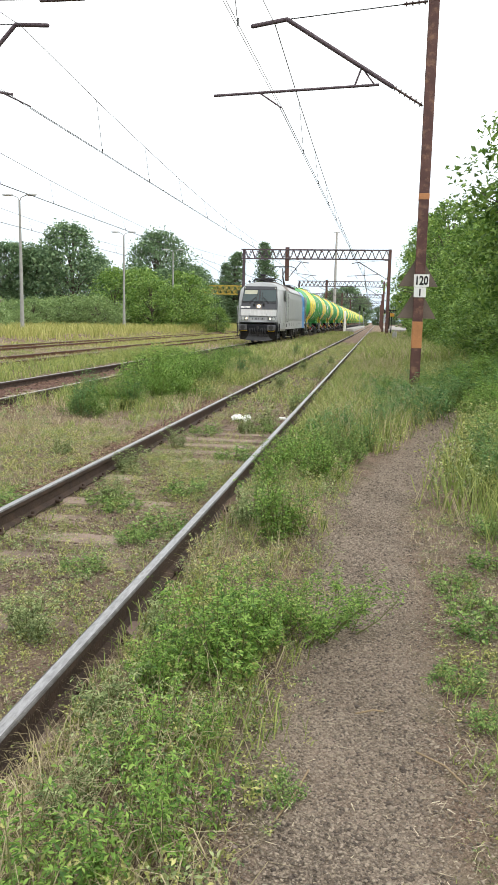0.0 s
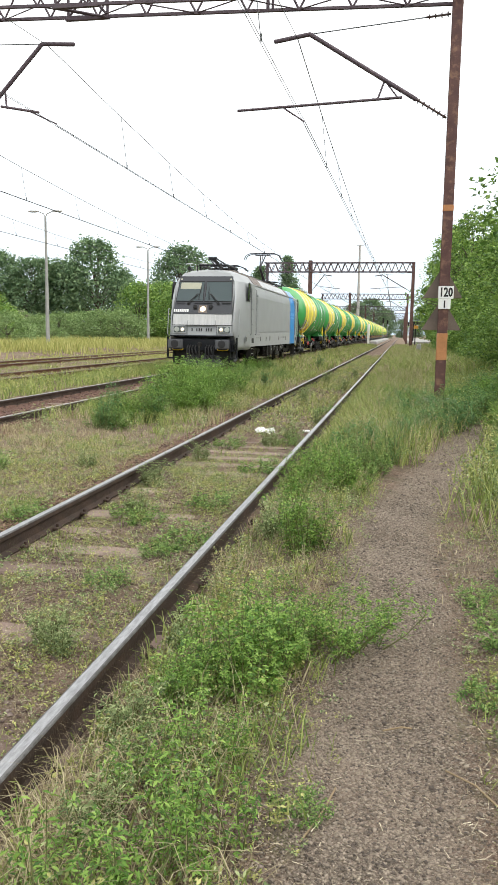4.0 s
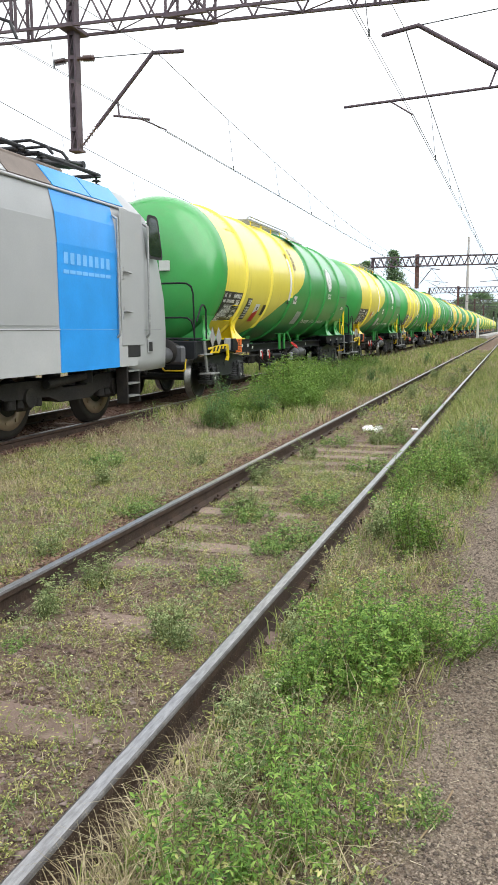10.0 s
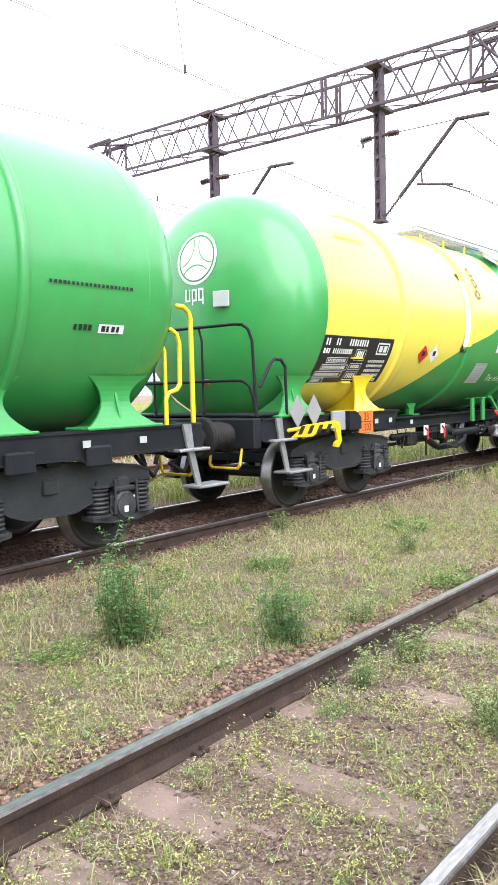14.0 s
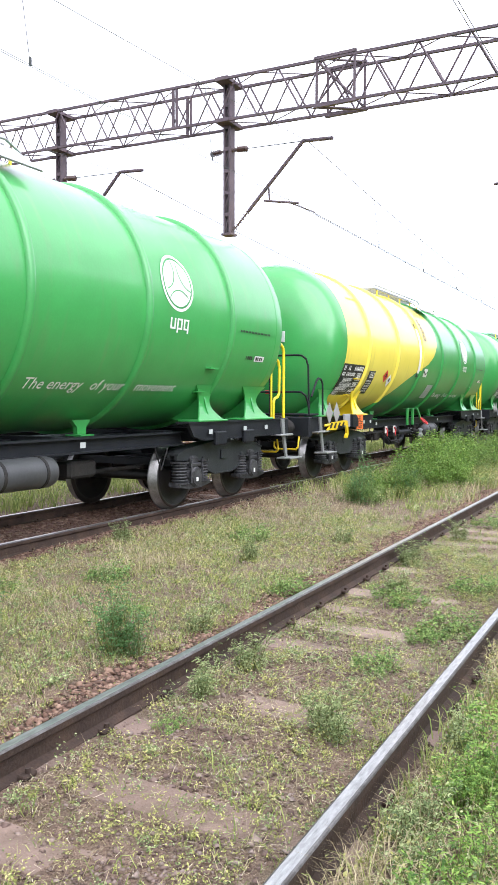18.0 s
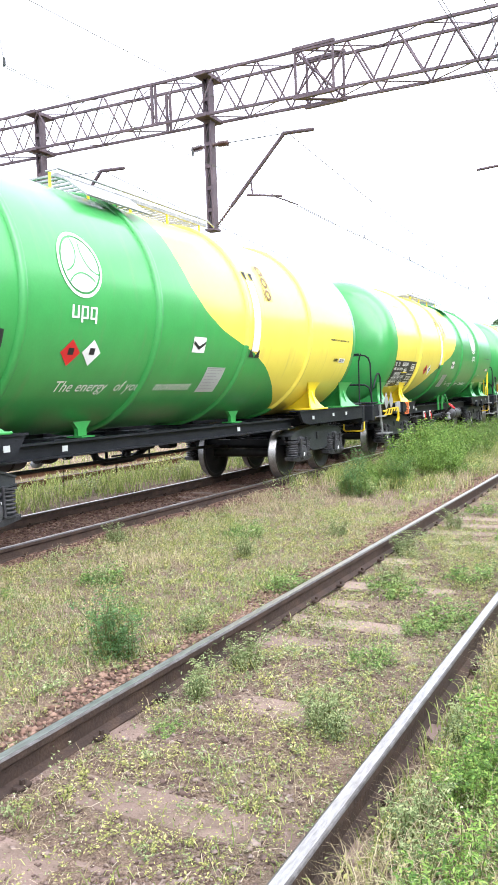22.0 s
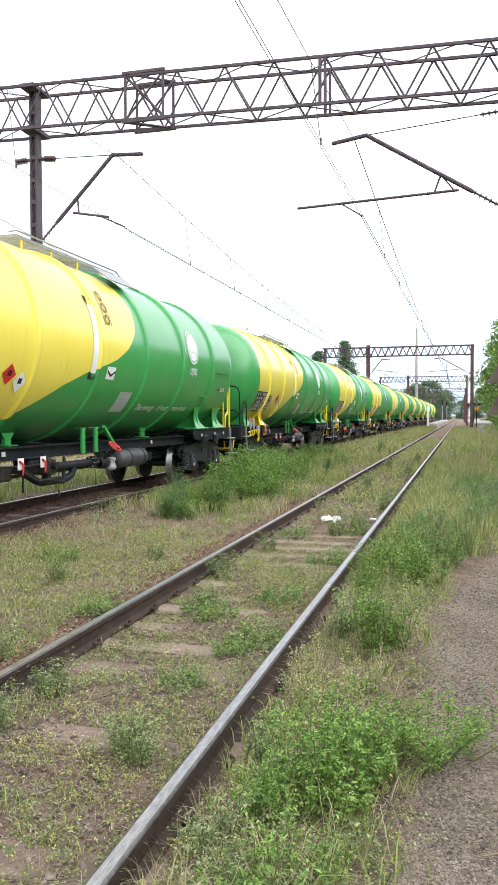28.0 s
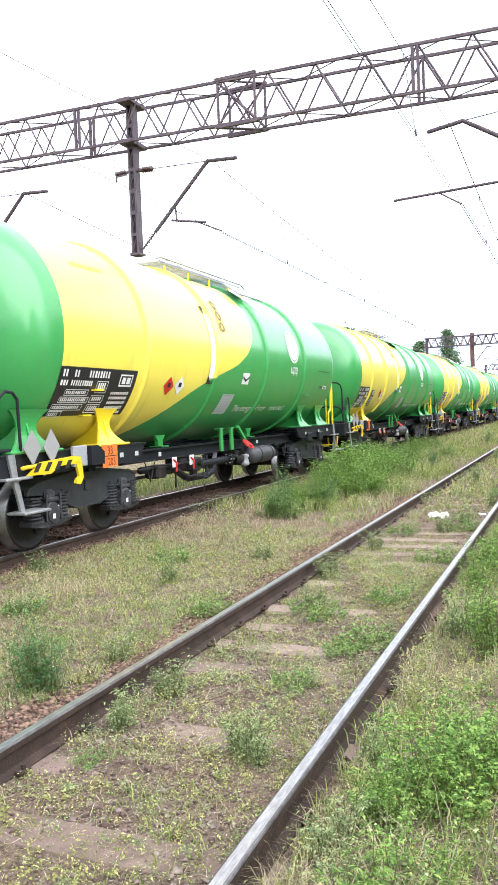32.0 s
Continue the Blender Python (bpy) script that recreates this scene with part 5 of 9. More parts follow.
    part("brake_cylinder", Build().lathe([(7.75, 0.02), (7.76, 0.14), (7.8, 0.16), (8.2, 0.16), (8.22, 0.10), (8.6, 0.03)], "y", (0.55, 0, 0.74), 18), M_BLACK, w)
    part("safety_loop", Build().pipe([(1.02, 4.15, 0.92), (1.06, 4.2, 0.56), (1.06, 4.62, 0.50), (1.04, 4.68, 0.88)], 0.028, 8), M_BLACK, w)
    for yy in (10.9 - d, 11.75 - d):
        part("frame_box", Build().box((1.33, yy, 1.0), (0.07, 0.3, 0.2), ch=0.02), M_BLACK, w)
    for yy in (2.4, 9.6 - d):
        part("chain", Build().pipe([(1.1, yy, 0.92), (1.12, yy + 0.12, 0.62), (1.1, yy + 0.3, 0.9)], 0.010, 5), M_DARK, w)
    for y in (3.02, 3.62):
        part("brake_plate", Build().box((1.28, y, 0.88), (0.012, 0.15, 0.16), ch=0.003), M_MARK, w)
        part("brake_handle", Build().pipe([(1.30, y - 0.05, 0.92), (1.31, y + 0.02, 0.87), (1.31, y + 0.0, 0.74)], 0.015, 6), M_RED, w)
    # roof walkway
    TOPZ = TANK_Z + 0.08
    wk = Build()
    for x in (0.12, 0.62):
        wk.box((x, 5.75, TOPZ + 1.49), (0.04, 3.5, 0.05))
    for i in range(26):
        wk.box((0.37, 4.05 + 0.136 * i, TOPZ + 1.505), (0.5, 0.035, 0.025))
    wk.box((0.95, 6.9, TOPZ + 1.30), (0.45, 1.3, 0.02), Matrix.Rotation(0.62, 3, "Y"))
    part("walkway", wk, M_STEPGREY, w, "galvanised roof walkway")
    sup = Build()
    for y in (4.2, 5.1, 6.0, 6.9, 7.6):
        sup.rod((0.62, y, TOPZ + 1.5), (0.62, y, TOPZ + 1.3), 0.02, 6).rod((0.12, y, TOPZ + 1.5), (0.12, y, TOPZ + 1.43), 0.02, 6)
    tagged(part("walkway_support", sup, M_YELLOW, w), kind="stuff")
    rr = Build().pipe([(0.66, 3.8, TOPZ + 1.5), (0.66, 4.0, TOPZ + 1.56), (0.66, 7.5, TOPZ + 1.56), (0.66, 7.7, TOPZ + 1.48)], 0.014, 6)
    part("folded_rail", rr, M_STEPGREY, w)
    mh = Build().lathe([(1.45, 0.27), (1.6, 0.27), (1.61, 0.33), (1.65, 0.33), (1.69, 0.2), (1.70, 0.01)], "z", (0.0, 5.9, TOPZ), 24)
    part("manhole", mh, M_GREEN, w)
    # brackets low on the tank side
    for y in (0.75, 10.55 - d):
        for z in (1.66, 1.98):
            p = on_tank(y, z, 0.0)
            part("side_bracket", Build().box((p.x + 0.03, y, z), (0.10, 0.20, 0.02)), M_YELLOW if y < 5 else M_GREEN, w)
    if turned:
        turn = Matrix.Translation((0, pivot + BOGIE_BASE, 0)) @ Matrix.Rotation(math.pi, 4, "Z")
        for ob in w.children:
            if ob.name.split(".")[0] in ("tank", "stiffening_ring", "weld_seam", "bogie", "diamond_plate", "hazard_plate", "instruction_box", "cabinet"):
                continue
            if ob.name.split(".")[0] in ("walkway", "walkway_support", "folded_rail"):
                ob.data.transform(Matrix.Translation((0, pivot + BOGIE_BASE, 0)) @ Matrix.Diagonal((1, -1, 1, 1)))
                ob.data.flip_normals()
                continue
            ob.data.transform(turn)
            for c in ob.children:
                if c.matrix_basis == Matrix.Identity(4):
                    c.data.transform(turn)
                else:
                    c.matrix_basis = turn @ c.matrix_basis
    # markings of the near side
    y0, pw = -0.11, 1.78 if wide else 1.15
    pn = part("data_panel", wrap(Build(), [(y0, 2.26), (y0 + pw, 2.26), (y0 + pw, 1.665), (y0, 1.665)], 10, 8), M_LABELBLACK, w, "black data panel with white writing")
    tb = Build()
    flat = lambda y, z: (y, z)  # noqa: E731
    for a, c in ((0.06, 0.18), (0.30, 0.42), (0.62, 1.10)):
        glyphs(tb, flat, y0 + a, y0 + c, 2.225, 0.085, 0.046, 7)
    glyphs(tb, flat, y0 + 0.05, y0 + 0.22, 2.10, 0.065, 0.044, 2), glyphs(tb, flat, y0 + 0.27, y0 + 0.78, 2.10, 0.065, 0.036, 4)
    for k, (a, c, z) in enumerate(((0.20, 0.70, 1.99), (0.14, 0.76, 1.90), (0.06, 0.70, 1.81), (0.06, 0.34, 1.73))):
        frame_line(tb, flat, y0 + a, y0 + c, z, 0.075)
        glyphs(tb, flat, y0 + a + 0.03, y0 + c - 0.03, z - 0.018, 0.038, 0.03, 9 + k)
    for k, (a, c, z, h) in enumerate(((0.84, 1.10, 2.10, 0.15), (0.80, 1.10, 1.92, 0.09), (0.80, 1.10, 1.81, 0.11))):
        frame_line(tb, flat, y0 + a, y0 + c, z, h)
        glyphs(tb, flat, y0 + a + 0.04, y0 + c - 0.04, z - 0.02, h - 0.045, 0.035, 19 + k)
    if wide:
        frame_line(tb, flat, y0 + 1.36, y0 + 1.68, 2.20, 0.16, 0.02)
        glyphs(tb, flat, y0 + 1.42, y0 + 1.66, 2.16, 0.085, 0.09, 23)
        for k in range(5):
            glyphs(tb, flat, y0 + 1.24, y0 + 1.70, 1.97 - 0.062 * k, 0.036, 0.034, 31 + k)
    part("writing", tb, M_MARK, pn)
    if not wide:
        y1, wd = (1.50, 0.32) if first else (1.40, 0.385)
        p2 = part("owner_panel", wrap(Build(), [(y1, 2.17), (y1 + wd, 2.17), (y1 + wd, 1.70), (y1, 1.70)], 4, 8), M_LABELBLACK, w, "small black owner panel")
        tb = Build()
        frame_line(tb, flat, y1 + 0.10, y1 + wd - 0.03, 2.14, 0.11, 0.016)
        glyphs(tb, flat, y1 + 0.14, y1 + wd - 0.04, 2.115, 0.06, 0.06, 3)
        for k in range(5):
            glyphs(tb, flat, y1 + 0.03, y1 + wd - 0.04, 1.98 - 0.052 * k, 0.032, 0.028, 41 + k)
        part("writing", tb, M_MARK, p2)

    def hazard(yy, zz, m):
        hd_ = part("hazard_diamond", wrap(Build(), [(yy, zz + 0.14), (yy + 0.16, zz), (yy, zz - 0.14), (yy - 0.16, zz)], 4, 4), m, w, "hazard diamond sticker")
        part("sticker_sign", wrap(Build(), [(yy - 0.045, zz + 0.05), (yy + 0.045, zz + 0.05), (yy + 0.045, zz - 0.02), (yy - 0.045, zz - 0.02)], 2, 2, 0.012), M_INK, hd_)

    if first:
        # a split plate: white above, red below
        hp = part("hazard_diamond", wrap(Build(), [(2.22, 2.06), (2.54, 2.06), (2.54, 1.85), (2.22, 1.85)], 4, 4), M_MARK, w, "hazard plate, white above and red below")
        part("red_field", wrap(Build(), [(2.22, 1.845), (2.54, 1.93), (2.54, 1.66), (2.22, 1.66)], 4, 4, 0.010), M_RED, hp)
        part("sticker_sign", wrap(Build(), [(2.34, 2.0), (2.43, 2.0), (2.43, 1.93), (2.34, 1.93)], 2, 2, 0.014), M_INK, hp)
        part("blank_plate", wrap(Build(), [(2.80, 2.05), (3.12, 2.05), (3.12, 1.81), (2.80, 1.81)], 4, 4), M_LABELBLACK, w, "plain black rectangle")
    elif wide:
        hazard(2.68, 2.07, M_RED), hazard(3.03, 2.08, M_MARK)
    else:
        hazard(2.53, 2.09, M_RED), hazard(2.83, 2.00, M_MARK)
    ys = 6.90 if turned else 4.1 if wide else 4.86
    part("gauge_strip", wrap(Build(), [(ys - 0.11, 3.30), (ys + 0.11, 3.30), (ys + 0.11, 2.22), (ys - 0.11, 2.22)], 2, 16), M_MARK, w, "white strip that glows against the paint")
    tip = Build()
    wrap(tip, [(ys - 0.15, 2.26), (ys - 0.1, 2.22), (ys - 0.0, 2.13), (ys - 0.17, 2.13)], 2, 2, 0.012)
    wrap(tip, [(ys + 0.1, 2.22), (ys + 0.15, 2.26), (ys + 0.17, 2.13), (ys + 0.0, 2.13)], 2, 2, 0.012)
    wrap(tip, [(ys - 0.17, 3.43), (ys - 0.05, 3.43), (ys - 0.09, 3.30), (ys - 0.12, 3.30)], 2, 2, 0.012)
    wrap(tip, [(ys + 0.05, 3.43), (ys + 0.17, 3.43), (ys + 0.12, 3.30), (ys + 0.09, 3.30)], 2, 2, 0.012)
    tagged(part("strip_mark", tip, M_INK, w), kind="stuff")
    nt = Build()
    for k in range(3):
        wrap_disc(nt, ys + 0.5 + 0.02 * k, 3.12 + 0.2 * k, 0.05, 0.09, 14, 0.012)
    for a, c in (((-0.13, 3.02), (-0.11, 3.6)), ((0.11, 3.02), (0.13, 3.6))):
        wrap(nt, [(ys + 0.5 + a[0], 3.6), (ys + 0.5 + c[0], 3.6), (ys + 0.5 + c[0], 3.02), (ys + 0.5 + a[0], 3.02)], 1, 6, 0.012)
    part("warning_notice", nt, plain("brown_ink", (0.16, 0.10, 0.02), 0.5) if "brown_ink" not in bpy.data.materials else bpy.data.materials["brown_ink"], w)
    ye = 5.25 if turned else 5.6 if wide else 5.49
    ev = part("level_sign", wrap(Build(), [(ye - 0.16, 2.355), (ye + 0.16, 2.355), (ye + 0.16, 2.15), (ye - 0.16, 2.15)], 3, 3), M_MARK, w, "white square sign with a black tick")
    tk = Build()
    wrap(tk, [(ye - 0.15, 2.305), (ye - 0.15, 2.265), (ye, 2.19), (ye, 2.235)], 2, 2, 0.012)
    wrap(tk, [(ye, 2.235), (ye + 0.15, 2.305), (ye + 0.15, 2.265), (ye, 2.19)], 2, 2, 0.012)
    part("tick", tk, M_INK, ev)
    yg = 5.64 if turned else 4.79 if wide else 6.12
    gp = part("notice_plate", wrap(Build(), [(yg, 1.965), (yg + 0.515, 1.965), (yg + 0.515, 1.625), (yg, 1.625)], 5, 5), M_LABELGREY, w, "pale grey notice plate")
    tb = Build()
    wrap(tb, [(yg + 0.01, 1.955), (yg + 0.505, 1.955), (yg + 0.505, 1.945), (yg + 0.01, 1.945)], 4, 1, 0.012)
    for k in range(7):
        glyphs(tb, flat, yg + 0.04, yg + 0.46 - 0.05 * (k % 3), 1.93 - 0.042 * k, 0.012, 0.03, 51 + k)
    part("writing", tb, M_GREY, gp)
    ysl0 = 2.62 if turned else 5.55 if wide else 7.13
    for words, ysl in zip(("The energy", "of your", "movement"), (ysl0, ysl0 + 1.08, ysl0 + 1.92)):
        sl = text_mesh(words, 0.215, M_MARK, 0.0, 0.94, 0.18)
        for v in sl.vertices:
            v.co = on_tank(ysl + v.co.x, 1.662 + v.co.y * 0.76, 0.010)
        tagged(part("slogan", sl, None, w, "white slanted slogan"), kind="stuff")
    yl = 2.80 if turned else 8.22 if wide else 9.53
    em = Build()
    logo(em, lambda u, v: on_tank(yl + u, 3.005 + v), 0.355)
    letters(em, lambda u, v: on_tank(yl + 0.02 + u * 1.3, 2.43 + v), 0.135)
    e1 = part("emblem", em, M_MARK, w, "round white emblem with three signs below")
    ll = Build()
    logo_lines(ll, lambda u, v: on_tank(yl + u, 3.005 + v, 0.013), 0.355)
    tagged(part("emblem_line", ll, M_GREEN, e1), kind="stuff")
    em = Build()
    logo(em, lambda u, v: on_dome(0.05 + u, 0.61 + v), 0.34)
    letters(em, lambda u, v: on_dome(0.03 + u, 0.06 + v), 0.16)
    e2 = part("emblem", em, M_MARK, w, "round white emblem with three signs below")
    ll = Build()
    logo_lines(ll, lambda u, v: on_dome(0.05 + u, 0.61 + v, 0.014), 0.34)
    tagged(part("emblem_line", ll, M_GREEN, e2), kind="stuff")
    if not turned:
        part("card_holder", Build().box(on_dome(0.48, 0.05) + Vector((0.02, -0.03, 0)), (0.22, 0.03, 0.2), Matrix.Rotation(0.3, 3, "Z"), 0.008), M_LABELGREY, w)
        tl = Build()
        glyphs(tl, lambda y, z: (y, z), 0.50, 1.22, 3.62, 0.05, 0.05, 12)
        part("writing", tl, M_HAZ, w)
    tl = Build()
    glyphs(tl, flat, 11.12 - d, 12.08 - d, 2.555, 0.03, 0.036, 13), glyphs(tl, flat, 11.42 - d, 11.62 - d, 2.20, 0.05, 0.04, 14)
    part("writing", tl, M_INK, w)
    wrap_p = part("test_plate", wrap(Build(), [(11.70 - d, 2.21), (12.0 - d, 2.21), (12.0 - d, 2.13), (11.70 - d, 2.13)], 3, 2), M_MARK, w)
    tb = Build()
    glyphs(tb, flat, 11.73 - d, 11.98 - d, 2.195, 0.05, 0.045, 15)
    part("writing", tb, M_LABELBLACK, wrap_p)
    for y, z in ((1.35, 1.10), (1.75, 1.10), (10.6 - d, 1.10), (11.6 - d, 1.12), (12.3 - d, 1.12), (2.9, 1.02), (8.2 - d, 1.02)):
        part("frame_mark", Build().box((1.355 if y < 2 or y > 9 else 1.09, y, z), (0.004, 0.09, 0.065)), M_LABELGREY, w)
    return w


# ---- locomotive ----
M_SILVER = material("silver_grey_loco_paint", [(0.305, 0.317, 0.322), (0.345, 0.358, 0.365), (0.385, 0.398, 0.402)], scale=1.2, rough=0.42, metal=0.1, bump=0.02, dirt=(0.38, 0.37, 0.34), dirt_at=0.62, dirt_scale=2)
M_PALE = material("pale_grey_skirt_paint", [(0.335, 0.347, 0.352), (0.385, 0.397, 0.402), (0.44, 0.45, 0.455)], scale=1.5, rough=0.4, bump=0.02, dirt=(0.33, 0.32, 0.30), dirt_at=0.62, dirt_scale=2)
M_NOSE = material("rain_streaked_nose_paint", [(0.46, 0.47, 0.47), (0.60, 0.605, 0.60), (0.74, 0.74, 0.73)], scale=2.2, rough=0.35, bump=0.02, stretch=(9, 1, 0.7), dirt=(0.34, 0.33, 0.31), dirt_at=0.60, dirt_scale=3)
M_BLUE = plain("bright_blue_paint", (0.026, 0.27, 0.70), 0.35, coat=0.2)
M_MASK = plain("dark_grey_cab_mask", (0.035, 0.038, 0.045), 0.35, coat=0.2)
M_SCREEN = glass("tinted_cab_glass", (0.10, 0.13, 0.135))
socket(M_SCREEN.node_tree.nodes["Principled BSDF"], "Specular IOR Level", 0.18), socket(M_SCREEN.node_tree.nodes["Principled BSDF"], "Transmission Weight", 0.25)
M_BLIND = plain("cream_sun_blind", (0.40, 0.40, 0.31), 0.7)
M_SCREENBACK = plain("dark_screen_backing", (0.05, 0.055, 0.06), 0.8)
M_LAMP = glow("lit_headlamp", (1.0, 0.86, 0.58), 1.5)
M_RUBBER = plain("black_rubber", (0.015, 0.015, 0.016), 0.6)
M_GRILLE = plain("brownish_roof_grille", (0.16, 0.13, 0.11), 0.6, vary=0.3)
M_PAN = plain("dark_pantograph_steel", (0.03, 0.03, 0.033), 0.5, 0.5)
M_DISC = plain("tarnished_bolt_disc", (0.27, 0.215, 0.15), 0.5, 0.5)
M_LENS = plain("grey_lamp_lens", (0.13, 0.15, 0.15), 0.12, coat=0.6, vary=0.25)
M_BUFFER = plain("greasy_buffer_steel", (0.075, 0.078, 0.084), 0.5, vary=0.35)
M_PLOUGH = plain("scuffed_plough_steel", (0.045, 0.046, 0.05), 0.45, vary=0.3)
M_SIDEGLASS = plain("dark_side_glass", (0.012, 0.02, 0.016), 0.06, vary=0.4, bump=0)


def loco_section():
    """Half outline (x, z) of the body."""
    return [(1.30, 0.90), (1.46, 0.90), (1.47, 0.98), (1.47, 1.5), (1.47, 2.0), (1.47, 2.6), (1.455, 2.85), (1.42, 3.08), (1.36, 3.32), (1.10, 3.62), (0.75, 3.76), (0.0, 3.80)]


def build_loco():
    lo = thing("electric_locomotive", "silver grey electric locomotive with a blue stripe and lit headlamps", "locomotive")
    sec = loco_section()
    full = sec + [(-x, z) for x, z in sec[-2::-1]]
    n = len(full)

    def slope(z):
        """How far the cab front leans back at a height."""
        return 0.0 if z < 1.5 else (0.10 * (z - 1.5) if z < 2.1 else 0.06 + 0.46 * (z - 2.1) if z < 3.5 else 0.704 + 1.3 * (z - 3.5))

    b = Build()
    rings = []
    ends = [6.4, 6.8, 7.2, 7.5, 7.8, 8.05, 8.25, 8.38, 8.45]
    taper = lambda a: 1 - 0.18 * (max(0.0, a - 6.9) / 1.55) ** 1.7 - (0.03 if a > 8.4 else 0.008 if a > 8.3 else 0.0)  # noqa: E731
    stations = [(-a, taper(a)) for a in ends[::-1]] + [(-6.2 + 12.4 * i / 8, 1.0) for i in range(9)] + [(a, taper(a)) for a in ends]
    for y, wd in stations:
        s = -1 if y < 0 else 1
        k = max(0.0, min(1.0, (abs(y) - 6.6) / 1.85))
        ring = []
        for x, z in full:
            zz = min(z, 3.70) if k > 0.5 else z
            bx = x * wd
            bz = max(zz, 1.30) if k > 0.9 and z < 1.30 else (0.80 if 6.7 < abs(y) and z < 0.95 else zz)
            ring.append((bx, y - s * slope(bz) * k, bz))
        rings.append(ring)
    seams = [0, 8, 9, 13, 14, n - 1]
    for lo_, hi_ in zip(seams, seams[1:]):
        w_ = hi_ - lo_ + 1
        b.add([q for ring in rings for q in ring[lo_:hi_ + 1]], [(j * w_ + i, j * w_ + i + 1, (j + 1) * w_ + i + 1, (j + 1) * w_ + i) for j in range(len(rings) - 1) for i in range(w_ - 1)], True)
    for ring in (rings[0], rings[-1]):
        b.add(ring, [tuple(range(n))])
    part("body", b, M_SILVER, lo, "silver grey painted body shell")

    def front(x, z, out=0.006):
        return Vector((x, -8.45 + slope(z) - out, z))

    def panel(name, quads, mat, out=0.008, depth=0.0, label="", parent=None):
        q = Build()
        for cs in quads:
            q.add([front(x, z, out) for x, z in cs], [tuple(range(len(cs)))])
        return part(name, q, mat, parent or lo, label)

    W = 1.11
    mask = []
    for z0, z1 in ((2.10, 2.45), (2.45, 2.8), (2.8, 3.15), (3.15, 3.5)):
        f0, f1 = W - 0.07 * (z0 - 2.1), W - 0.07 * (z1 - 2.1)
        mask.append([(-f0, z0), (f0, z0), (f1, z1), (-f1, z1)])
    panel("cab_mask", mask, M_MASK, 0.008, label="dark grey cab front mask")
    for s in (-1, 1):
        ws = panel("windscreen", [[(s * 0.04, 2.58), (s * 1.05, 2.58), (s * 0.98, 3.28), (s * 0.05, 3.28)]], M_SCREEN, 0.02, label="tinted cab windscreen pane")
        # flat dark sheet close behind the pane, painted in place of the cab's shade
        panel("screen_back", [[(s * 0.05, 2.59), (s * 1.04, 2.59), (s * 0.97, 3.27), (s * 0.06, 3.27)]], M_SCREENBACK, 0.012, parent=lo)
        if s < 0:
            panel("sun_blind", [[(-0.95, 3.02), (-0.16, 3.02), (-0.16, 3.26), (-0.93, 3.26)]], M_BLIND, 0.024, parent=lo, label="cream sun blind half down")
        fr = Build().pipe([front(s * 0.035, 2.56, 0.02), front(s * 1.07, 2.56, 0.02), front(s * 0.99, 3.30, 0.02), front(s * 0.045, 3.30, 0.02), front(s * 0.035, 2.56, 0.02)], 0.012, 6)
        part("screen_seal", fr, M_RUBBER, ws)
        wp = Build()
        for o in (0.0, 0.07):
            wp.pipe([front(s * (0.55 + o), 2.48, 0.05), front(s * (0.22 + o * 0.5), 2.84, 0.06)], 0.012, 6)
        wp.rod(front(s * 0.20, 2.62, 0.05), front(s * 0.14, 3.12, 0.05), 0.014, 6)
        wp.box(front(s * 0.56, 2.47, 0.03), (0.1, 0.06, 0.06))
        part("wiper", wp, M_RUBBER, lo)
        fh = Build().pipe([front(s * 0.72, 2.50, 0.01), front(s * 0.72, 2.50, 0.06), front(s * 1.0, 2.50, 0.06), front(s * 1.0, 2.50, 0.01)], 0.018, 6)
        part("grab_bar", fh, M_RUBBER, lo)
        panel("warning_triangle", [[(s * 0.94 - 0.04, 3.37), (s * 0.94 + 0.04, 3.37), (s * 0.94, 3.44)]], M_BLIND, 0.02, label="small pale warning triangle")
        hl = Build().box((s * 0.84, -8.465, 1.53), (0.46, 0.05, 0.23), ch=0.02)
        part("lamp_bezel", Build().pipe([(s * 0.60, -8.485, 1.41), (s * 1.08, -8.485, 1.41), (s * 1.08, -8.485, 1.65), (s * 0.60, -8.485, 1.65), (s * 0.60, -8.485, 1.41)], 0.017, 6), M_PALE, lo, "pale headlamp surround")
        hp = part("headlamp", hl, M_LENS, lo, "headlamp cluster with one lamp lit")
        ln = Build()
        ln.lathe([(-8.495, 0.055), (-8.505, 0.04), (-8.507, 0.001)], "y", (s * 0.73, 0, 1.53), 20)
        part("reflector", Build().lathe([(-8.488, 0.095), (-8.499, 0.09), (-8.494, 0.058)], "y", (s * 0.73, 0, 1.53), 24), M_STEPGREY, hp)
        part("lamp", ln, M_LAMP, hp, "lit white lamp")
        ln = Build().lathe([(-8.488, 0.095), (-8.50, 0.09), (-8.494, 0.06), (-8.492, 0.001)], "y", (s * 0.95, 0, 1.53), 24)
        part("lamp", ln, M_LABELGREY, hp)
        ho = Build().pipe([(s * 0.52, -8.46, 1.86), (s * 0.52, -8.52, 1.84), (s * 0.52, -8.52, 1.70), (s * 0.52, -8.47, 1.68)], 0.014, 6)
        part("grab_bar", ho, M_SILVER, lo)
        cr = Build().pipe([(s * 1.33, -8.22, 1.3), (s * 1.36, -8.27, 1.35), (s * 1.36, -8.17, 2.25), (s * 1.32, -8.12, 2.3)], 0.017, 8)
        part("corner_grab_rail", cr, M_SILVER, lo)
        bu = Build().box((s * 0.88, -8.98, 1.00), (0.52, 0.10, 0.34), ch=0.05)
        bu.rod((s * 0.875, -8.6, 1.00), (s * 0.875, -8.96, 1.00), 0.15, 18)
        bu.box((s * 0.875, -8.68, 1.00), (0.40, 0.26, 0.34), ch=0.03)
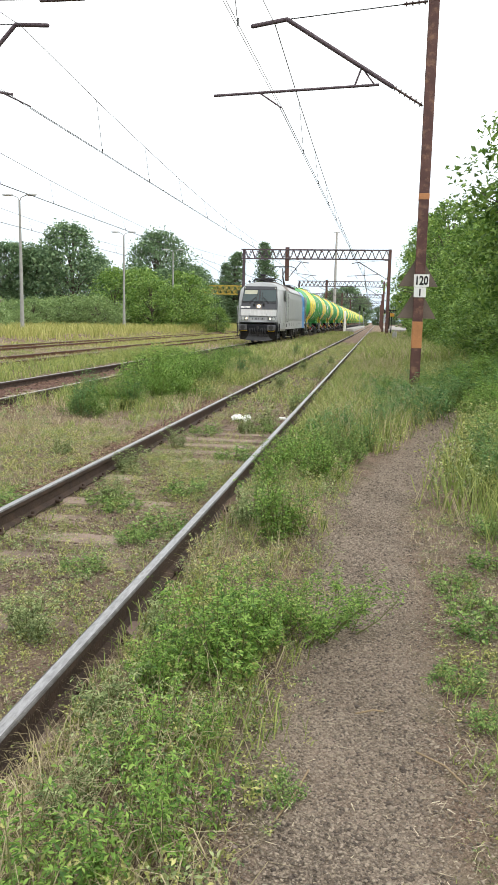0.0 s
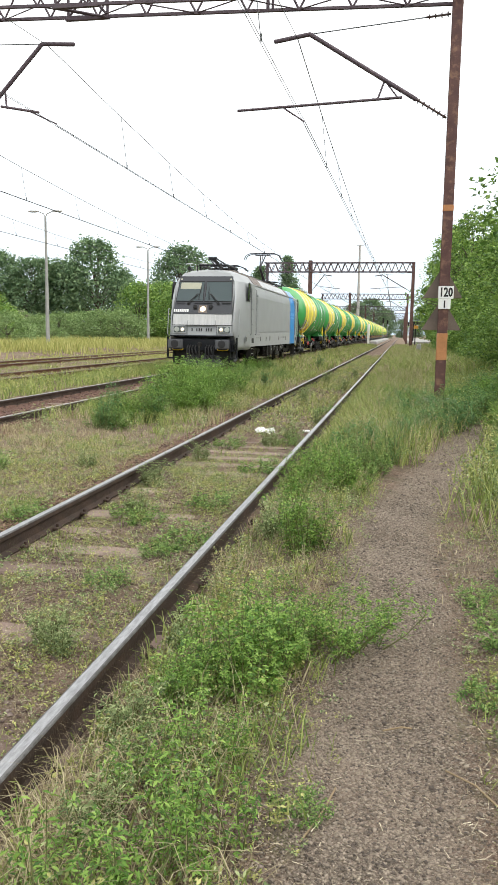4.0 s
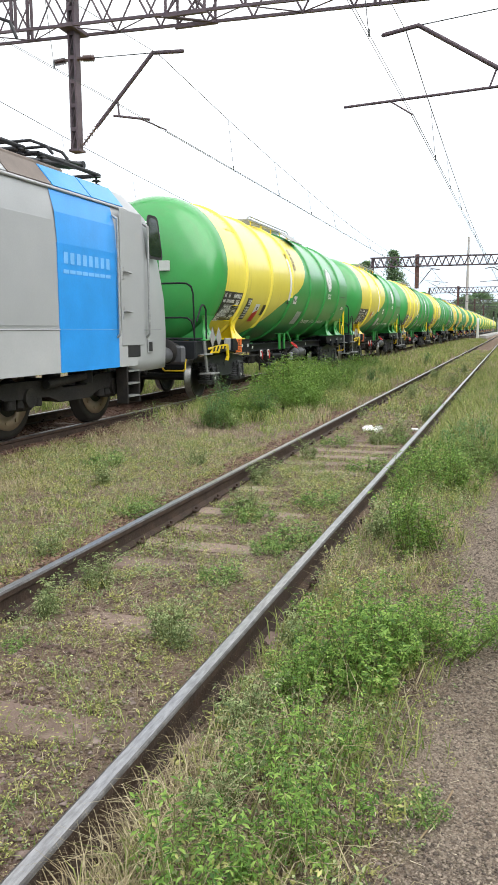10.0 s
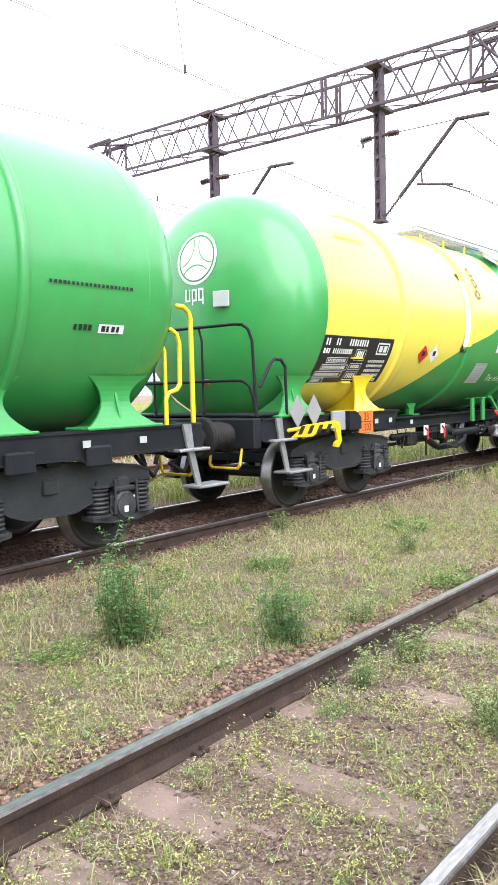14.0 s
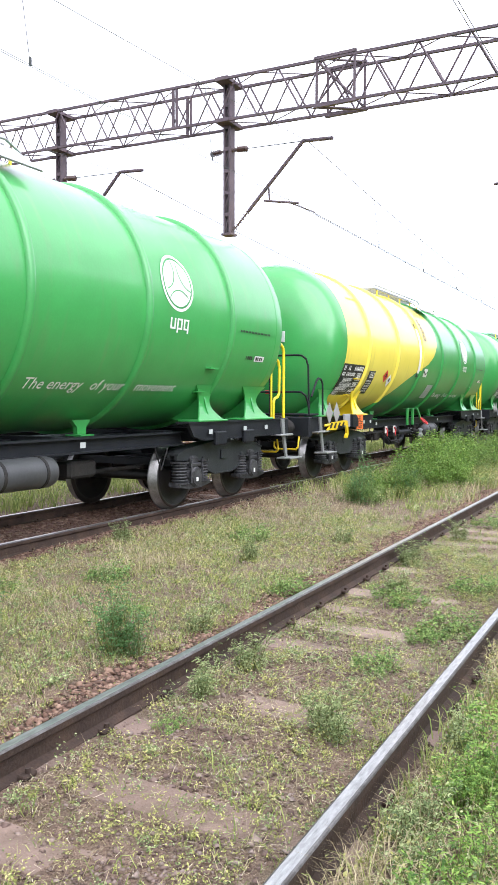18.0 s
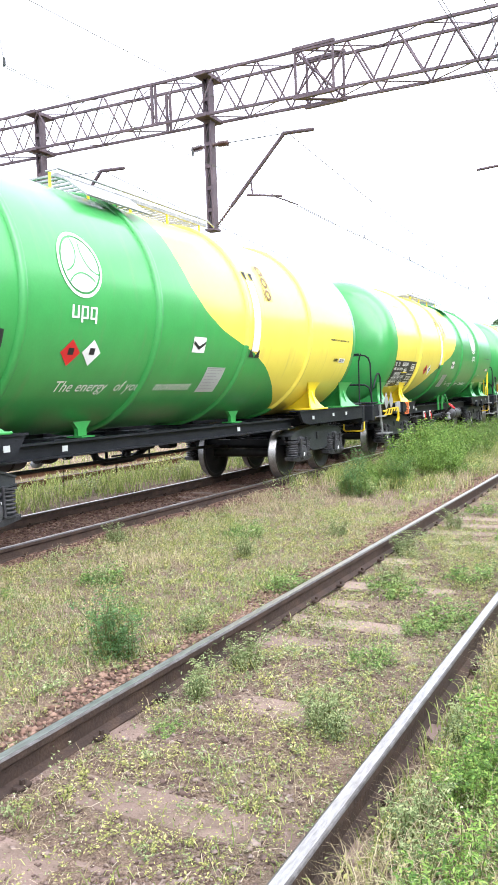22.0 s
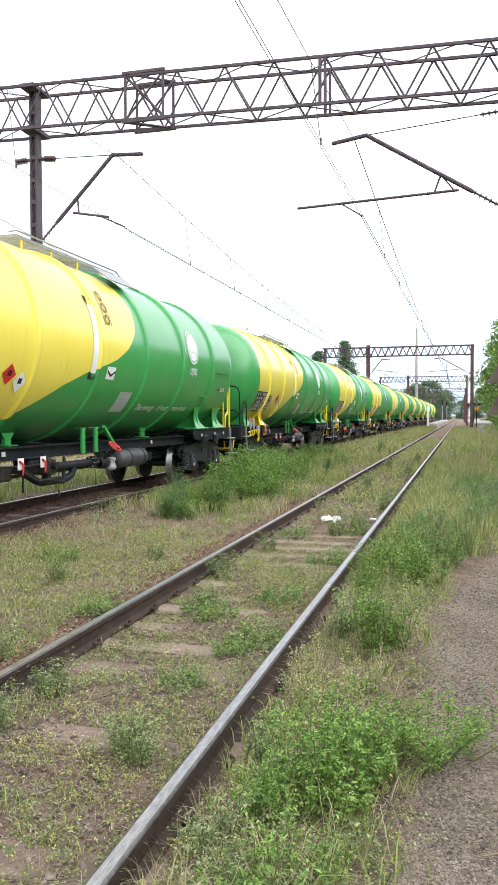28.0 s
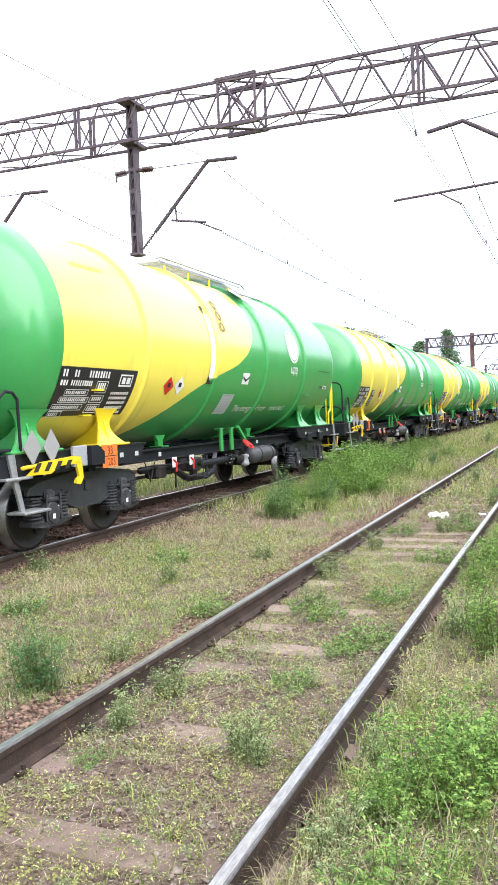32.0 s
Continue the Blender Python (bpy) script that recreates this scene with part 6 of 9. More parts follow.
        bf = part("buffer", bu, M_BUFFER, lo, "greasy grey rectangular buffer")
        gr = Build().lathe([(-9.034, 0.001), (-9.034, 0.12), (-9.03, 0.14)], "y", (s * 0.875, 0, 1.01), 20)
        part("grease_spot", gr, M_RUBBER, bf)
        b2 = Build().box((s * 0.875, 9.33, 0.98), (0.62, 0.14, 0.36), ch=0.05).rod((s * 0.875, 8.4, 0.98), (s * 0.875, 9.3, 0.98), 0.15, 18)
        part("buffer", b2, M_BUFFER, lo)
        sp = Build()
        sp.box((s * 1.31, -8.40, 0.86), (0.05, 0.10, 0.78)).box((s * 1.20, -8.40, 0.49), (0.26, 0.28, 0.04)).box((s * 1.20, -8.38, 0.76), (0.24, 0.26, 0.03)).box((s * 1.20, -8.38, 1.0), (0.24, 0.26, 0.03)).box((s * 1.08, -8.42, 0.78), (0.03, 0.2, 0.6))
        part("shunter_step", sp, M_BLACK, lo)
        part("shunter_handle", Build().pipe([(s * 1.05, -8.7, 0.82), (s * 1.0, -8.74, 0.78), (s * 0.68, -8.74, 0.78), (s * 0.64, -8.7, 0.82)], 0.014, 6), M_HAZ, lo)
    panel("top_lamp_box", [[(-0.17, 2.14), (0.17, 2.14), (0.16, 2.42), (-0.16, 2.42)]], M_GRILLE, 0.016)
    c = front(0, 2.28, 0.02)
    disc = Build().add([c + Vector((0.105 * math.cos(2 * math.pi * i / 24), 0.046 * math.sin(2 * math.pi * i / 24) * 0.9 - 0.004, 0.095 * math.sin(2 * math.pi * i / 24))) for i in range(24)], [tuple(range(24))])
    part("top_lamp", disc, M_LAMP, lo, "lit round top lamp")
    for s in (-1, 1):
        part("camera_pod", Build().box(front(s * 0.29, 2.36, 0.05), (0.13, 0.1, 0.16), ch=0.02), M_RUBBER, lo)
        part("screen_washer", Build().pipe([front(s * 0.05 - 0.28, 2.50, 0.01), front(s * 0.05 - 0.26, 2.50, 0.05), front(s * 0.05 + 0.26, 2.50, 0.05), front(s * 0.05 + 0.28, 2.50, 0.01)], 0.016, 6), M_RUBBER, lo)
    nb = Build()
    for k in range(8):
        u = -1.10 + 0.073 * k
        nb.add([front(u, 2.17, 0.02), front(u + 0.052, 2.17, 0.02), front(u + 0.052, 2.27, 0.02), front(u, 2.27, 0.02)], [(0, 1, 2, 3)])
    part("name_signs", nb, M_MARK, lo, "white name drawn as plain blocks")
    nq = Build()
    for k in range(9):
        if k in (1, 5):
            continue
        u = -0.40 + 0.09 * k
        nq.box((u + 0.03, -8.458, 1.52), (0.045, 0.004, 0.11))
    part("number_bars", nq, M_RUBBER, lo)
    panel("nose_panel", [[(-1.10, 1.70), (1.10, 1.70), (1.11, 2.08), (-1.11, 2.08)]], M_NOSE, 0.010, label="pale pressed nose panel, water stained")
    seam = Build()
    for x in (-0.56, 0.56):
        seam.box((x, -8.455, 1.48), (0.012, 0.006, 0.36))
    seam.box((0, -8.457, 1.69), (2.3, 0.008, 0.014))
    part("panel_seam", seam, M_RUBBER, lo)
    ap = Build().box((0, -8.46, 1.30), (2.4, 0.16, 0.045), ch=0.015).box((0, -8.3, 0.97), (2.4, 0.3, 0.45), ch=0.03)
    part("buffer_beam", ap, M_BLACK, lo)
    pw = Build()
    cols = [-1.25 + 2.5 * i / 16 for i in range(17)]
    rows_ = (0.0, 0.35, 0.7, 1.0)
    skin = []
    for d in (0.0, 0.03):
        for x in cols:
            lowest = 0.19 + 0.22 * (abs(x) / 1.25) ** 4
            for t in rows_:
                skin.append((x, -8.42 + 0.30 * x * x - 0.10 * (1 - t) ** 2 + d, lowest + (0.60 - lowest) * t))
    m_ = len(rows_)
    for d in (0, 17 * m_):
        pw.add(skin[d:d + 17 * m_], [(i * m_ + j, (i + 1) * m_ + j, (i + 1) * m_ + j + 1, i * m_ + j + 1) for i in range(16) for j in range(m_ - 1)], True)
    pw.add([skin[i * m_] for i in range(17)] + [skin[17 * m_ + i * m_] for i in range(17)], [(i, i + 1, 18 + i, 17 + i) for i in range(16)])
    part("nose_frame", Build().box((0, -8.05, 0.62), (2.3, 0.5, 0.75), ch=0.05), M_DARK, lo, "grimy dark frame behind the plough")
    part("snow_plough", pw, M_PLOUGH, lo, "dark scuffed snow plough blade")
    for x, d in ((-0.42, 0.1), (-0.32, 0.16), (0.3, 0.12), (0.4, 0.18), (-0.2, 0.2), (0.2, 0.08), (0.5, 0.05), (-0.5, 0.04)):
        hs = Build().pipe([(x, -8.5, 0.95), (x, -8.7, 0.85), (x + d * 0.3, -8.75, 0.5 + d), (x + d, -8.6, 0.45)], 0.026, 8)
        part("brake_hose", hs, M_RUBBER, lo)
    cp = Build().box((0, -8.75, 0.98), (0.1, 0.35, 0.16), ch=0.03).pipe([(0, -8.85, 1.0), (0.03, -8.95, 0.85), (0.03, -8.95, 0.55), (0.1, -8.93, 0.5), (0.14, -8.95, 0.7)], 0.035, 8)
    part("coupling", cp, M_DARK, lo)
    # side: skirt band, doors, windows, rails, stripe
    for s in (1, -1):
        x = s * 1.474
        part("skirt", Build().box((s * 1.4718, 0, 1.18), (0.004, 13.4, 0.56)), M_PALE, lo, "pale grey lower side band")
        part("blue_stripe", Build().box((x + s * 0.004, 5.25, 1.75), (0.012, 1.65, 1.70)).add([(x + s * 0.008, 4.425, 2.6), (x + s * 0.008, 6.075, 2.6), (s * 1.452, 6.075, 3.0), (s * 1.452, 4.425, 3.0), (s * 1.372, 6.075, 3.31), (s * 1.372, 4.425, 3.31)], [(0, 1, 2, 3), (3, 2, 4, 5)]), M_BLUE, lo, "bright blue vertical stripe")
        lt = Build()
        for k in range(8):
            lt.box((x + s * 0.012, 4.62 + 0.165 * k, 2.42), (0.004, 0.10, 0.15))
            lt.box((x + s * 0.012, 4.62 + 0.165 * k, 2.24), (0.004, 0.14, 0.05))
        part("name_signs", lt, plain("pale_blue_sign", (0.16, 0.42, 0.78), 0.4), lo)
        for yd in (-6.2, 6.55):
            d = Build().box((x + s * 0.006, yd, 2.25), (0.014, 0.74, 2.05), ch=0.004)
            dr = part("cab_door", d, M_SILVER, lo, "silver cab side door")
            for z in (2.35, 1.75):
                gh = Build().box((x + s * 0.014, yd - 0.30, z - 0.03), (0.012, 0.05, 0.2), ch=0.004).pipe([(x + s * 0.01, yd - 0.30, z), (x + s * 0.05, yd - 0.29, z), (x + s * 0.05, yd - 0.10, z - 0.015)], 0.016, 6)
                part("door_handle", gh, M_STEPGREY, dr, "chrome door handle")
            for dy in (-0.52, 0.52):
                rl = Build().pipe([(x, yd + dy, 1.35), (x + s * 0.05, yd + dy, 1.4), (x + s * 0.05, yd + dy, 3.1), (x - s * 0.03, yd + dy, 3.15)], 0.02, 8)
                part("door_rail", rl, M_STEPGREY, lo, "steel door handrail")
            wy = yd - 0.85 if yd < 0 else yd + 0.85
            e = 1 if yd < 0 else -1

            def rounded(g, depth, px):
                cs = [Vector((wy - e * (0.33 - g), 2.62 + g)), Vector((wy + e * (0.26 - g), 2.62 + g)), Vector((wy + e * (0.26 - g), 3.32 - g)), Vector((wy - e * (0.14 - g), 3.32 - g))]
                ring = []
                for i in range(4):
                    c, u, v = cs[i], (cs[i - 1] - cs[i]).normalized(), (cs[(i + 1) % 4] - cs[i]).normalized()
                    for q in (0.0, 0.25, 0.5, 0.75, 1.0):
                        ring.append(c + u * 0.11 * (1 - q) ** 2 + v * 0.11 * q ** 2)
                return Build().poly([(px, p.x, p.y) for p in ring], depth, (s, 0, 0))

            wo = part("side_window", rounded(0.0, 0.012, x), M_RUBBER, lo, "dark cab side window")
            part("pane", rounded(0.045, 0.006, x + s * 0.010), M_SIDEGLASS, wo)
            stp = Build()
            for z in (0.42, 0.62, 0.82):
                stp.box((x - s * 0.09, yd + 0.05, z), (0.16, 0.38, 0.025))
            cs_ = part("cab_steps", Build().box((x - s * 0.12, yd - 0.16, 0.62), (0.2, 0.03, 0.62), ch=0.01).box((x - s * 0.12, yd + 0.26, 0.62), (0.2, 0.03, 0.62), ch=0.01).box((x - s * 0.22, yd + 0.05, 0.62), (0.02, 0.4, 0.6)), M_DARK, lo, "dark steel cab steps")
            tagged(part("tread", stp, M_STEPGREY, cs_), kind="stuff")
            # no opening: a black plate on the side paints the shade of the step hole
            part("step_hole", Build().box((x + s * 0.004, yd + 0.04, 1.14), (0.012, 0.42, 0.20), ch=0.02), M_RUBBER, lo)
        for y in (-7.5, -4.4, -3.0, -2.0, 0.6, 2.9, 7.2):
            js = part("jack_socket", Build().box((x + s * 0.002, y, 1.2), (0.012, 0.20, 0.22), ch=0.004), M_SILVER, lo, "framed socket in the skirt, a dark plate for its shaded inside")
            # dark plate on the frame, painted shade in place of a real hollow
            part("recess", Build().box((x + s * 0.006, y - 0.015, 1.19), (0.008, 0.14, 0.16), ch=0.003), M_RUBBER if y != 0.6 else M_GRILLE, js)
        wr = Build()
        for k in range(14):
            if k in (2, 5, 9):
                continue
            wr.box((x + s * 0.0015, 1.3 + 0.09 * k, 1.26), (0.003, 0.06, 0.09))
        for k in range(5):
            wr.box((x + s * 0.0015, -5.3 + 0.17 * k, 1.36), (0.003, 0.12, 0.05)), wr.box((x + s * 0.0015, -5.3 + 0.17 * k, 1.24), (0.003, 0.12, 0.05))
        part("side_marks", wr, M_GREY, lo)
        pnl = Build()
        pnl.box((x + s * 0.002, -0.42, 2.2), (0.008, 9.55, 1.36), ch=0.003)
        part("side_panel", pnl, M_SILVER, lo)
        part("gutter", Build().rod((s * 1.385, -6.4, 3.31), (s * 1.385, 6.6, 3.31), 0.022, 6), M_PALE, lo)
        part("gutter", Build().rod((s * 1.475, -7.0, 1.47), (s * 1.475, 7.6, 1.47), 0.010, 6), M_GREY, lo)
        for i in range(12):
            a, c = -5.4 + 1.0 * i, -5.4 + 1.0 * i + 0.96
            rp = Build().poly([(s * 1.345, a, 3.35), (s * 1.345, c, 3.35), (s * 1.10, c, 3.64), (s * 1.10, a, 3.64)], 0.012, (s * 0.75, 0, 0.66))
            part("roof_panel", rp, M_GRILLE if i in (0, 1, 9) else (M_BLUE if i in (10, 11) else M_PALE), lo)
    part("mirror_camera", Build().rod((1.47, -5.5, 2.9), (1.56, -5.5, 2.9), 0.05, 10), M_STEPGREY, lo)
    # underframe and bogies
    uf = Build()
    uf.box((0, 0, 0.76), (2.3, 3.6, 0.46), ch=0.04).box((1.15, -1.5, 0.64), (0.42, 0.9, 0.5), ch=0.03).box((1.16, 0.2, 0.68), (0.32, 0.7, 0.44), ch=0.03).box((1.16, 1.4, 0.64), (0.36, 0.8, 0.48), ch=0.03)
    uf.rod((1.25, -2.3, 0.7), (1.25, 2.2, 0.7), 0.05, 8).rod((1.3, -2.6, 0.5), (1.3, -2.6, 0.9), 0.04, 8)
    part("underframe_box", uf, M_DARK, lo)
    for y0_, l_, z0_, h_, m_ in ((-1.35, 0.62, 0.62, 0.52, M_DARK), (-0.55, 0.5, 0.72, 0.34, M_DARK), (0.35, 0.85, 0.56, 0.44, M_DARK), (1.35, 0.42, 0.68, 0.4, M_DARK), (1.95, 0.34, 0.74, 0.3, M_BUFFER)):
        bx = part("equipment_box", Build().box((1.30, y0_, z0_ + 0.07), (0.26, l_, h_ * 0.85), ch=0.02), m_, lo)
        part("lid", Build().box((1.435, y0_, z0_ + 0.08), (0.012, l_ - 0.08, h_ * 0.85 - 0.1), ch=0.004), m_, bx)
        part("label_plate", Build().box((1.444, y0_ + 0.05, z0_ + 0.1), (0.004, 0.035, 0.05)), M_MARK, bx)
    for y0_ in (-2.75, -2.2, 2.5):
        part("air_pipe", Build().pipe([(1.2, y0_, 0.98), (1.3, y0_ + 0.05, 0.8), (1.3, y0_ + 0.25, 0.55), (1.22, y0_ + 0.5, 0.5)], 0.028, 8), M_RUBBER, lo)
    for yc in (-4.63, 5.29):
        bg = Build()
        for s in (-1, 1):
            bg.poly([(s * 1.02, yc + y, z) for y, z in ((-1.9, 0.66), (-1.75, 0.80), (-0.6, 0.80), (-0.3, 0.66), (0.3, 0.66), (0.6, 0.80), (1.75, 0.80), (1.9, 0.66), (1.7, 0.58), (0.7, 0.56), (0.4, 0.46), (-0.4, 0.46), (-0.7, 0.56), (-1.7, 0.58))], 0.14, (s, 0, 0))
            for dy in (-0.45, 0.45):
                bg.rod((s * 1.05, yc + dy, 0.68), (s * 1.05, yc + dy, 0.95), 0.13, 14)
            bg.rod((s * 1.25, yc - 0.9, 0.74), (s * 1.25, yc + 0.1, 0.80), 0.06, 10)
        bg.box((0, yc, 0.6), (2.0, 0.6, 0.3), ch=0.03)
        bo = part("bogie", bg, M_DARK, lo, "dark grimy locomotive bogie")
        for dy in (-1.17, 1.17):
            w = Build().rod((-0.95, 0, 0), (0.95, 0, 0), 0.1, 12)
            for s in (-1, 1):
                w.lathe([(s * (GAUGE - a), r) for a, r in ((-0.07, 0.1), (-0.07, 0.5), (-0.065, 0.565), (0.05, 0.58), (0.055, 0.61), (0.075, 0.61), (0.075, 0.1))], "x", n=40)
            part("wheelset", w, M_WHEEL, bo, "", pose(0, yc + dy, 0.58))
            for s in (-1, 1):
                dd = Build().lathe([(s * (GAUGE + 0.075), 0.26), (s * (GAUGE + 0.085), 0.26), (s * (GAUGE + 0.085), 0.45), (s * (GAUGE + 0.075), 0.45)], "x", n=32)
                for k in range(10):
                    t = 2 * math.pi * k / 10
                    dd.rod((s * (GAUGE + 0.08), 0.35 * math.cos(t), 0.35 * math.sin(t)), (s * (GAUGE + 0.10), 0.35 * math.cos(t), 0.35 * math.sin(t)), 0.03, 6)
                part("brake_disc", dd, M_DISC, bo, "brass-coloured brake disc with bolts", pose(0, yc + dy, 0.58))
            for s in (-1, 1):
                ab = Build().box((s * 1.0, yc + dy, 0.58), (0.3, 0.34, 0.34), ch=0.05).rod((s * 1.1, yc + dy, 0.58), (s * 1.2, yc + dy, 0.58), 0.13, 14)
                for d2 in (-0.3, 0.3):
                    ab.rod((s * 1.06, yc + dy + d2, 0.45), (s * 1.06, yc + dy + d2, 0.72), 0.085, 12)
                part("axle_box", ab, M_DARK, bo)
    # roof gear
    rf = Build().box((0, 0, 3.82), (1.3, 12.0, 0.08), ch=0.02)
    part("roof_deck", rf, M_GRILLE, lo)
    ri = Build()
    for y in (-2.4, -1.2, 1.0, 2.6):
        insulator(ri, (0.2, y, 3.85), (0.2, y, 4.02), 0.06, 4)
    ri.pipe([(0.2, -2.4, 4.02), (0.2, 2.6, 4.02)], 0.02, 6).box((-0.2, -2.9, 4.0), (0.6, 0.9, 0.25), ch=0.03)
    part("roof_busbar", ri, M_PAN, lo)
    part("horn", Build().rod((-0.75, -7.2, 3.78), (-0.75, -7.5, 3.80), 0.045, 10, r2=0.07), M_RUBBER, lo)
    part("antenna", Build().rod((-0.5, -7.2, 3.7), (-0.5, -7.2, 3.95), 0.02, 6), M_RUBBER, lo)
    part("antenna", Build().rod((0.35, -6.9, 3.7), (0.35, -6.9, 4.05), 0.035, 8), M_RUBBER, lo)


    def panto(y, up, s):
        base = Build()
        for x in (-0.55, 0.55):
            base.rod((x, y - 0.9, 4.0), (x, y + 0.9, 4.0), 0.035, 8)
            for dy in (-0.8, 0.8):
                insulator(base, (x, y + dy, 3.8), (x, y + dy, 4.0), 0.08, 3)
        base.rod((-0.55, y - 0.9, 4.0), (0.55, y - 0.9, 4.0), 0.035, 8).rod((-0.55, y + 0.9, 4.0), (0.55, y + 0.9, 4.0), 0.035, 8)
        if up:
            base.pipe([(-0.6, y - 0.95, 4.0), (-0.5, y - 1.15, 4.04), (0.5, y - 1.15, 4.04), (0.6, y - 0.95, 4.0)], 0.022, 8)
        p = part("pantograph", base, M_PAN, lo, "raised pantograph" if up else "folded pantograph")
        a = Build()
        if up:
            k, h = Vector((0, y - s * 0.75, 4.72)), Vector((0, y + s * 0.05, 5.42))
            a.rod((0, y + s * 0.5, 4.05), k, 0.06, 10).rod((0.12, y + s * 0.2, 4.05), k + Vector((0.05, 0, -0.1)), 0.025, 6)
            a.rod(k, h + Vector((0.14, 0, 0)), 0.03, 8).rod(k, h + Vector((-0.14, 0, 0)), 0.03, 8).rod(k + Vector((0.0, 0, -0.12)), h, 0.02, 6)
        else:
            k, h = Vector((0, y - s * 1.1, 4.24)), Vector((0, y + s * 0.95, 4.04))
            a.rod((0, y + s * 0.5, 4.0), k, 0.07, 10).rod(k + Vector((0.12, 0, 0)), h + Vector((0.3, 0, 0)), 0.03, 8).rod(k - Vector((0.12, 0, 0)), h + Vector((-0.3, 0, 0)), 0.03, 8).rod(k - Vector((0.16, 0, 0)), k + Vector((0.16, 0, 0)), 0.06, 10)
        part("arm", a, M_PAN, p)
        hd = Build()
        for dy in (-0.2, 0.2):
            fall = 0.22 if up else 0.12
            hd.pipe([(-0.95, h.y + dy, h.z - fall), (-0.86, h.y + dy, h.z - 0.02), (-0.6, h.y + dy, h.z + 0.08), (0.6, h.y + dy, h.z + 0.08), (0.86, h.y + dy, h.z - 0.02), (0.95, h.y + dy, h.z - fall)], 0.022, 6)
        hd.rod((-0.35, h.y - 0.2, h.z), (-0.35, h.y + 0.2, h.z), 0.03, 6).rod((0.35, h.y - 0.2, h.z), (0.35, h.y + 0.2, h.z), 0.03, 6).rod((-0.35, h.y, h.z), (0.35, h.y, h.z), 0.025, 6)
        part("collector_head", hd, M_PAN, p)

    panto(-5.75, False, 1), panto(4.25, True, 1), panto(6.4, False, -1)
    return lo


# ---- plants ----
RNG = np.random.default_rng(7)
M_GRASS = material("green_grass", [(0.09, 0.145, 0.03), (0.26, 0.325, 0.08), (0.52, 0.54, 0.20)], scale=0.7, rough=0.7, bump=0, island=0.5, translucent=0.32, spread=0.3)
M_DRYGRASS = material("dry_straw_grass", [(0.25, 0.20, 0.105), (0.43, 0.36, 0.215), (0.64, 0.56, 0.37)], scale=0.8, rough=0.8, bump=0, island=0.5, translucent=0.25, spread=0.3)
M_MEADOW = material("yellowish_meadow_grass", [(0.22, 0.25, 0.055), (0.37, 0.38, 0.115), (0.53, 0.49, 0.20)], scale=0.25, rough=0.8, bump=0, island=0.5, translucent=0.3, spread=0.3)
M_WEED = material("fresh_weed_leaf", [(0.05, 0.125, 0.02), (0.165, 0.315, 0.045), (0.37, 0.53, 0.12)], scale=3, rough=0.6, bump=0, island=0.65, translucent=0.32, spread=0.32)
M_DULLWEED = material("grey_green_weed_leaf", [(0.085, 0.135, 0.05), (0.25, 0.325, 0.125), (0.52, 0.58, 0.29)], scale=3, rough=0.7, bump=0, island=0.6, translucent=0.3, spread=0.32)
M_YELLOWWEED = material("yellowing_weed_leaf", [(0.12, 0.135, 0.045), (0.35, 0.37, 0.105), (0.64, 0.61, 0.25)], scale=3, rough=0.7, bump=0, island=0.6, translucent=0.3, spread=0.32)
M_MIDWEED = material("mid_green_weed_leaf", [(0.055, 0.125, 0.028), (0.165, 0.29, 0.06), (0.36, 0.49, 0.15)], scale=3, rough=0.65, bump=0, island=0.65, translucent=0.3, spread=0.32)
M_DARKWEED = material("dark_nettle_leaf", [(0.055, 0.135, 0.04), (0.115, 0.245, 0.075), (0.23, 0.39, 0.14)], scale=3, rough=0.6, bump=0, island=0.6, translucent=0.35, spread=0.32)
M_LITTER = material("weathered_straw", [(0.14, 0.11, 0.07), (0.36, 0.30, 0.20), (0.64, 0.56, 0.41)], scale=3, rough=0.85, bump=0, island=0.6, spread=0.32)
M_STEM = material("weed_stem", [(0.09, 0.12, 0.03), (0.17, 0.17, 0.06)], scale=8, rough=0.8, bump=0)
# leaf green lightened and blued, so the haze of distance sits in the colour
M_HAZYLEAF = material("hazy_tree_leaf", [(0.065, 0.125, 0.06), (0.145, 0.235, 0.115), (0.25, 0.35, 0.17)], scale=0.6, rough=0.6, bump=0, island=0.55, translucent=0.3, spread=0.33)
M_LEAF2 = material("light_shrub_leaf", [(0.05, 0.12, 0.025), (0.155, 0.275, 0.05), (0.36, 0.50, 0.12)], scale=0.8, rough=0.55, bump=0, island=0.6, translucent=0.3, spread=0.33)
M_LEAF3 = material("grey_willow_leaf", [(0.11, 0.19, 0.06), (0.21, 0.31, 0.11), (0.34, 0.44, 0.18)], scale=0.6, rough=0.6, bump=0, island=0.5, translucent=0.3, spread=0.33)
M_BARK = material("grey_brown_bark", [(0.045, 0.035, 0.026), (0.09, 0.072, 0.055), (0.14, 0.115, 0.09)], scale=6, rough=0.95, bump=0.6)


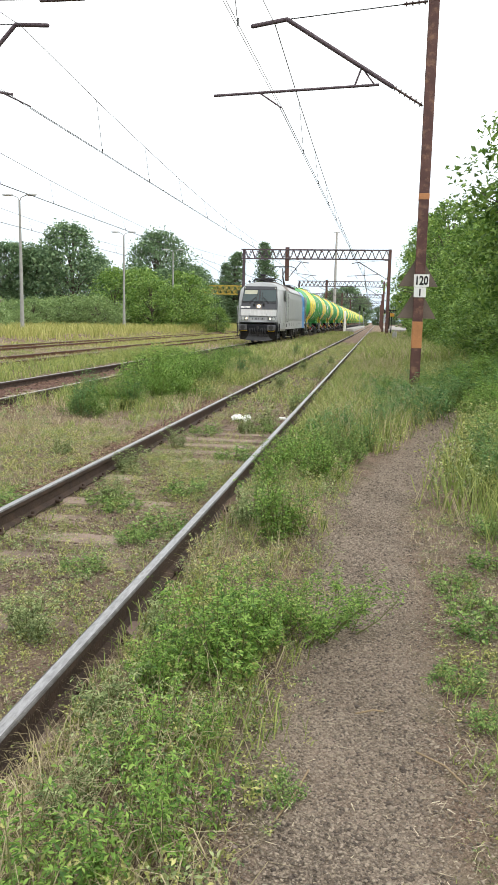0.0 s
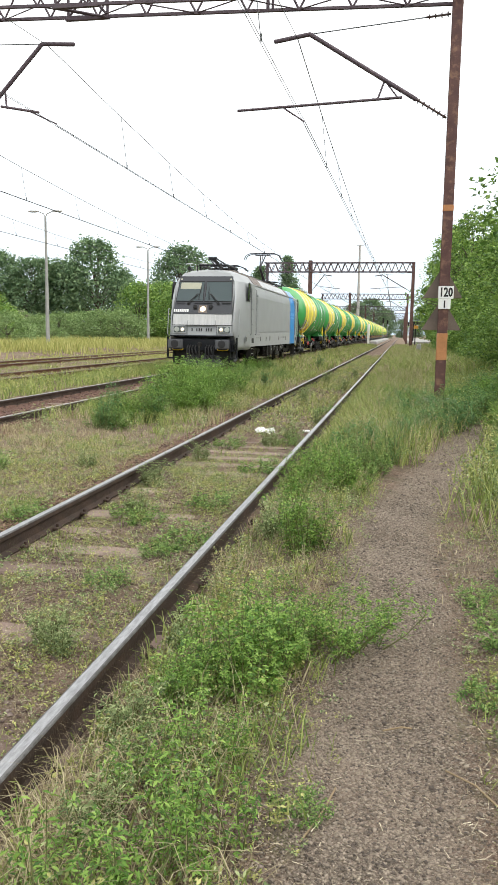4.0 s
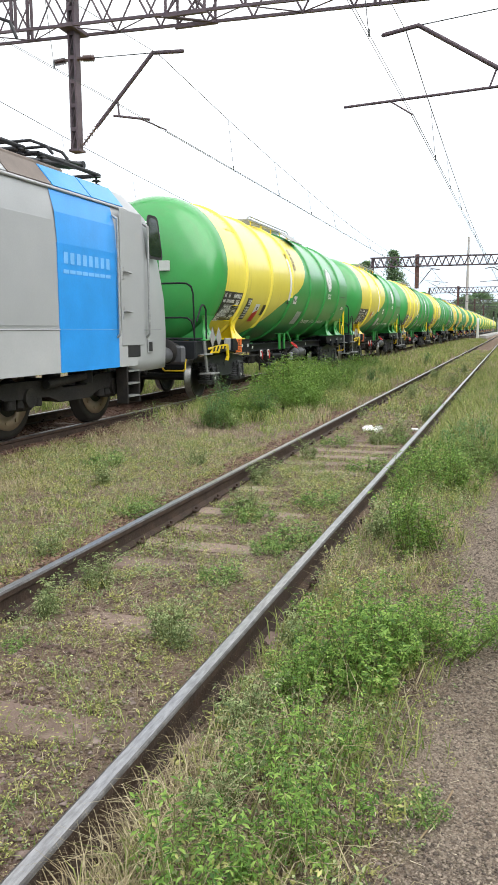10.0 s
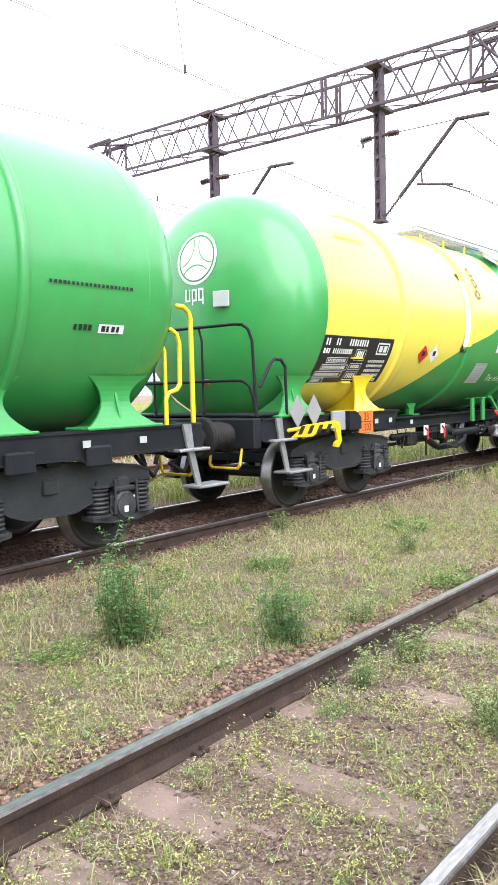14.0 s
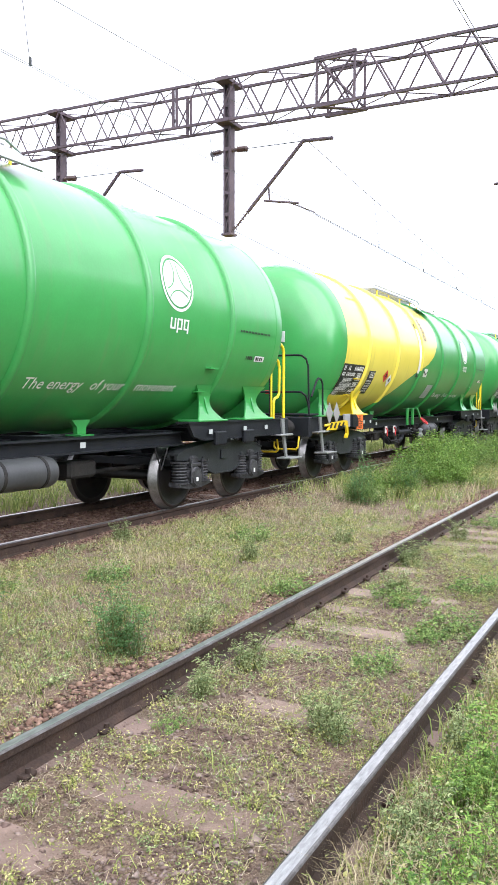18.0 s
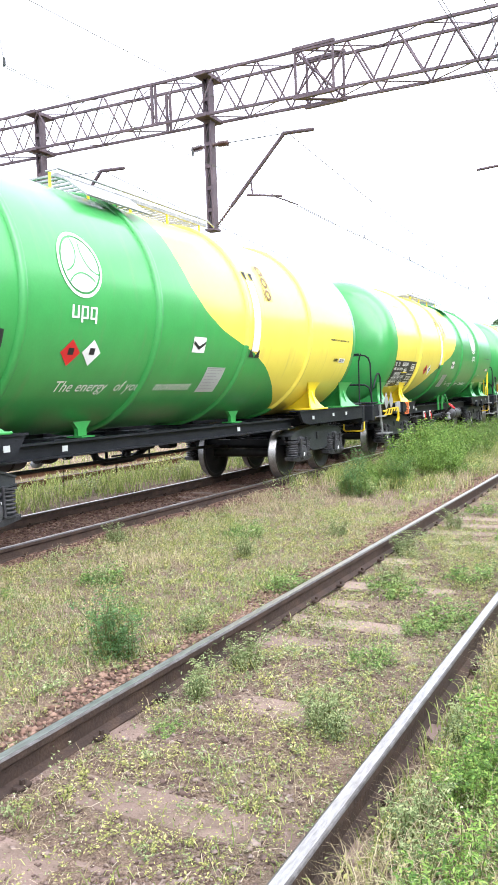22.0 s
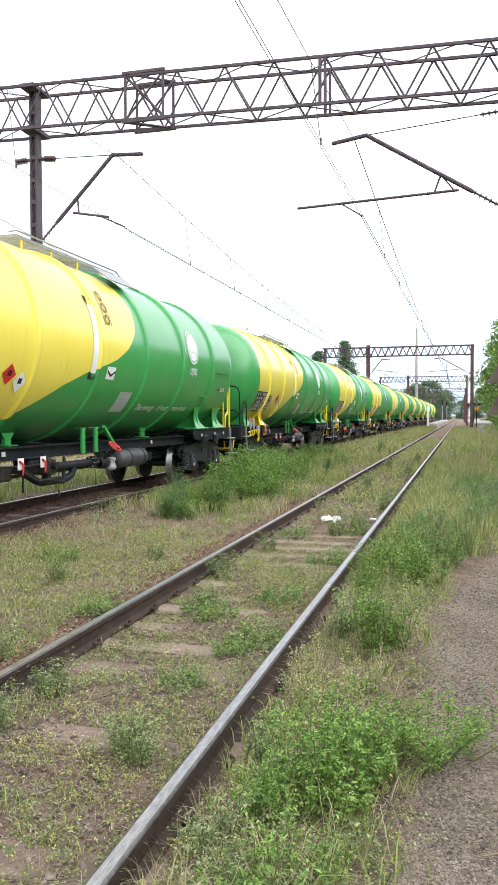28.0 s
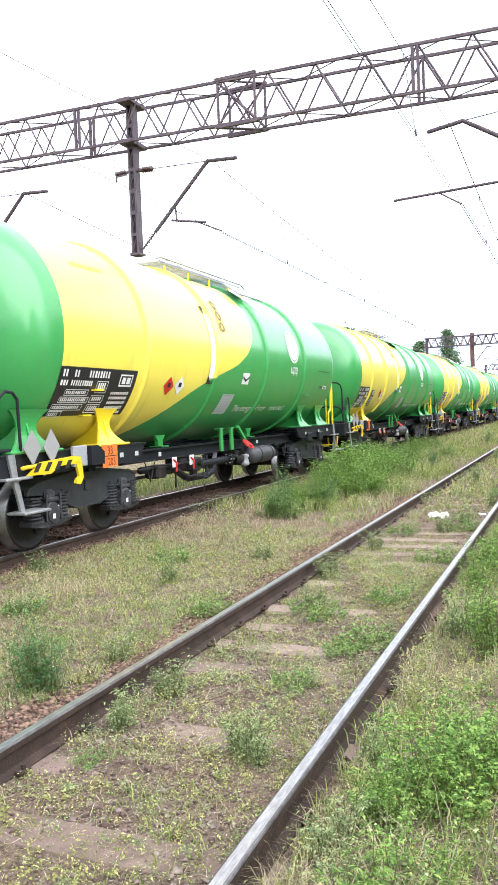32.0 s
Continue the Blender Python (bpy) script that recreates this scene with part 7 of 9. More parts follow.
def blades(x, y, h, w, lean, base=None):
    """Bent grass blades: five vertices and three triangles each."""
    n = len(x)
    z = (lift(x, y) if base is None else base) - 0.01
    a, b = RNG.uniform(0, 2 * math.pi, n), RNG.uniform(0, 2 * math.pi, n)
    dx, dy = np.cos(a) * w / 2, np.sin(a) * w / 2
    lx, ly = np.cos(b) * lean * h, np.sin(b) * lean * h
    v = np.empty((n, 5, 3))
    v[:, 0] = np.stack([x - dx, y - dy, z], -1)
    v[:, 1] = np.stack([x + dx, y + dy, z], -1)
    v[:, 2] = np.stack([x - dx * 0.7 + lx * 0.35, y - dy * 0.7 + ly * 0.35, z + h * 0.6], -1)
    v[:, 3] = np.stack([x + dx * 0.7 + lx * 0.35, y + dy * 0.7 + ly * 0.35, z + h * 0.6], -1)
    v[:, 4] = np.stack([x + lx, y + ly, z + h * (1 - 0.35 * lean)], -1)
    o = (np.arange(n) * 5)[:, None]
    t = np.concatenate([o + np.array([[0, 1, 3]]), o + np.array([[0, 3, 2]]), o + np.array([[2, 3, 4]])], 0)
    return v.reshape(-1, 3), t


def leaves(c, size, droop=0.0, slim=0.5, out=None, tilt=0.45):
    """Pointed folded leaves at the given centres, mostly facing the sky."""
    n = len(c)
    d = RNG.normal(size=(n, 3)) * np.array([1, 1, 0.45])
    if out is not None:
        d = d * 0.55 + out
    d[:, 2] -= droop
    d /= np.linalg.norm(d, axis=1, keepdims=True) + 1e-9
    s = np.cross(d, np.array([0, 0, 1.0]) + RNG.normal(size=(n, 3)) * tilt)
    s /= np.linalg.norm(s, axis=1, keepdims=True) + 1e-9
    nn = np.cross(s, d)
    L = (size * RNG.uniform(0.55, 1.35, n))[:, None]
    v = np.empty((n, 4, 3))
    v[:, 0] = c - d * L * 0.5
    v[:, 1] = c + s * L * slim * 0.5 + nn * L * 0.10 + d * L * 0.05
    v[:, 2] = c + d * L * 0.5 - nn * L * 0.06
    v[:, 3] = c - s * L * slim * 0.5 + nn * L * 0.10 + d * L * 0.05
    o = (np.arange(n) * 4)[:, None]
    t = np.concatenate([o + np.array([[0, 1, 2]]), o + np.array([[0, 2, 3]])], 0)
    return v.reshape(-1, 3), t


def patchy(x, y, s, seed, lo=-0.1):
    """Smooth 0..1 patches."""
    v = np.sin(x * s + seed) * np.cos(y * s * 0.83 + seed * 1.7) + 0.6 * np.sin(x * s * 2.3 + y * s * 1.9 + seed * 0.4) + 0.4 * np.cos(x * s * 5.1 - y * s * 4.3 + seed * 2.9)
    return np.clip((v - lo) * 1.2, 0, 1)


def scatter(x0, x1, y0, y1, density, keep=None):
    n = int(density * (x1 - x0) * (y1 - y0))
    x, y = RNG.uniform(x0, x1, n), RNG.uniform(y0, y1, n)
    if keep is not None:
        m = RNG.uniform(0, 1, n) < keep(x, y)
        x, y = x[m], y[m]
    return x, y


def clear_of_rails(x):
    return (np.abs(np.abs(x - TR1) - GAUGE) > 0.075) & (np.abs(np.abs(x - TR2) - GAUGE) > 0.09) & (np.abs(np.abs(x - TR3) - GAUGE) > 0.12) & (np.abs(np.abs(x - TR4) - GAUGE) > 0.12)


def on_path(x, y):
    c = 0.03 + np.maximum(y - 8.0, 0) * 0.2
    return np.clip(1.25 - np.abs(x - c) / 0.42, 0, 1) * (y < 17)


def bare(x, y, amount=0.75):
    """Chance that something grows here: little on the sleepers of the near track and on the stones beside its far rail."""
    k = (y - 1.115) / 0.556
    on = (np.abs(k - np.round(k)) * 0.556 < 0.125) & (np.abs(x - TR1) < 0.7)
    shown = (np.sin(np.round(k) * 2.4 + x * 3.1) * 0.5 + 0.7) * np.clip((TR1 + 0.3 - x) * 2.2, 0.12, 1)
    beside = (x > TR1 - 1.13 + 0.08 * np.sin(y * 2.3) + 0.05 * np.sin(y * 6.1)) & (x < TR1 - GAUGE)
    return 1 - amount * np.where(on, np.clip(shown, 0, 1) * np.clip((9.5 - y) / 4.0, 0, 1), np.where(beside, 0.95, 0))


def grass_object(name, spec, mat, label):
    vs, ts, o = [], [], 0
    for x, y, h, w, lean in spec:
        ok = clear_of_rails(x) & (RNG.uniform(0, 1, len(x)) < bare(x, y, 0.9))
        x, y, h = x[ok], y[ok], h[ok]
        near = np.minimum(np.abs(x - TR1 - GAUGE), np.abs(x - TR1 + GAUGE))
        h = np.minimum(h, np.where(np.abs(x - TR1) < 1.6, 0.10 + 0.85 * near, 9.0) * RNG.uniform(0.6, 1.1, len(h)))
        v, t = blades(x, y, h, w, lean)
        vs.append(v), ts.append(t + o)
        o += len(v)
    ob = new(name, big_mesh(name, np.concatenate(vs), np.concatenate(ts), mat))
    return tagged(ob, label, "grass", kind="stuff")


def tufted(x0, x1, y0, y1, tufts, per, r, keep=None):
    """Blades in tufts."""
    x, y = scatter(x0, x1, y0, y1, tufts, keep)
    k = np.repeat(np.arange(len(x)), per)
    return x[k] + RNG.normal(0, r, len(k)), y[k] + RNG.normal(0, r, len(k))


def build_grass():
    g, d = [], []

    def put(lst, xy, h0, h1, w, lean=0.5):
        x, y = xy
        lst.append((x, y, RNG.uniform(h0, h1, len(x)), w, lean))

    off = lambda x, y: 1 - on_path(x, y)  # noqa: E731
    # strip between the two tracks
    put(g, tufted(-6.1, -2.95, -3, 14, 40, 14, 0.05, lambda x, y: 0.08 + 0.92 * patchy(x, y, 1.1, 2.0, 0.15)), 0.03, 0.14, 0.007, 0.8)
    put(d, tufted(-6.1, -2.95, -3, 14, 26, 14, 0.06, lambda x, y: 0.2 + 0.8 * patchy(x, y, 1.3, 5.0)), 0.03, 0.13, 0.0055, 0.9)
    put(d, scatter(-6.1, -2.95, 1, 16, 30, lambda x, y: patchy(x, y, 1.0, 3.0)), 0.08, 0.22, 0.004, 0.6)
    put(d, tufted(-6.1, -4.4, 2, 13, 52, 16, 0.09, lambda x, y: 0.15 + 0.85 * patchy(x, y, 0.9, 11.0, 0.1)), 0.05, 0.19, 0.005, 0.8)
    put(g, tufted(-6.1, -2.95, 2, 12, 120, 9, 0.035, lambda x, y: 0.25 + 0.75 * patchy(x, y, 1.4, 7.0)), 0.025, 0.09, 0.005, 0.9)
    put(d, tufted(-6.1, -2.95, 2, 12, 130, 9, 0.04, lambda x, y: 0.4 + 0.6 * patchy(x, y, 1.2, 0.5)), 0.02, 0.08, 0.0045, 1.1)
    put(g, tufted(-6.1, -2.9, 14, 34, 32, 16, 0.10, lambda x, y: 0.2 + 0.8 * patchy(x, y, 0.8, 1.0)), 0.10, 0.40, 0.011, 0.6)
    put(d, tufted(-6.1, -2.9, 14, 34, 15, 12, 0.10, lambda x, y: 0.2 + patchy(x, y, 0.9, 4.0)), 0.08, 0.36, 0.009, 0.7)
    put(g, tufted(-6.0, -2.9, 34, 110, 5, 12, 0.2), 0.2, 0.55, 0.025, 0.5)
    put(d, tufted(-6.0, -2.9, 34, 110, 3, 12, 0.2), 0.2, 0.5, 0.02, 0.5)
    # between the rails of the near track
    put(g, tufted(-2.62, -1.3, -3, 16, 34, 12, 0.045, lambda x, y: 0.08 + 0.75 * patchy(x, y, 1.9, 3.0, 0.1)), 0.03, 0.14, 0.006, 0.8)
    put(d, tufted(-2.62, -1.3, -3, 16, 22, 10, 0.05, lambda x, y: 0.15 + 0.6 * patchy(x, y, 1.7, 8.0)), 0.02, 0.12, 0.005, 1.0)
    put(d, scatter(-2.62, -1.3, 1, 16, 18), 0.08, 0.2, 0.0035, 0.7)
    put(g, tufted(-2.62, -1.3, 2, 12, 130, 8, 0.03, lambda x, y: 0.2 + 0.8 * patchy(x, y, 1.8, 4.0)), 0.02, 0.07, 0.004, 1.0)
    put(d, tufted(-2.62, -1.3, 2, 12, 130, 8, 0.035, lambda x, y: 0.3 + 0.7 * patchy(x, y, 1.5, 2.5)), 0.015, 0.06, 0.004, 1.2)
    put(g, tufted(-2.62, -1.3, 16, 60, 10, 12, 0.12, lambda x, y: 0.3 + 0.7 * patchy(x, y, 0.9, 3.0)), 0.06, 0.28, 0.014, 0.7)
    put(d, tufted(-2.62, -1.3, 16, 60, 8, 10, 0.12, lambda x, y: 0.3 + 0.7 * patchy(x, y, 0.8, 6.0)), 0.05, 0.22, 0.012, 0.8)
    # between the near rail and the path
    put(g, tufted(-1.12, -0.2, -3, 11, 60, 14, 0.05, lambda x, y: (0.2 + 0.8 * patchy(x, y, 1.5, 6.0)) * off(x, y)), 0.05, 0.22, 0.007, 0.7)
    put(d, tufted(-1.12, -0.25, -3, 11, 46, 12, 0.05, lambda x, y: (0.3 + 0.7 * patchy(x, y, 1.6, 1.5)) * off(x, y)), 0.04, 0.24, 0.005, 0.9)
    put(d, scatter(-1.1, -0.2, -3, 11, 70, off), 0.16, 0.36, 0.004, 0.6)
    for cx, cy, n, hh in ((-1.02, 3.35, 320, 0.42), (-1.0, 2.9, 420, 0.40), (-1.02, 3.7, 160, 0.3), (-1.05, 6.35, 160, 0.30), (-0.5, 3.2, 60, 0.3), (-0.62, 3.9, 120, 0.3), (-0.98, 4.3, 120, 0.26)):
        d.append((cx + RNG.normal(0, 0.09, n), cy + RNG.normal(0, 0.16, n), RNG.uniform(0.12, hh, n), 0.0038, 1.0))
    put(g, tufted(-1.1, 0.45, 11, 30, 36, 13, 0.10, lambda x, y: off(x, y)), 0.2, 0.58, 0.011, 0.5)
    put(d, tufted(-1.1, 0.9, 11, 30, 12, 10, 0.10, lambda x, y: off(x, y)), 0.25, 0.75, 0.007, 0.5)
    put(g, tufted(-1.0, 3.2, 30, 90, 8, 16, 0.2), 0.35, 0.85, 0.028, 0.45)
    put(d, tufted(-1.0, 2.5, 30, 90, 5, 10, 0.2), 0.4, 0.9, 0.022, 0.45)
    # right of the path
    put(g, tufted(0.42, 2.4, -3, 8, 54, 14, 0.05, lambda x, y: (0.05 + 0.85 * patchy(x, y, 1.8, 9.0, 0.1)) * off(x, y)), 0.03, 0.13, 0.007, 0.9)
    put(d, tufted(0.42, 2.4, -3, 8, 90, 14, 0.07, lambda x, y: (0.15 + 0.5 * patchy(x, y, 1.4, 2.2)) * off(x, y)), 0.02, 0.10, 0.005, 1.0)
    put(g, tufted(0.5, 4.0, 8, 30, 24, 13, 0.10, lambda x, y: off(x, y) * np.clip((x - 0.3 - on_path(x, y)) * 1.3, 0.2, 1)), 0.12, 0.55, 0.013, 0.6)
    put(d, tufted(0.5, 3.0, 7, 26, 5, 10, 0.10, off), 0.12, 0.45, 0.006, 0.7)
    put(g, tufted(0.9, 3.4, 6.5, 16, 40, 14, 0.07, lambda x, y: off(x, y) * np.clip((x - 0.75 - 0.19 * np.maximum(y - 8, 0)) * 2.5, 0, 1)), 0.15, 0.5, 0.009, 0.6)
    put(g, tufted(0.42, 1.9, 2.5, 8, 190, 9, 0.03, lambda x, y: off(x, y) * (0.1 + 0.9 * patchy(x, y, 2.2, 6.0, 0.0))), 0.012, 0.05, 0.004, 1.1)
    # beyond the train
    put(g, tufted(-11.0, -8.7, 2, 40, 14, 12, 0.12), 0.08, 0.40, 0.014, 0.5)
    put(g, tufted(-19.8, -11.0, 2, 70, 5, 12, 0.2, lambda x, y: 0.4 + 0.6 * patchy(x, y, 0.5, 3.0)), 0.05, 0.17, 0.02, 0.7)
    put(d, tufted(-19.8, -8.8, 2, 70, 4, 10, 0.2, lambda x, y: 0.4 + 0.6 * patchy(x, y, 0.6, 7.0)), 0.05, 0.18, 0.015, 0.8)
    grass_object("grass", g, M_GRASS, "uneven green grass between the rails and along the path")
    grass_object("dry_grass", d, M_DRYGRASS, "dry straw-coloured grass tufts along the rails")
    m = []
    put(m, tufted(-60, -19.9, 8, 130, 1.9, 14, 0.35, lambda x, y: 0.5 + 0.5 * patchy(x, y, 0.3, 3.0)), 0.35, 1.0, 0.05, 0.4)
    put(m, tufted(-20.5, -8.8, 40, 200, 1.6, 12, 0.35), 0.06, 0.22, 0.05, 0.6)
    grass_object("meadow_grass", m, M_MEADOW, "tall yellowish meadow grass on the old platform")


build_grass()


def build_ground_cover():
    """Low leafy weeds and lying straws, uncountable."""
    off = lambda x, y: 1 - on_path(x, y)  # noqa: E731

    def cover(name, mat, rows, label):
        cs, rs = [], []
        for x0, x1, y0, y1, density, r, h, per, size, keep in rows:
            x, y = scatter(x0, x1, y0, y1, density, keep)
            k = np.repeat(np.arange(len(x)), per)
            big = RNG.uniform(0.3, 1.0, len(x))[k]
            up = RNG.uniform(0.02, 1, len(k)) ** 0.8
            stalk = RNG.integers(0, 5, len(k)) * 1.257 + RNG.uniform(0, 6.28, len(x))[k]
            px = x[k] + (np.cos(stalk) * up * r * 1.3 + RNG.normal(0, r * 0.22, len(k))) * big
            py = y[k] + (np.sin(stalk) * up * r * 1.3 + RNG.normal(0, r * 0.22, len(k))) * big
            pz = lift(px, py) + up * h * big + 0.008
            ok = clear_of_rails(px) & (RNG.uniform(0, 1, len(px)) < bare(px, py, 0.85))
            cs.append(np.stack([px, py, pz], -1)[ok]), rs.append(np.full(int(ok.sum()), size))
        v, t = leaves(np.concatenate(cs), np.concatenate(rs), 0.1, 0.5)
        tagged(new(name, big_mesh(name, v, t, mat)), label, "weed", kind="stuff")

    def both(seed, k=1.0):
        return [
            (-6.0, -2.95, 1.5, 10, 46 * k, 0.05, 0.07, 22, 0.021, lambda x, y: 0.15 + 0.85 * patchy(x, y, 1.3, 1.0 + seed, 0.0)),
            (-2.6, -1.3, 1.5, 10, 44 * k, 0.05, 0.07, 24, 0.018, lambda x, y: 0.05 + 0.95 * patchy(x, y, 1.7, 8.0 + seed, 0.1)),
            (-6.0, -2.95, 1.5, 12, 22 * k, 0.07, 0.12, 44, 0.016, lambda x, y: 0.12 + 0.88 * patchy(x, y, 0.9, 6.0 + seed, 0.1)),
            (-6.0, -2.95, 1.5, 11, 170 * k, 0.028, 0.035, 14, 0.012, lambda x, y: 0.35 + 0.65 * patchy(x, y, 1.7, 3.0 + seed)),
            (-2.6, -1.3, 1.5, 14, 24 * k, 0.06, 0.11, 46, 0.015, lambda x, y: 0.15 + 0.85 * patchy(x, y, 1.5, 2.0 + seed)),
            (-2.6, -1.3, 1.5, 11, 230 * k, 0.026, 0.03, 14, 0.011, lambda x, y: 0.25 + 0.75 * patchy(x, y, 2.1, 5.0 + seed)),
            (-1.1, -0.25, 2, 12, 26 * k, 0.08, 0.20, 46, 0.020, lambda x, y: off(x, y) * (0.3 + 0.7 * patchy(x, y, 1.4, 1.0 + seed))),
            (-1.1, -0.1, 2, 11, 150 * k, 0.03, 0.045, 14, 0.013, off),
            (0.42, 2.6, 2.5, 8, 30 * k, 0.07, 0.09, 44, 0.017, lambda x, y: off(x, y) * (0.05 + 0.95 * patchy(x, y, 1.6, 5.0 + seed, 0.15))),
            (0.42, 2.2, 2.5, 9, 110 * k, 0.03, 0.03, 14, 0.012, lambda x, y: off(x, y) * (0.2 + 0.8 * patchy(x, y, 1.9, 2.0 + seed))),
            (-6.0, -2.9, 12, 30, 8 * k, 0.16, 0.34, 64, 0.030, lambda x, y: 0.15 + 0.85 * patchy(x, y, 0.7, 2.0 + seed)),
            (-2.6, -1.3, 14, 50, 3 * k, 0.14, 0.24, 50, 0.036, None),
            (0.3, 4.5, 8, 26, 7 * k, 0.16, 0.55, 64, 0.036, lambda x, y: off(x, y) * np.clip(x - 0.2, 0.15, 1)),
            (-0.9, 0.6, 10, 26, 4 * k, 0.16, 0.38, 54, 0.033, off),
            (-11, -8.8, 2, 40, 0.8 * k, 0.2, 0.4, 50, 0.05, None)]

    cover("ground_weeds", M_DULLWEED, both(0.0, 1.25), "low grey-green leafy weeds spread between the rails")
    cover("yellowing_weeds", M_YELLOWWEED, both(2.6, 1.6), "low yellowing leafy weeds spread between the rails")
    cs = []
    for x0, x1, y0, y1, dens, keep in ((-6.1, -2.9, 1.5, 9, 1500, lambda x, y: 0.35 + 0.65 * patchy(x, y, 1.2, 4.0)), (-6.1, -2.9, 9, 14, 700, None), (-2.6, -1.3, 1.5, 10, 1500, lambda x, y: 0.3 + 0.7 * patchy(x, y, 1.6, 1.0)), (-1.1, -0.2, 2, 10, 900, off), (0.3, 2.2, 2.5, 8, 900, off), (-0.5, 0.5, 2.5, 8, 120, None), (-6.1, -2.9, 14, 24, 120, None)):
        cs.append(np.stack(scatter(x0, x1, y0, y1, dens, keep), -1))
    p = np.concatenate(cs)
    p = p[clear_of_rails(p[:, 0]) & (RNG.uniform(0, 1, len(p)) < bare(p[:, 0], p[:, 1], 0.85))]
    n = len(p)
    a, l, w = RNG.uniform(0, 6.28, n), 0.010 + 0.055 * RNG.uniform(0, 1, n) ** 2.0, RNG.uniform(0.0008, 0.0022, n)
    c = np.column_stack([p, lift(p[:, 0], p[:, 1]) + RNG.uniform(0.004, 0.03, n)])
    d = np.column_stack([np.cos(a), np.sin(a), RNG.normal(0, 0.15, n)]) * l[:, None] / 2
    q = np.column_stack([-np.sin(a), np.cos(a), np.zeros(n)]) * w[:, None]
    v = np.stack([c - d - q, c - d + q, c + d + q * 0.4, c + d - q * 0.4], 1)
    o = (np.arange(n) * 4)[:, None]
    t = np.concatenate([o + np.array([[0, 1, 2]]), o + np.array([[0, 2, 3]])], 0)
    tagged(new("straw_litter", big_mesh("straw_litter", v, t, M_LITTER)), "dry straw lying on the soil between the rails", "straw", kind="stuff")


build_ground_cover()


def weed_meshes(seed, h, r, stems, nodes, size, mat, slim=0.5, lean=0.35, twigs=2, leaflets=3, bare=0.12):
    """Upright leafy stems: leaflets in threes at the nodes, and short side twigs."""
    global RNG
    keepit, RNG = RNG, np.random.default_rng(seed)
    b = Build()
    cs, ds = [], []

    def stalk(foot, tip, rad, count, lo, reach):
        foot, tip = np.array(foot), np.array(tip)
        bow = RNG.normal(0, 0.06, 3) * np.linalg.norm(tip - foot) * np.array([1, 1, 0.3])
        curve = lambda t: foot + (tip - foot) * t + bow * 4 * t * (1 - t)  # noqa: E731
        for k in range(3):
            b.rod(curve(k / 3), curve((k + 1) / 3), rad * (1 - 0.28 * k), 4, rad * (1 - 0.28 * (k + 1)), caps=False)
        for t in np.linspace(lo, 1.0, count):
            a = RNG.uniform(0, 2 * math.pi)
            o = np.array([math.cos(a), math.sin(a), RNG.uniform(0.0, 0.7)])
            base = curve(t) + o * reach * RNG.uniform(0.4, 1.2) * (1.15 - 0.7 * t)
            for j in range(leaflets):
                aa = a + (j - (leaflets - 1) / 2) * 1.1 + RNG.normal(0, 0.2)
                dd = np.array([math.cos(aa), math.sin(aa), RNG.uniform(-0.35, 0.25)])
                ds.append(dd), cs.append(base + dd * size * 0.55)
        return curve

    for k in range(stems):
        a, q = RNG.uniform(0, 2 * math.pi), math.sqrt(RNG.uniform(0.0, 1.0))
        out = r * q
        hh = h * RNG.uniform(0.45, 1.05) * (1 - 0.45 * q * q)
        foot = np.array([math.cos(a) * out * 0.75, math.sin(a) * out * 0.75, 0])
        sway = RNG.normal(0, 0.12, 2) * h
        tip = np.array([foot[0] + math.cos(a) * hh * lean * q + sway[0], foot[1] + math.sin(a) * hh * lean * q + sway[1], hh])
        c = stalk(foot, tip, 0.003 + 0.003 * h, nodes, bare, size * 1.4)
        for _ in range(twigs):
            t = RNG.uniform(0.25, 0.8)
            aa = RNG.uniform(0, 2 * math.pi)
            ll = hh * RNG.uniform(0.15, 0.38)
            p0 = c(t)
            stalk(p0, p0 + np.array([math.cos(aa) * ll * 0.7, math.sin(aa) * ll * 0.7, ll * 0.75]), 0.0018 + 0.001 * h, max(3, nodes // 3), 0.25, size)
    c, d = np.array(cs), np.array(ds)
    c[:, 2] = np.maximum(c[:, 2], 0.01)
    v, tt = leaves(c, np.full(len(c), size), 0.05, slim, d, 0.3)
    out = b.mesh("stalk", M_STEM), big_mesh("foliage", v, tt, mat)
    RNG = keepit
    return out


WEED_KINDS = {
    "broad": weed_meshes(11, 0.64, 0.32, 42, 19, 0.029, M_WEED, 0.46, 0.2),
    "tall": weed_meshes(12, 0.74, 0.13, 19, 24, 0.030, M_DARKWEED, 0.40, 0.12, 1),
    "fresh": weed_meshes(12, 0.74, 0.13, 19, 24, 0.032, M_WEED, 0.40, 0.12, 1),
    "nettle": weed_meshes(19, 0.78, 0.40, 40, 18, 0.050, M_DARKWEED, 0.42, 0.15, 1),
    "slim": weed_meshes(13, 0.36, 0.11, 18, 14, 0.024, M_DULLWEED, 0.34, 0.25),
    "low": weed_meshes(14, 0.20, 0.22, 24, 8, 0.026, M_MIDWEED, 0.44, 0.9),
    "near": weed_meshes(15, 0.52, 0.26, 15, 15, 0.030, M_WEED, 0.34, 0.2, 1),
    "feather": weed_meshes(18, 0.50, 0.20, 16, 24, 0.024, M_WEED, 0.30, 1.1, 4),
    "bush": weed_meshes(16, 1.12, 0.78, 92, 26, 0.050, M_WEED, 0.42),
    "soft": weed_meshes(17, 0.76, 0.6, 66, 22, 0.038, M_MIDWEED, 0.36),
}


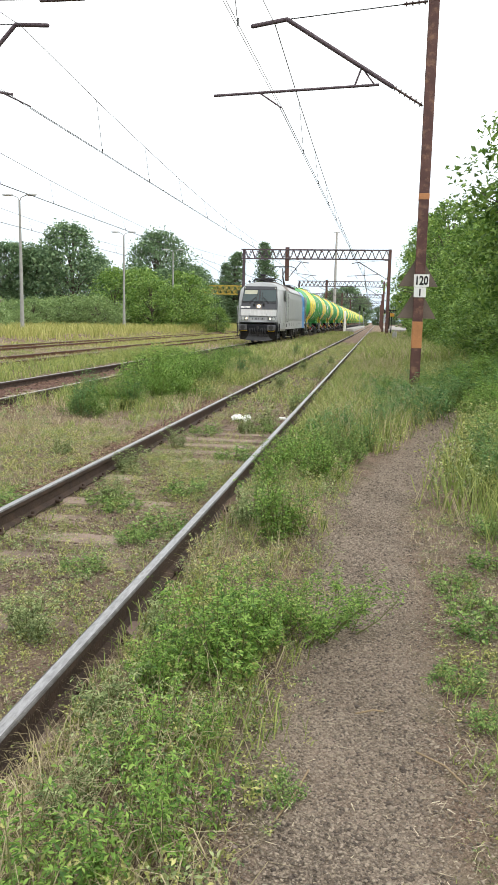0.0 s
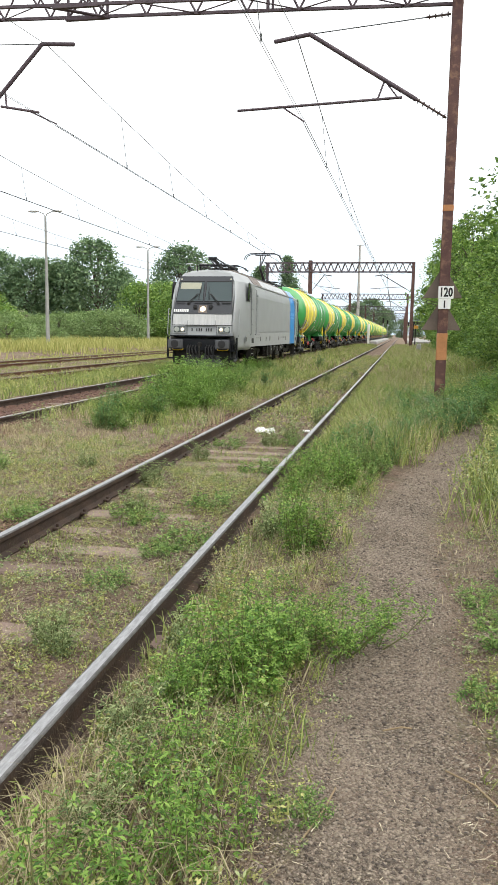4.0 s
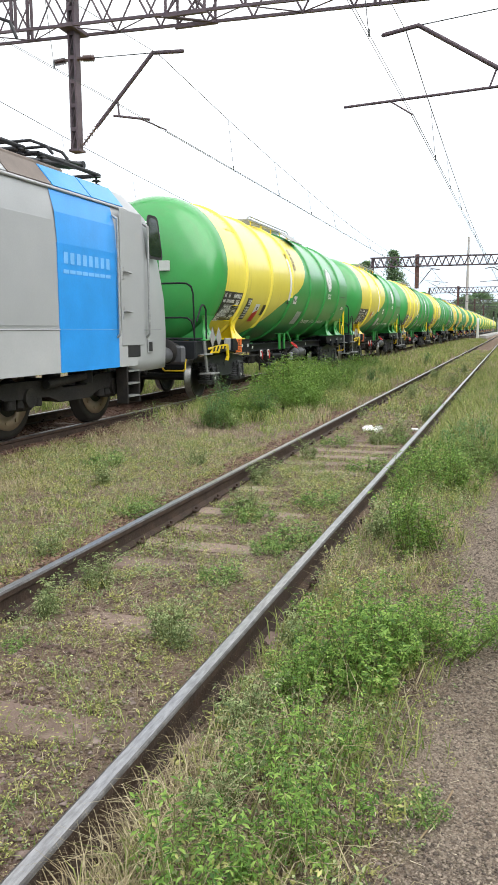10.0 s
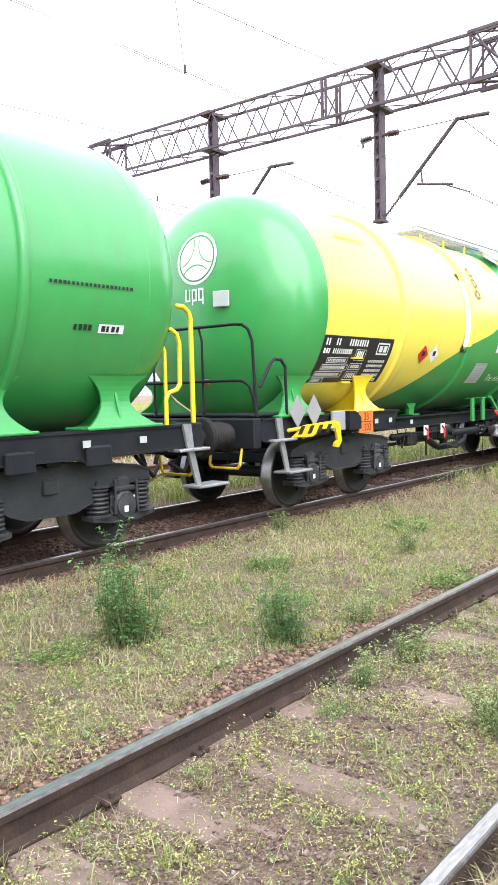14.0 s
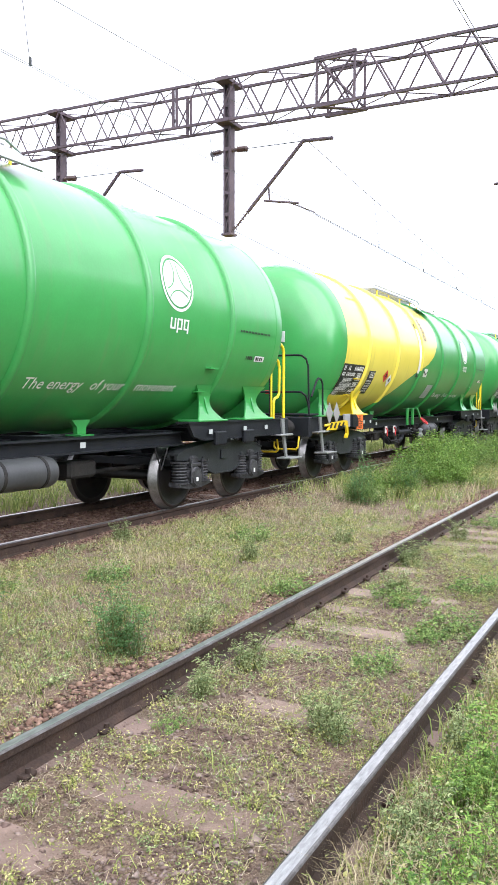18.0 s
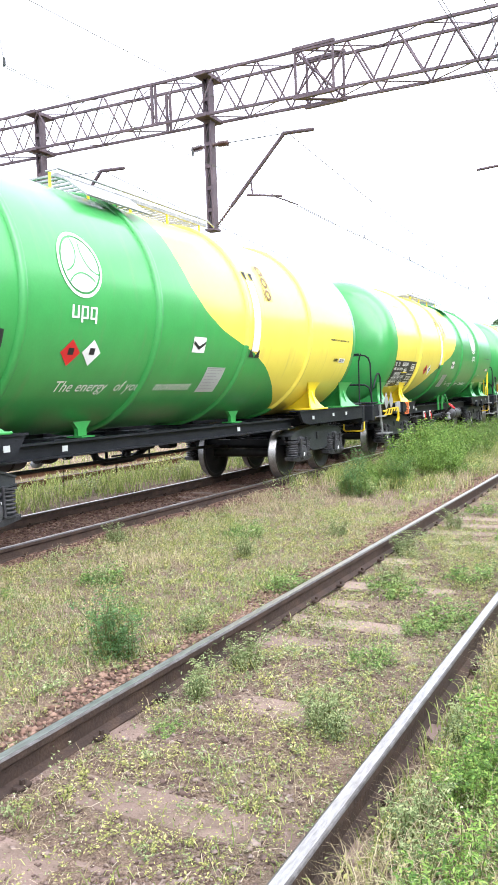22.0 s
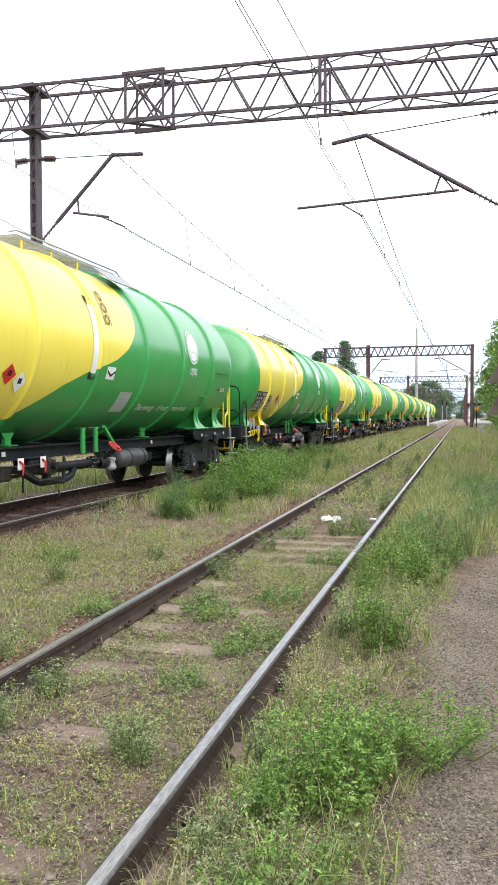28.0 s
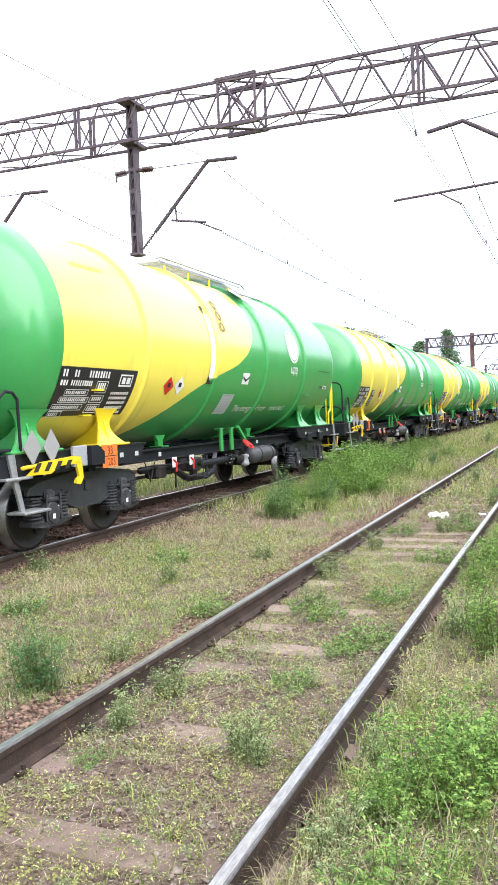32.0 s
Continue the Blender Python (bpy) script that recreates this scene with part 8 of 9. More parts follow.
def weed(kind, x, y, s=1.0, turn=0.0, label="leafy green weed growing beside the rail"):
    st, lv = WEED_KINDS[kind]
    w = thing("weed", label, "weed", "weeds along the tracks", at=Matrix.LocRotScale((x, y, float(lift(x, y)) - 0.015), Euler((0, 0, turn)), (s, s, s)))
    tagged(part("stalk", st, None, w), kind="stuff"), tagged(part("foliage", lv, None, w), kind="stuff")


for row in (("broad", -0.64, 4.62, 0.88, 0.3), ("broad", -0.48, 4.95, 0.7, 2.0), ("feather", -0.25, 5.15, 1.0, 5.6), ("feather", -0.10, 5.3, 0.9, 0.5), ("near", -0.70, 3.70, 0.8, 1.0), ("near", -0.50, 3.45, 0.8, 4.0), ("near", -0.78, 3.1, 0.85, 2.4), ("near", -0.58, 3.95, 0.7, 3.0), ("near", -0.62, 3.25, 0.8, 0.4), ("broad", -0.78, 4.4, 0.55, 4.0), ("slim", -0.88, 3.85, 0.7, 4.0), ("slim", -0.86, 3.5, 0.8, 1.0), ("slim", -0.95, 4.1, 0.9, 1.1), ("slim", -1.0, 5.0, 0.8, 2.0), ("low", -0.22, 3.75, 0.5, 1.0),
            ("fresh", -0.62, 6.75, 0.95, 0.0), ("fresh", -0.50, 6.9, 0.75, 2.0), ("slim", -0.9, 7.2, 1.2, 2.0), ("slim", -0.75, 7.6, 1.0, 0.4), ("broad", -0.52, 9.1, 0.95, 1.0), ("broad", -0.80, 9.7, 0.9, 4.1), ("soft", -0.35, 10.4, 0.7, 2.2), ("fresh", -0.88, 8.5, 0.75, 1.7),
            ("low", -1.62, 8.2, 1.1, 0.5), ("slim", -2.20, 7.85, 1.0, 0.1), ("low", -2.05, 7.6, 0.9, 2.5), ("slim", -1.66, 4.93, 0.85, 0.7), ("slim", -1.60, 4.80, 0.8, 3.0), ("slim", -2.42, 5.5, 0.95, 1.2),
            ("slim", -2.46, 4.98, 0.9, 2.1), ("low", -1.74, 5.9, 0.75, 1.0), ("low", -2.28, 7.75, 0.8, 3.9), ("low", -2.38, 4.55, 0.45, 3.3), ("low", -1.62, 6.65, 0.75, 5.0), ("low", -1.5, 6.9, 1.1, 2.0), ("low", -1.5, 12.6, 1.0, 1.0), ("slim", -1.55, 13.2, 1.1, 1.0), ("slim", -1.75, 12.4, 1.2, 1.0), ("low", -2.3, 12.2, 1.1, 1.0), ("slim", -2.5, 9.2, 1.1, 1.0), ("low", -1.5, 10.2, 1.2, 1.0), ("slim", -2.4, 10.9, 1.0, 4.0), ("slim", -1.4, 15.4, 1.2, 2.0)):
    weed(*row)
for row in (("tall", -3.30, 5.27, 0.85, 0.4), ("tall", -3.22, 5.34, 0.7, 1.8), ("tall", -4.18, 4.66, 1.25, 0.9), ("tall", -4.10, 4.72, 0.9, 2.9), ("low", -4.64, 6.88, 1.1, 1.1), ("slim", -4.6, 6.8, 0.8, 1.9), ("slim", -5.8, 8.62, 1.0, 0.2), ("low", -4.3, 4.2, 0.8, 2.0), ("slim", -4.9, 4.0, 0.9, 2.2), ("low", -5.2, 6.2, 0.8, 4.0), ("low", -3.8, 6.2, 0.6, 4.0), ("slim", -3.1, 6.0, 0.8, 1.0), ("low", -3.05, 7.4, 1.0, 0.3), ("slim", -4.0, 8.4, 1.0, 2.7), ("low", -4.5, 9.4, 1.2, 0.7), ("slim", -3.5, 9.8, 0.9, 3.7)):
    weed(*row, label="upright green weed in the dry strip between tracks")
for row in (("bush", -4.5, 17.3, 1.0, 0.4), ("bush", -4.7, 18.8, 1.0, 2.4), ("bush", -4.0, 16.4, 0.7, 1.2), ("bush", -4.4, 20.6, 0.9, 3.0), ("bush", -4.5, 14.8, 0.62, 0.8), ("soft", -4.6, 13.5, 0.7, 0.8), ("tall", -4.2, 14.6, 1.1, 2.0), ("tall", -4.55, 13.2, 1.1, 0.4), ("tall", -4.9, 14.4, 1.2, 3.4), ("bush", -5.1, 21.5, 0.8, 1.0), ("soft", -4.3, 19.3, 1.0, 3.0), ("bush", -5.6, 23.5, 0.8, 0.0), ("soft", -4.6, 24.5, 0.9, 2.0),
            ("soft", -5.3, 27.0, 1.0, 1.5), ("tall", -3.6, 23.0, 1.1, 0.0), ("bush", -5.4, 30.0, 0.7, 5.0), ("low", -3.5, 17.2, 1.4, 0.0), ("soft", -5.5, 34.0, 0.9, 1.0), ("soft", -3.9, 27.5, 0.7, 0.4), ("low", -1.4, 17.0, 1.3, 0.0), ("slim", -2.2, 20.0, 1.4, 2.0), ("slim", -1.5, 24.0, 1.6, 2.0), ("slim", -2.3, 27.0, 1.6, 2.0), ("slim", -1.6, 31.0, 1.6, 2.0), ("tall", -3.4, 36.0, 1.2, 1.0)):
    weed(*row, label="bushy green weed clump between the two tracks")
for row in (("low", 0.50, 4.75, 0.7, 0.2), ("low", 0.72, 3.7, 0.6, 3.2), ("low", 0.55, 3.3, 0.5, 1.2), ("low", 0.62, 5.7, 0.7, 2.2), ("low", 1.05, 7.2, 1.1, 4.2), ("low", 0.78, 5.3, 1.1, 1.4), ("low", 0.60, 6.1, 0.7, 2.2), ("low", 0.62, 4.35, 0.6, 4.4), ("low", 0.95, 6.4, 1.0, 0.9), ("soft", 1.45, 9.2, 0.7, 1.0), ("soft", 1.7, 8.4, 0.65, 0.2), ("tall", 1.15, 8.9, 0.8, 2.9), ("tall", 1.35, 8.0, 0.7, 3.2), ("soft", 1.95, 10.4, 0.9, 3.6), ("tall", 0.15, 12.4, 0.9, 1.0), ("soft", 0.45, 14.4, 0.7, 2.0),
            ("soft", 0.1, 15.2, 0.7, 0.6), ("bush", 0.9, 17.0, 0.55, 0.0), ("bush", 0.4, 18.4, 0.5, 2.0), ("bush", 1.5, 18.0, 0.65, 1.0), ("bush", 2.4, 15.5, 0.8, 3.0), ("bush", 2.6, 12.5, 0.7, 1.0), ("bush", 2.3, 18.5, 0.9, 4.0), ("bush", 3.0, 20.0, 1.1, 5.0), ("tall", 0.0, 11.2, 0.8, 5.0), ("soft", 1.6, 10.9, 0.8, 1.1), ("bush", 2.0, 12.0, 0.6, 2.1), ("bush", 1.9, 14.0, 0.65, 3.1), ("soft", 1.5, 16.4, 0.9, 4.1), ("bush", 0.3, 16.6, 0.45, 5.1), ("tall", 1.25, 9.9, 0.9, 0.3), ("bush", -0.2, 19.5, 0.5, 1.3)):
    weed(*row, label="leafy green weed beside the trodden path")
rnd = random.Random(41)
for x, y, sc in ((1.3, 7.6, 0.5), (1.55, 8.3, 0.7), (1.9, 8.9, 0.8), (1.6, 9.6, 0.75), (2.2, 9.8, 0.9), (2.0, 10.8, 0.8), (2.6, 10.8, 1.0), (2.3, 11.6, 0.9), (2.9, 12.2, 1.0), (0.15, 13.2, 0.7), (0.55, 13.9, 0.8), (0.95, 14.6, 0.8), (0.35, 15.4, 0.9), (1.2, 15.6, 0.9), (0.75, 16.3, 0.9), (1.7, 16.6, 1.0), (-0.1, 16.6, 0.7), (2.3, 16.4, 1.0), (2.9, 15.2, 1.0), (2.6, 17.6, 1.1), (3.2, 16.8, 1.1), (1.4, 17.9, 0.9), (-0.35, 12.0, 0.7), (-0.6, 11.4, 0.6), (0.2, 18.6, 0.8), (3.3, 13.6, 1.1), (3.4, 11.6, 1.0), (3.1, 9.6, 0.9), (1.0, 19.6, 0.9), (2.0, 20.4, 1.1)):
    weed("nettle", x, y, sc, rnd.uniform(0, 6.28), label="dark green nettle clump on the verge beside the path")


def tree_meshes(seed, h, r, crown0, clumps, per, size, mat, shape="round", trunk=0.18, clump=0.8):
    """A tapered trunk with limbs, and a crown of leaf clumps with gaps."""
    global RNG
    keepit, RNG = RNG, np.random.default_rng(seed)
    b = Build()
    lean = RNG.normal(0, 0.03 * h, 2)
    pts = [Vector((lean[0] * t * t, lean[1] * t * t, h * 0.85 * t)) for t in np.linspace(0, 1, 6)]
    for i in range(5):
        b.rod(pts[i], pts[i + 1], trunk * (1 - 0.17 * i), 8, trunk * (1 - 0.17 * (i + 1)), caps=False)
    cs = []
    lobes = [(RNG.uniform(0, 2 * math.pi), RNG.uniform(0.25, 0.8), RNG.uniform(0.15, 0.45)) for _ in range(7)]
    for k in range(clumps):
        t = RNG.uniform(0.0, 1.0)
        z = crown0 + (h - crown0) * t
        if shape == "column":
            rad = r * (0.35 + 0.65 * math.sin(math.pi * min(1.0, 0.15 + 0.85 * (1 - t)) ** 0.8)) * (1.05 - 0.75 * t ** 2)
        elif shape == "mound":
            rad = r * math.sqrt(max(0.02, 1 - t * t))
        else:
            rad = r * math.sqrt(max(0.03, 1 - (2 * t - 0.85) ** 2 / 1.4))
        a = RNG.uniform(0, 2 * math.pi)
        bump = 1 + sum(q * max(0.0, math.cos(a - la)) ** 4 * math.exp(-((t - lt) / 0.22) ** 2) for la, lt, q in lobes) - 0.12
        d = rad * bump * (RNG.uniform(0.35, 1.0) ** 0.45)
        c = np.array([math.cos(a) * d + lean[0] * t, math.sin(a) * d + lean[1] * t, z])
        if k % 4 == 0:
            root = pts[min(4, int(5 * max(0.15, t * 0.75)))]
            b.rod(root, root.lerp(Vector(c), 0.55) + Vector((0, 0, 0.05 * h)), trunk * 0.28, 5, trunk * 0.15, caps=False)
            b.rod(root.lerp(Vector(c), 0.55) + Vector((0, 0, 0.05 * h)), c, trunk * 0.15, 4, trunk * 0.05, caps=False)
        n = int(per * RNG.uniform(0.6, 1.3))
        q = RNG.normal(size=(n, 3)) * np.array([1, 1, 0.5]) * clump * RNG.uniform(0.22, 0.5)
        q[:, 2] -= 0.35 * (q[:, 0] ** 2 + q[:, 1] ** 2) / clump
        cs.append(c + q)
    c = np.concatenate(cs)
    c[:, 2] = np.maximum(c[:, 2], 0.05)
    v, t = leaves(c, np.full(len(c), size), 0.25, 0.55, None, 0.5)
    out = b.mesh("trunk", M_BARK), big_mesh("crown", v, t, mat)
    RNG = keepit
    return out


TREES = {
    "oak": tree_meshes(21, 11.6, 4.6, 0.8, 250, 46, 0.46, M_HAZYLEAF, "round", 0.32, 1.9),
    "lime": tree_meshes(22, 10.6, 3.8, 0.6, 230, 46, 0.44, M_HAZYLEAF, "round", 0.30, 1.75),
    "giant": tree_meshes(23, 15.6, 5.8, 3.0, 270, 48, 0.52, M_HAZYLEAF, "round", 0.45, 2.2),
    "poplar": tree_meshes(24, 17.0, 2.1, 1.0, 250, 48, 0.42, M_HAZYLEAF, "column", 0.32, 1.2),
    "light": tree_meshes(25, 7.0, 3.2, 0.3, 190, 44, 0.30, M_LEAF2, "round", 0.16, 1.3),
    "willow": tree_meshes(26, 3.6, 3.4, 0.1, 150, 40, 0.22, M_LEAF3, "mound", 0.10, 0.85),
    "shrub": tree_meshes(27, 3.0, 1.9, 0.1, 190, 50, 0.14, M_LEAF2, "mound", 0.06, 0.55),
    "hedge": tree_meshes(28, 7.2, 2.6, 0.2, 380, 46, 0.20, M_LEAF2, "round", 0.13, 0.9),
    "dense": tree_meshes(29, 9.5, 3.5, 0.4, 280, 46, 0.27, M_LEAF2, "round", 0.2, 1.1),
}


def tree(kind, x, y, s=1.0, turn=0.0, sz=None, name="tree", label="broad leafy tree with dense dark green crown", group="trees beyond the tracks"):
    tr, cr = TREES[kind]
    w = thing(name, label, "tree" if name == "tree" else "shrub", group, at=Matrix.LocRotScale((x, y, float(lift(x, y)) - 0.05), Euler((0, 0, turn)), (s, s, sz or s)))
    part("trunk", tr, None, w), part("crown", cr, None, w)


def along(px, dist, at0=8.93):
    """World x and y of a thing seen in a direction, so many metres off."""
    a = math.atan((px - 441.0) / 1390.0) - radians(at0)
    return 0.05 + dist * math.sin(a), 1.3 + dist * math.cos(a)


for kind, px, dist, s, turn, sz in (("oak", 15, 120, 0.98, 0.3, None), ("lime", 62, 118, 1.02, 1.1, None), ("oak", 128, 112, 1.02, 2.0, 1.15), ("lime", 165, 125, 0.95, 4.0, None), ("oak", -60, 125, 1.1, 5.0, None), ("lime", -110, 122, 1.0, 0.0, None), ("oak", -175, 122, 0.5, 1.0, None), ("lime", -235, 118, 0.55, 2.0, None), ("giant", 275, 128, 0.92, 0.5, 0.93), ("lime", 340, 140, 0.85, 1.0, 0.95), ("lime", 230, 118, 0.78, 3.0, None), ("oak", 290, 112, 0.68, 2.2, None), ("lime", 330, 120, 0.75, 5.2, None), ("oak", 375, 150, 0.68, 0.9, None), ("oak", 400, 155, 0.7, 2.9, None), ("lime", 425, 160, 0.7, 0.2, None),
                              ("oak", 605, 300, 1.35, 0.0, 1.25), ("lime", 580, 290, 1.3, 1.0, 1.2), ("lime", 630, 330, 1.2, 2.0, 1.1), ("oak", 690, 420, 1.0, 3.0, None), ("lime", 660, 420, 0.9, 3.0, None)):
    x, y = along(px, dist)
    tree(kind, x, y, s, turn, sz)
for px, dist, s, sz, turn in ((407, 150, 0.92, 0.80, 0.0), (462, 152, 0.88, 0.92, 2.0), (395, 155, 0.7, 0.70, 4.0)):
    x, y = along(px, dist)
    tree("poplar", x, y, s, turn, sz, label="tall narrow poplar with dark leaves")
for kind, px, dist, s, turn in (("light", 200, 92, 0.95, 0.0), ("light", 245, 96, 1.0, 2.0), ("light", 378, 92, 0.42, 1.0), ("light", 335, 108, 0.8, 3.0), ("light", 265, 88, 0.8, 4.0), ("light", 322, 102, 1.0, 5.0), ("light", -75, 66, 0.62, 0.0), ("light", -40, 76, 0.5, 2.0), ("light", 318, 112, 0.8, 4.4), ("light", 300, 92, 0.7, 1.4), ("light", -130, 68, 0.6, 2.7)):
    x, y = along(px, dist)
    tree(kind, x, y, s, turn, label="young light green tree at the meadow's edge")
for px, dist, s, turn in ((60, 82, 0.85, 0.0), (95, 86, 0.9, 1.0), (130, 84, 0.95, 2.0), (165, 82, 0.95, 3.0), (25, 84, 0.8, 4.0), (-25, 80, 0.9, 5.0), (-70, 82, 1.0, 2.0), (-120, 84, 1.0, 0.5), (40, 72, 0.5, 0.5), (-35, 60, 0.7, 0.2), (180, 88, 0.8, 2.4)):
    x, y = along(px, dist)
    tree("willow", x, y, s, turn, name="shrub", label="grey-green willow shrub on the meadow", group="shrubs on the meadow")
# trees that close the place behind the camera
for kind, x, y, s, turn in (("dense", 9.0, 4.0, 0.9, 0.0), ("dense", 9.5, -8.0, 1.0, 1.0), ("dense", 9.0, -22.0, 1.0, 2.0), ("dense", 9.5, -40.0, 1.1, 3.0), ("oak", 14.0, -70.0, 1.1, 0.0), ("lime", 2.0, -130.0, 1.1, 1.0), ("oak", -14.0, -140.0, 1.2, 2.0), ("lime", -30.0, -120.0, 1.2, 3.0), ("oak", -44.0, -90.0, 1.1, 4.0), ("lime", -50.0, -60.0, 1.1, 5.0), ("oak", -56.0, -30.0, 1.0, 0.6), ("lime", -58.0, -5.0, 1.0, 1.6)):
    tree(kind, x, y, s, turn)
# hedge of trees and shrubs beside the path
for kind, x, y, s, turn, sz in (("hedge", 5.6, 20.5, 0.75, 0.0, 1.0), ("hedge", 5.6, 26.5, 1.0, 1.0, 1.18), ("hedge", 7.0, 22.5, 0.9, 5.0, 1.25), ("hedge", 6.6, 16.0, 0.7, 2.0, 0.9), ("hedge", 7.8, 17.5, 0.8, 3.0, 0.9), ("hedge", 7.2, 31.0, 0.8, 2.0, None), ("hedge", 9.0, 27.0, 1.1, 4.0, None), ("dense", 7.8, 38.0, 0.8, 4.0, None), ("dense", 7.6, 46.0, 0.85, 5.0, None), ("dense", 7.8, 54.0, 0.9, 0.4, None), ("dense", 7.2, 63.0, 0.95, 1.4, None), ("dense", 8.0, 72.0, 1.05, 2.4, None),
                                ("dense", 7.0, 84.0, 1.15, 3.4, 1.40), ("dense", 6.4, 98.0, 1.3, 1.4, 1.45), ("dense", 8.0, 115.0, 1.3, 4.4, 1.5), ("dense", 9.5, 140.0, 1.4, 4.0, None), ("dense", 10, 185.0, 1.5, 2.0, None), ("dense", 10.5, 36.0, 0.95, 1.0, None), ("dense", 11.0, 58.0, 1.1, 0.0, None)):
    tree(kind, x, y, s, turn, sz, label="leafy tree in the dense hedge beside the path", group="hedge beside the path")
for x, y, s, turn in ((4.9, 20.5, 0.75, 0.0), (4.6, 24.0, 0.8, 1.0), (4.4, 28.0, 0.8, 2.0), (4.7, 32.0, 0.9, 3.0), (4.4, 37.0, 0.9, 4.0), (4.8, 42.0, 1.0, 5.0), (4.2, 47.0, 0.9, 0.3), (5.0, 16.5, 0.6, 1.3), (4.0, 53.0, 0.9, 3.3), (4.2, 60.0, 1.0, 3.3), (4.6, 68.0, 1.1, 1.3)):
    tree("shrub", x, y, s, turn, name="shrub", label="light green shrub at the foot of the hedge", group="hedge beside the path")


# ---- small things beside and between the tracks ----
def build_sleepers():
    """Sleepers sunk in the soil, each a part of its track."""
    b1 = Build().box((0, 0, -0.08), (2.5, 0.25, 0.16), ch=0.02).mesh("sleeper", M_SLEEPER)
    rnd = random.Random(5)
    for name, xc, top, y0, n, step in (("railway_track_1", TR1, 0.014, 1.115 - 12 * 0.556, 162, 0.556), ("railway_track_2", TR2, -0.012, 0.2 - 12 * 0.6, 122, 0.6)):
        for k in range(n):
            ob = part("sleeper", b1, None, TRACKS[name])
            ob.matrix_basis = pose(xc + rnd.uniform(-0.03, 0.03), y0 + step * k + rnd.uniform(-0.015, 0.015), top - (0.018 * min(1.0, max(0.0, (y0 + step * k - 4.5) / 3.0)) if xc == TR1 else 0.0) + rnd.uniform(-0.016, 0.010), rnd.uniform(-1, 1), rnd.uniform(-0.5, 0.5), rnd.uniform(-1, 1))


build_sleepers()

M_STONE = material("mixed_ballast_stone", [(0.08, 0.048, 0.038), (0.165, 0.112, 0.092), (0.31, 0.245, 0.21)], scale=10, rough=0.9, bump=0.3, island=0.6, spread=0.32)
M_RUSTSTONE = material("rusty_ballast_stone", [(0.065, 0.036, 0.026), (0.165, 0.095, 0.066), (0.32, 0.21, 0.15)], scale=10, rough=0.9, bump=0.3, island=0.6, spread=0.32)
M_GRIT = material("path_grit", [(0.085, 0.066, 0.053), (0.215, 0.172, 0.134), (0.40, 0.33, 0.255)], scale=10, rough=0.9, bump=0.2, island=0.75, spread=0.36)


def stones(name, spec, mat, label):
    """Many small stones: eight jittered triangles each."""
    vs, ts, o = [], [], 0
    for x, y, size in spec:
        ok = clear_of_rails(x)
        x, y, size = x[ok], y[ok], size[ok]
        n = len(x)
        z = lift(x, y) + size * 0.12
        d = np.array([[1, 0, 0], [0, 1, 0], [-1, 0, 0], [0, -1, 0], [0, 0, 0.42], [0, 0, -0.45]], float)
        a = RNG.uniform(0, 2 * math.pi, n)
        p = d[None] * size[:, None, None] * 0.5 * RNG.uniform(0.6, 1.35, (n, 6, 1)) + RNG.normal(0, 0.11, (n, 6, 3)) * np.array([1, 1, 0.6]) * size[:, None, None]
        r = np.empty_like(p)
        r[..., 0] = p[..., 0] * np.cos(a)[:, None] - p[..., 1] * np.sin(a)[:, None]
        r[..., 1] = p[..., 0] * np.sin(a)[:, None] + p[..., 1] * np.cos(a)[:, None]
        r[..., 2] = p[..., 2]
        r += np.stack([x, y, z], -1)[:, None]
        f = np.array([[0, 1, 4], [1, 2, 4], [2, 3, 4], [3, 0, 4], [1, 0, 5], [2, 1, 5], [3, 2, 5], [0, 3, 5]])
        vs.append(r.reshape(-1, 3)), ts.append(((np.arange(n) * 6)[:, None, None] + f[None]).reshape(-1, 3) + o)
        o += n * 6
    tagged(new(name, big_mesh(name, np.concatenate(vs), np.concatenate(ts), mat)), label, "gravel", kind="stuff")


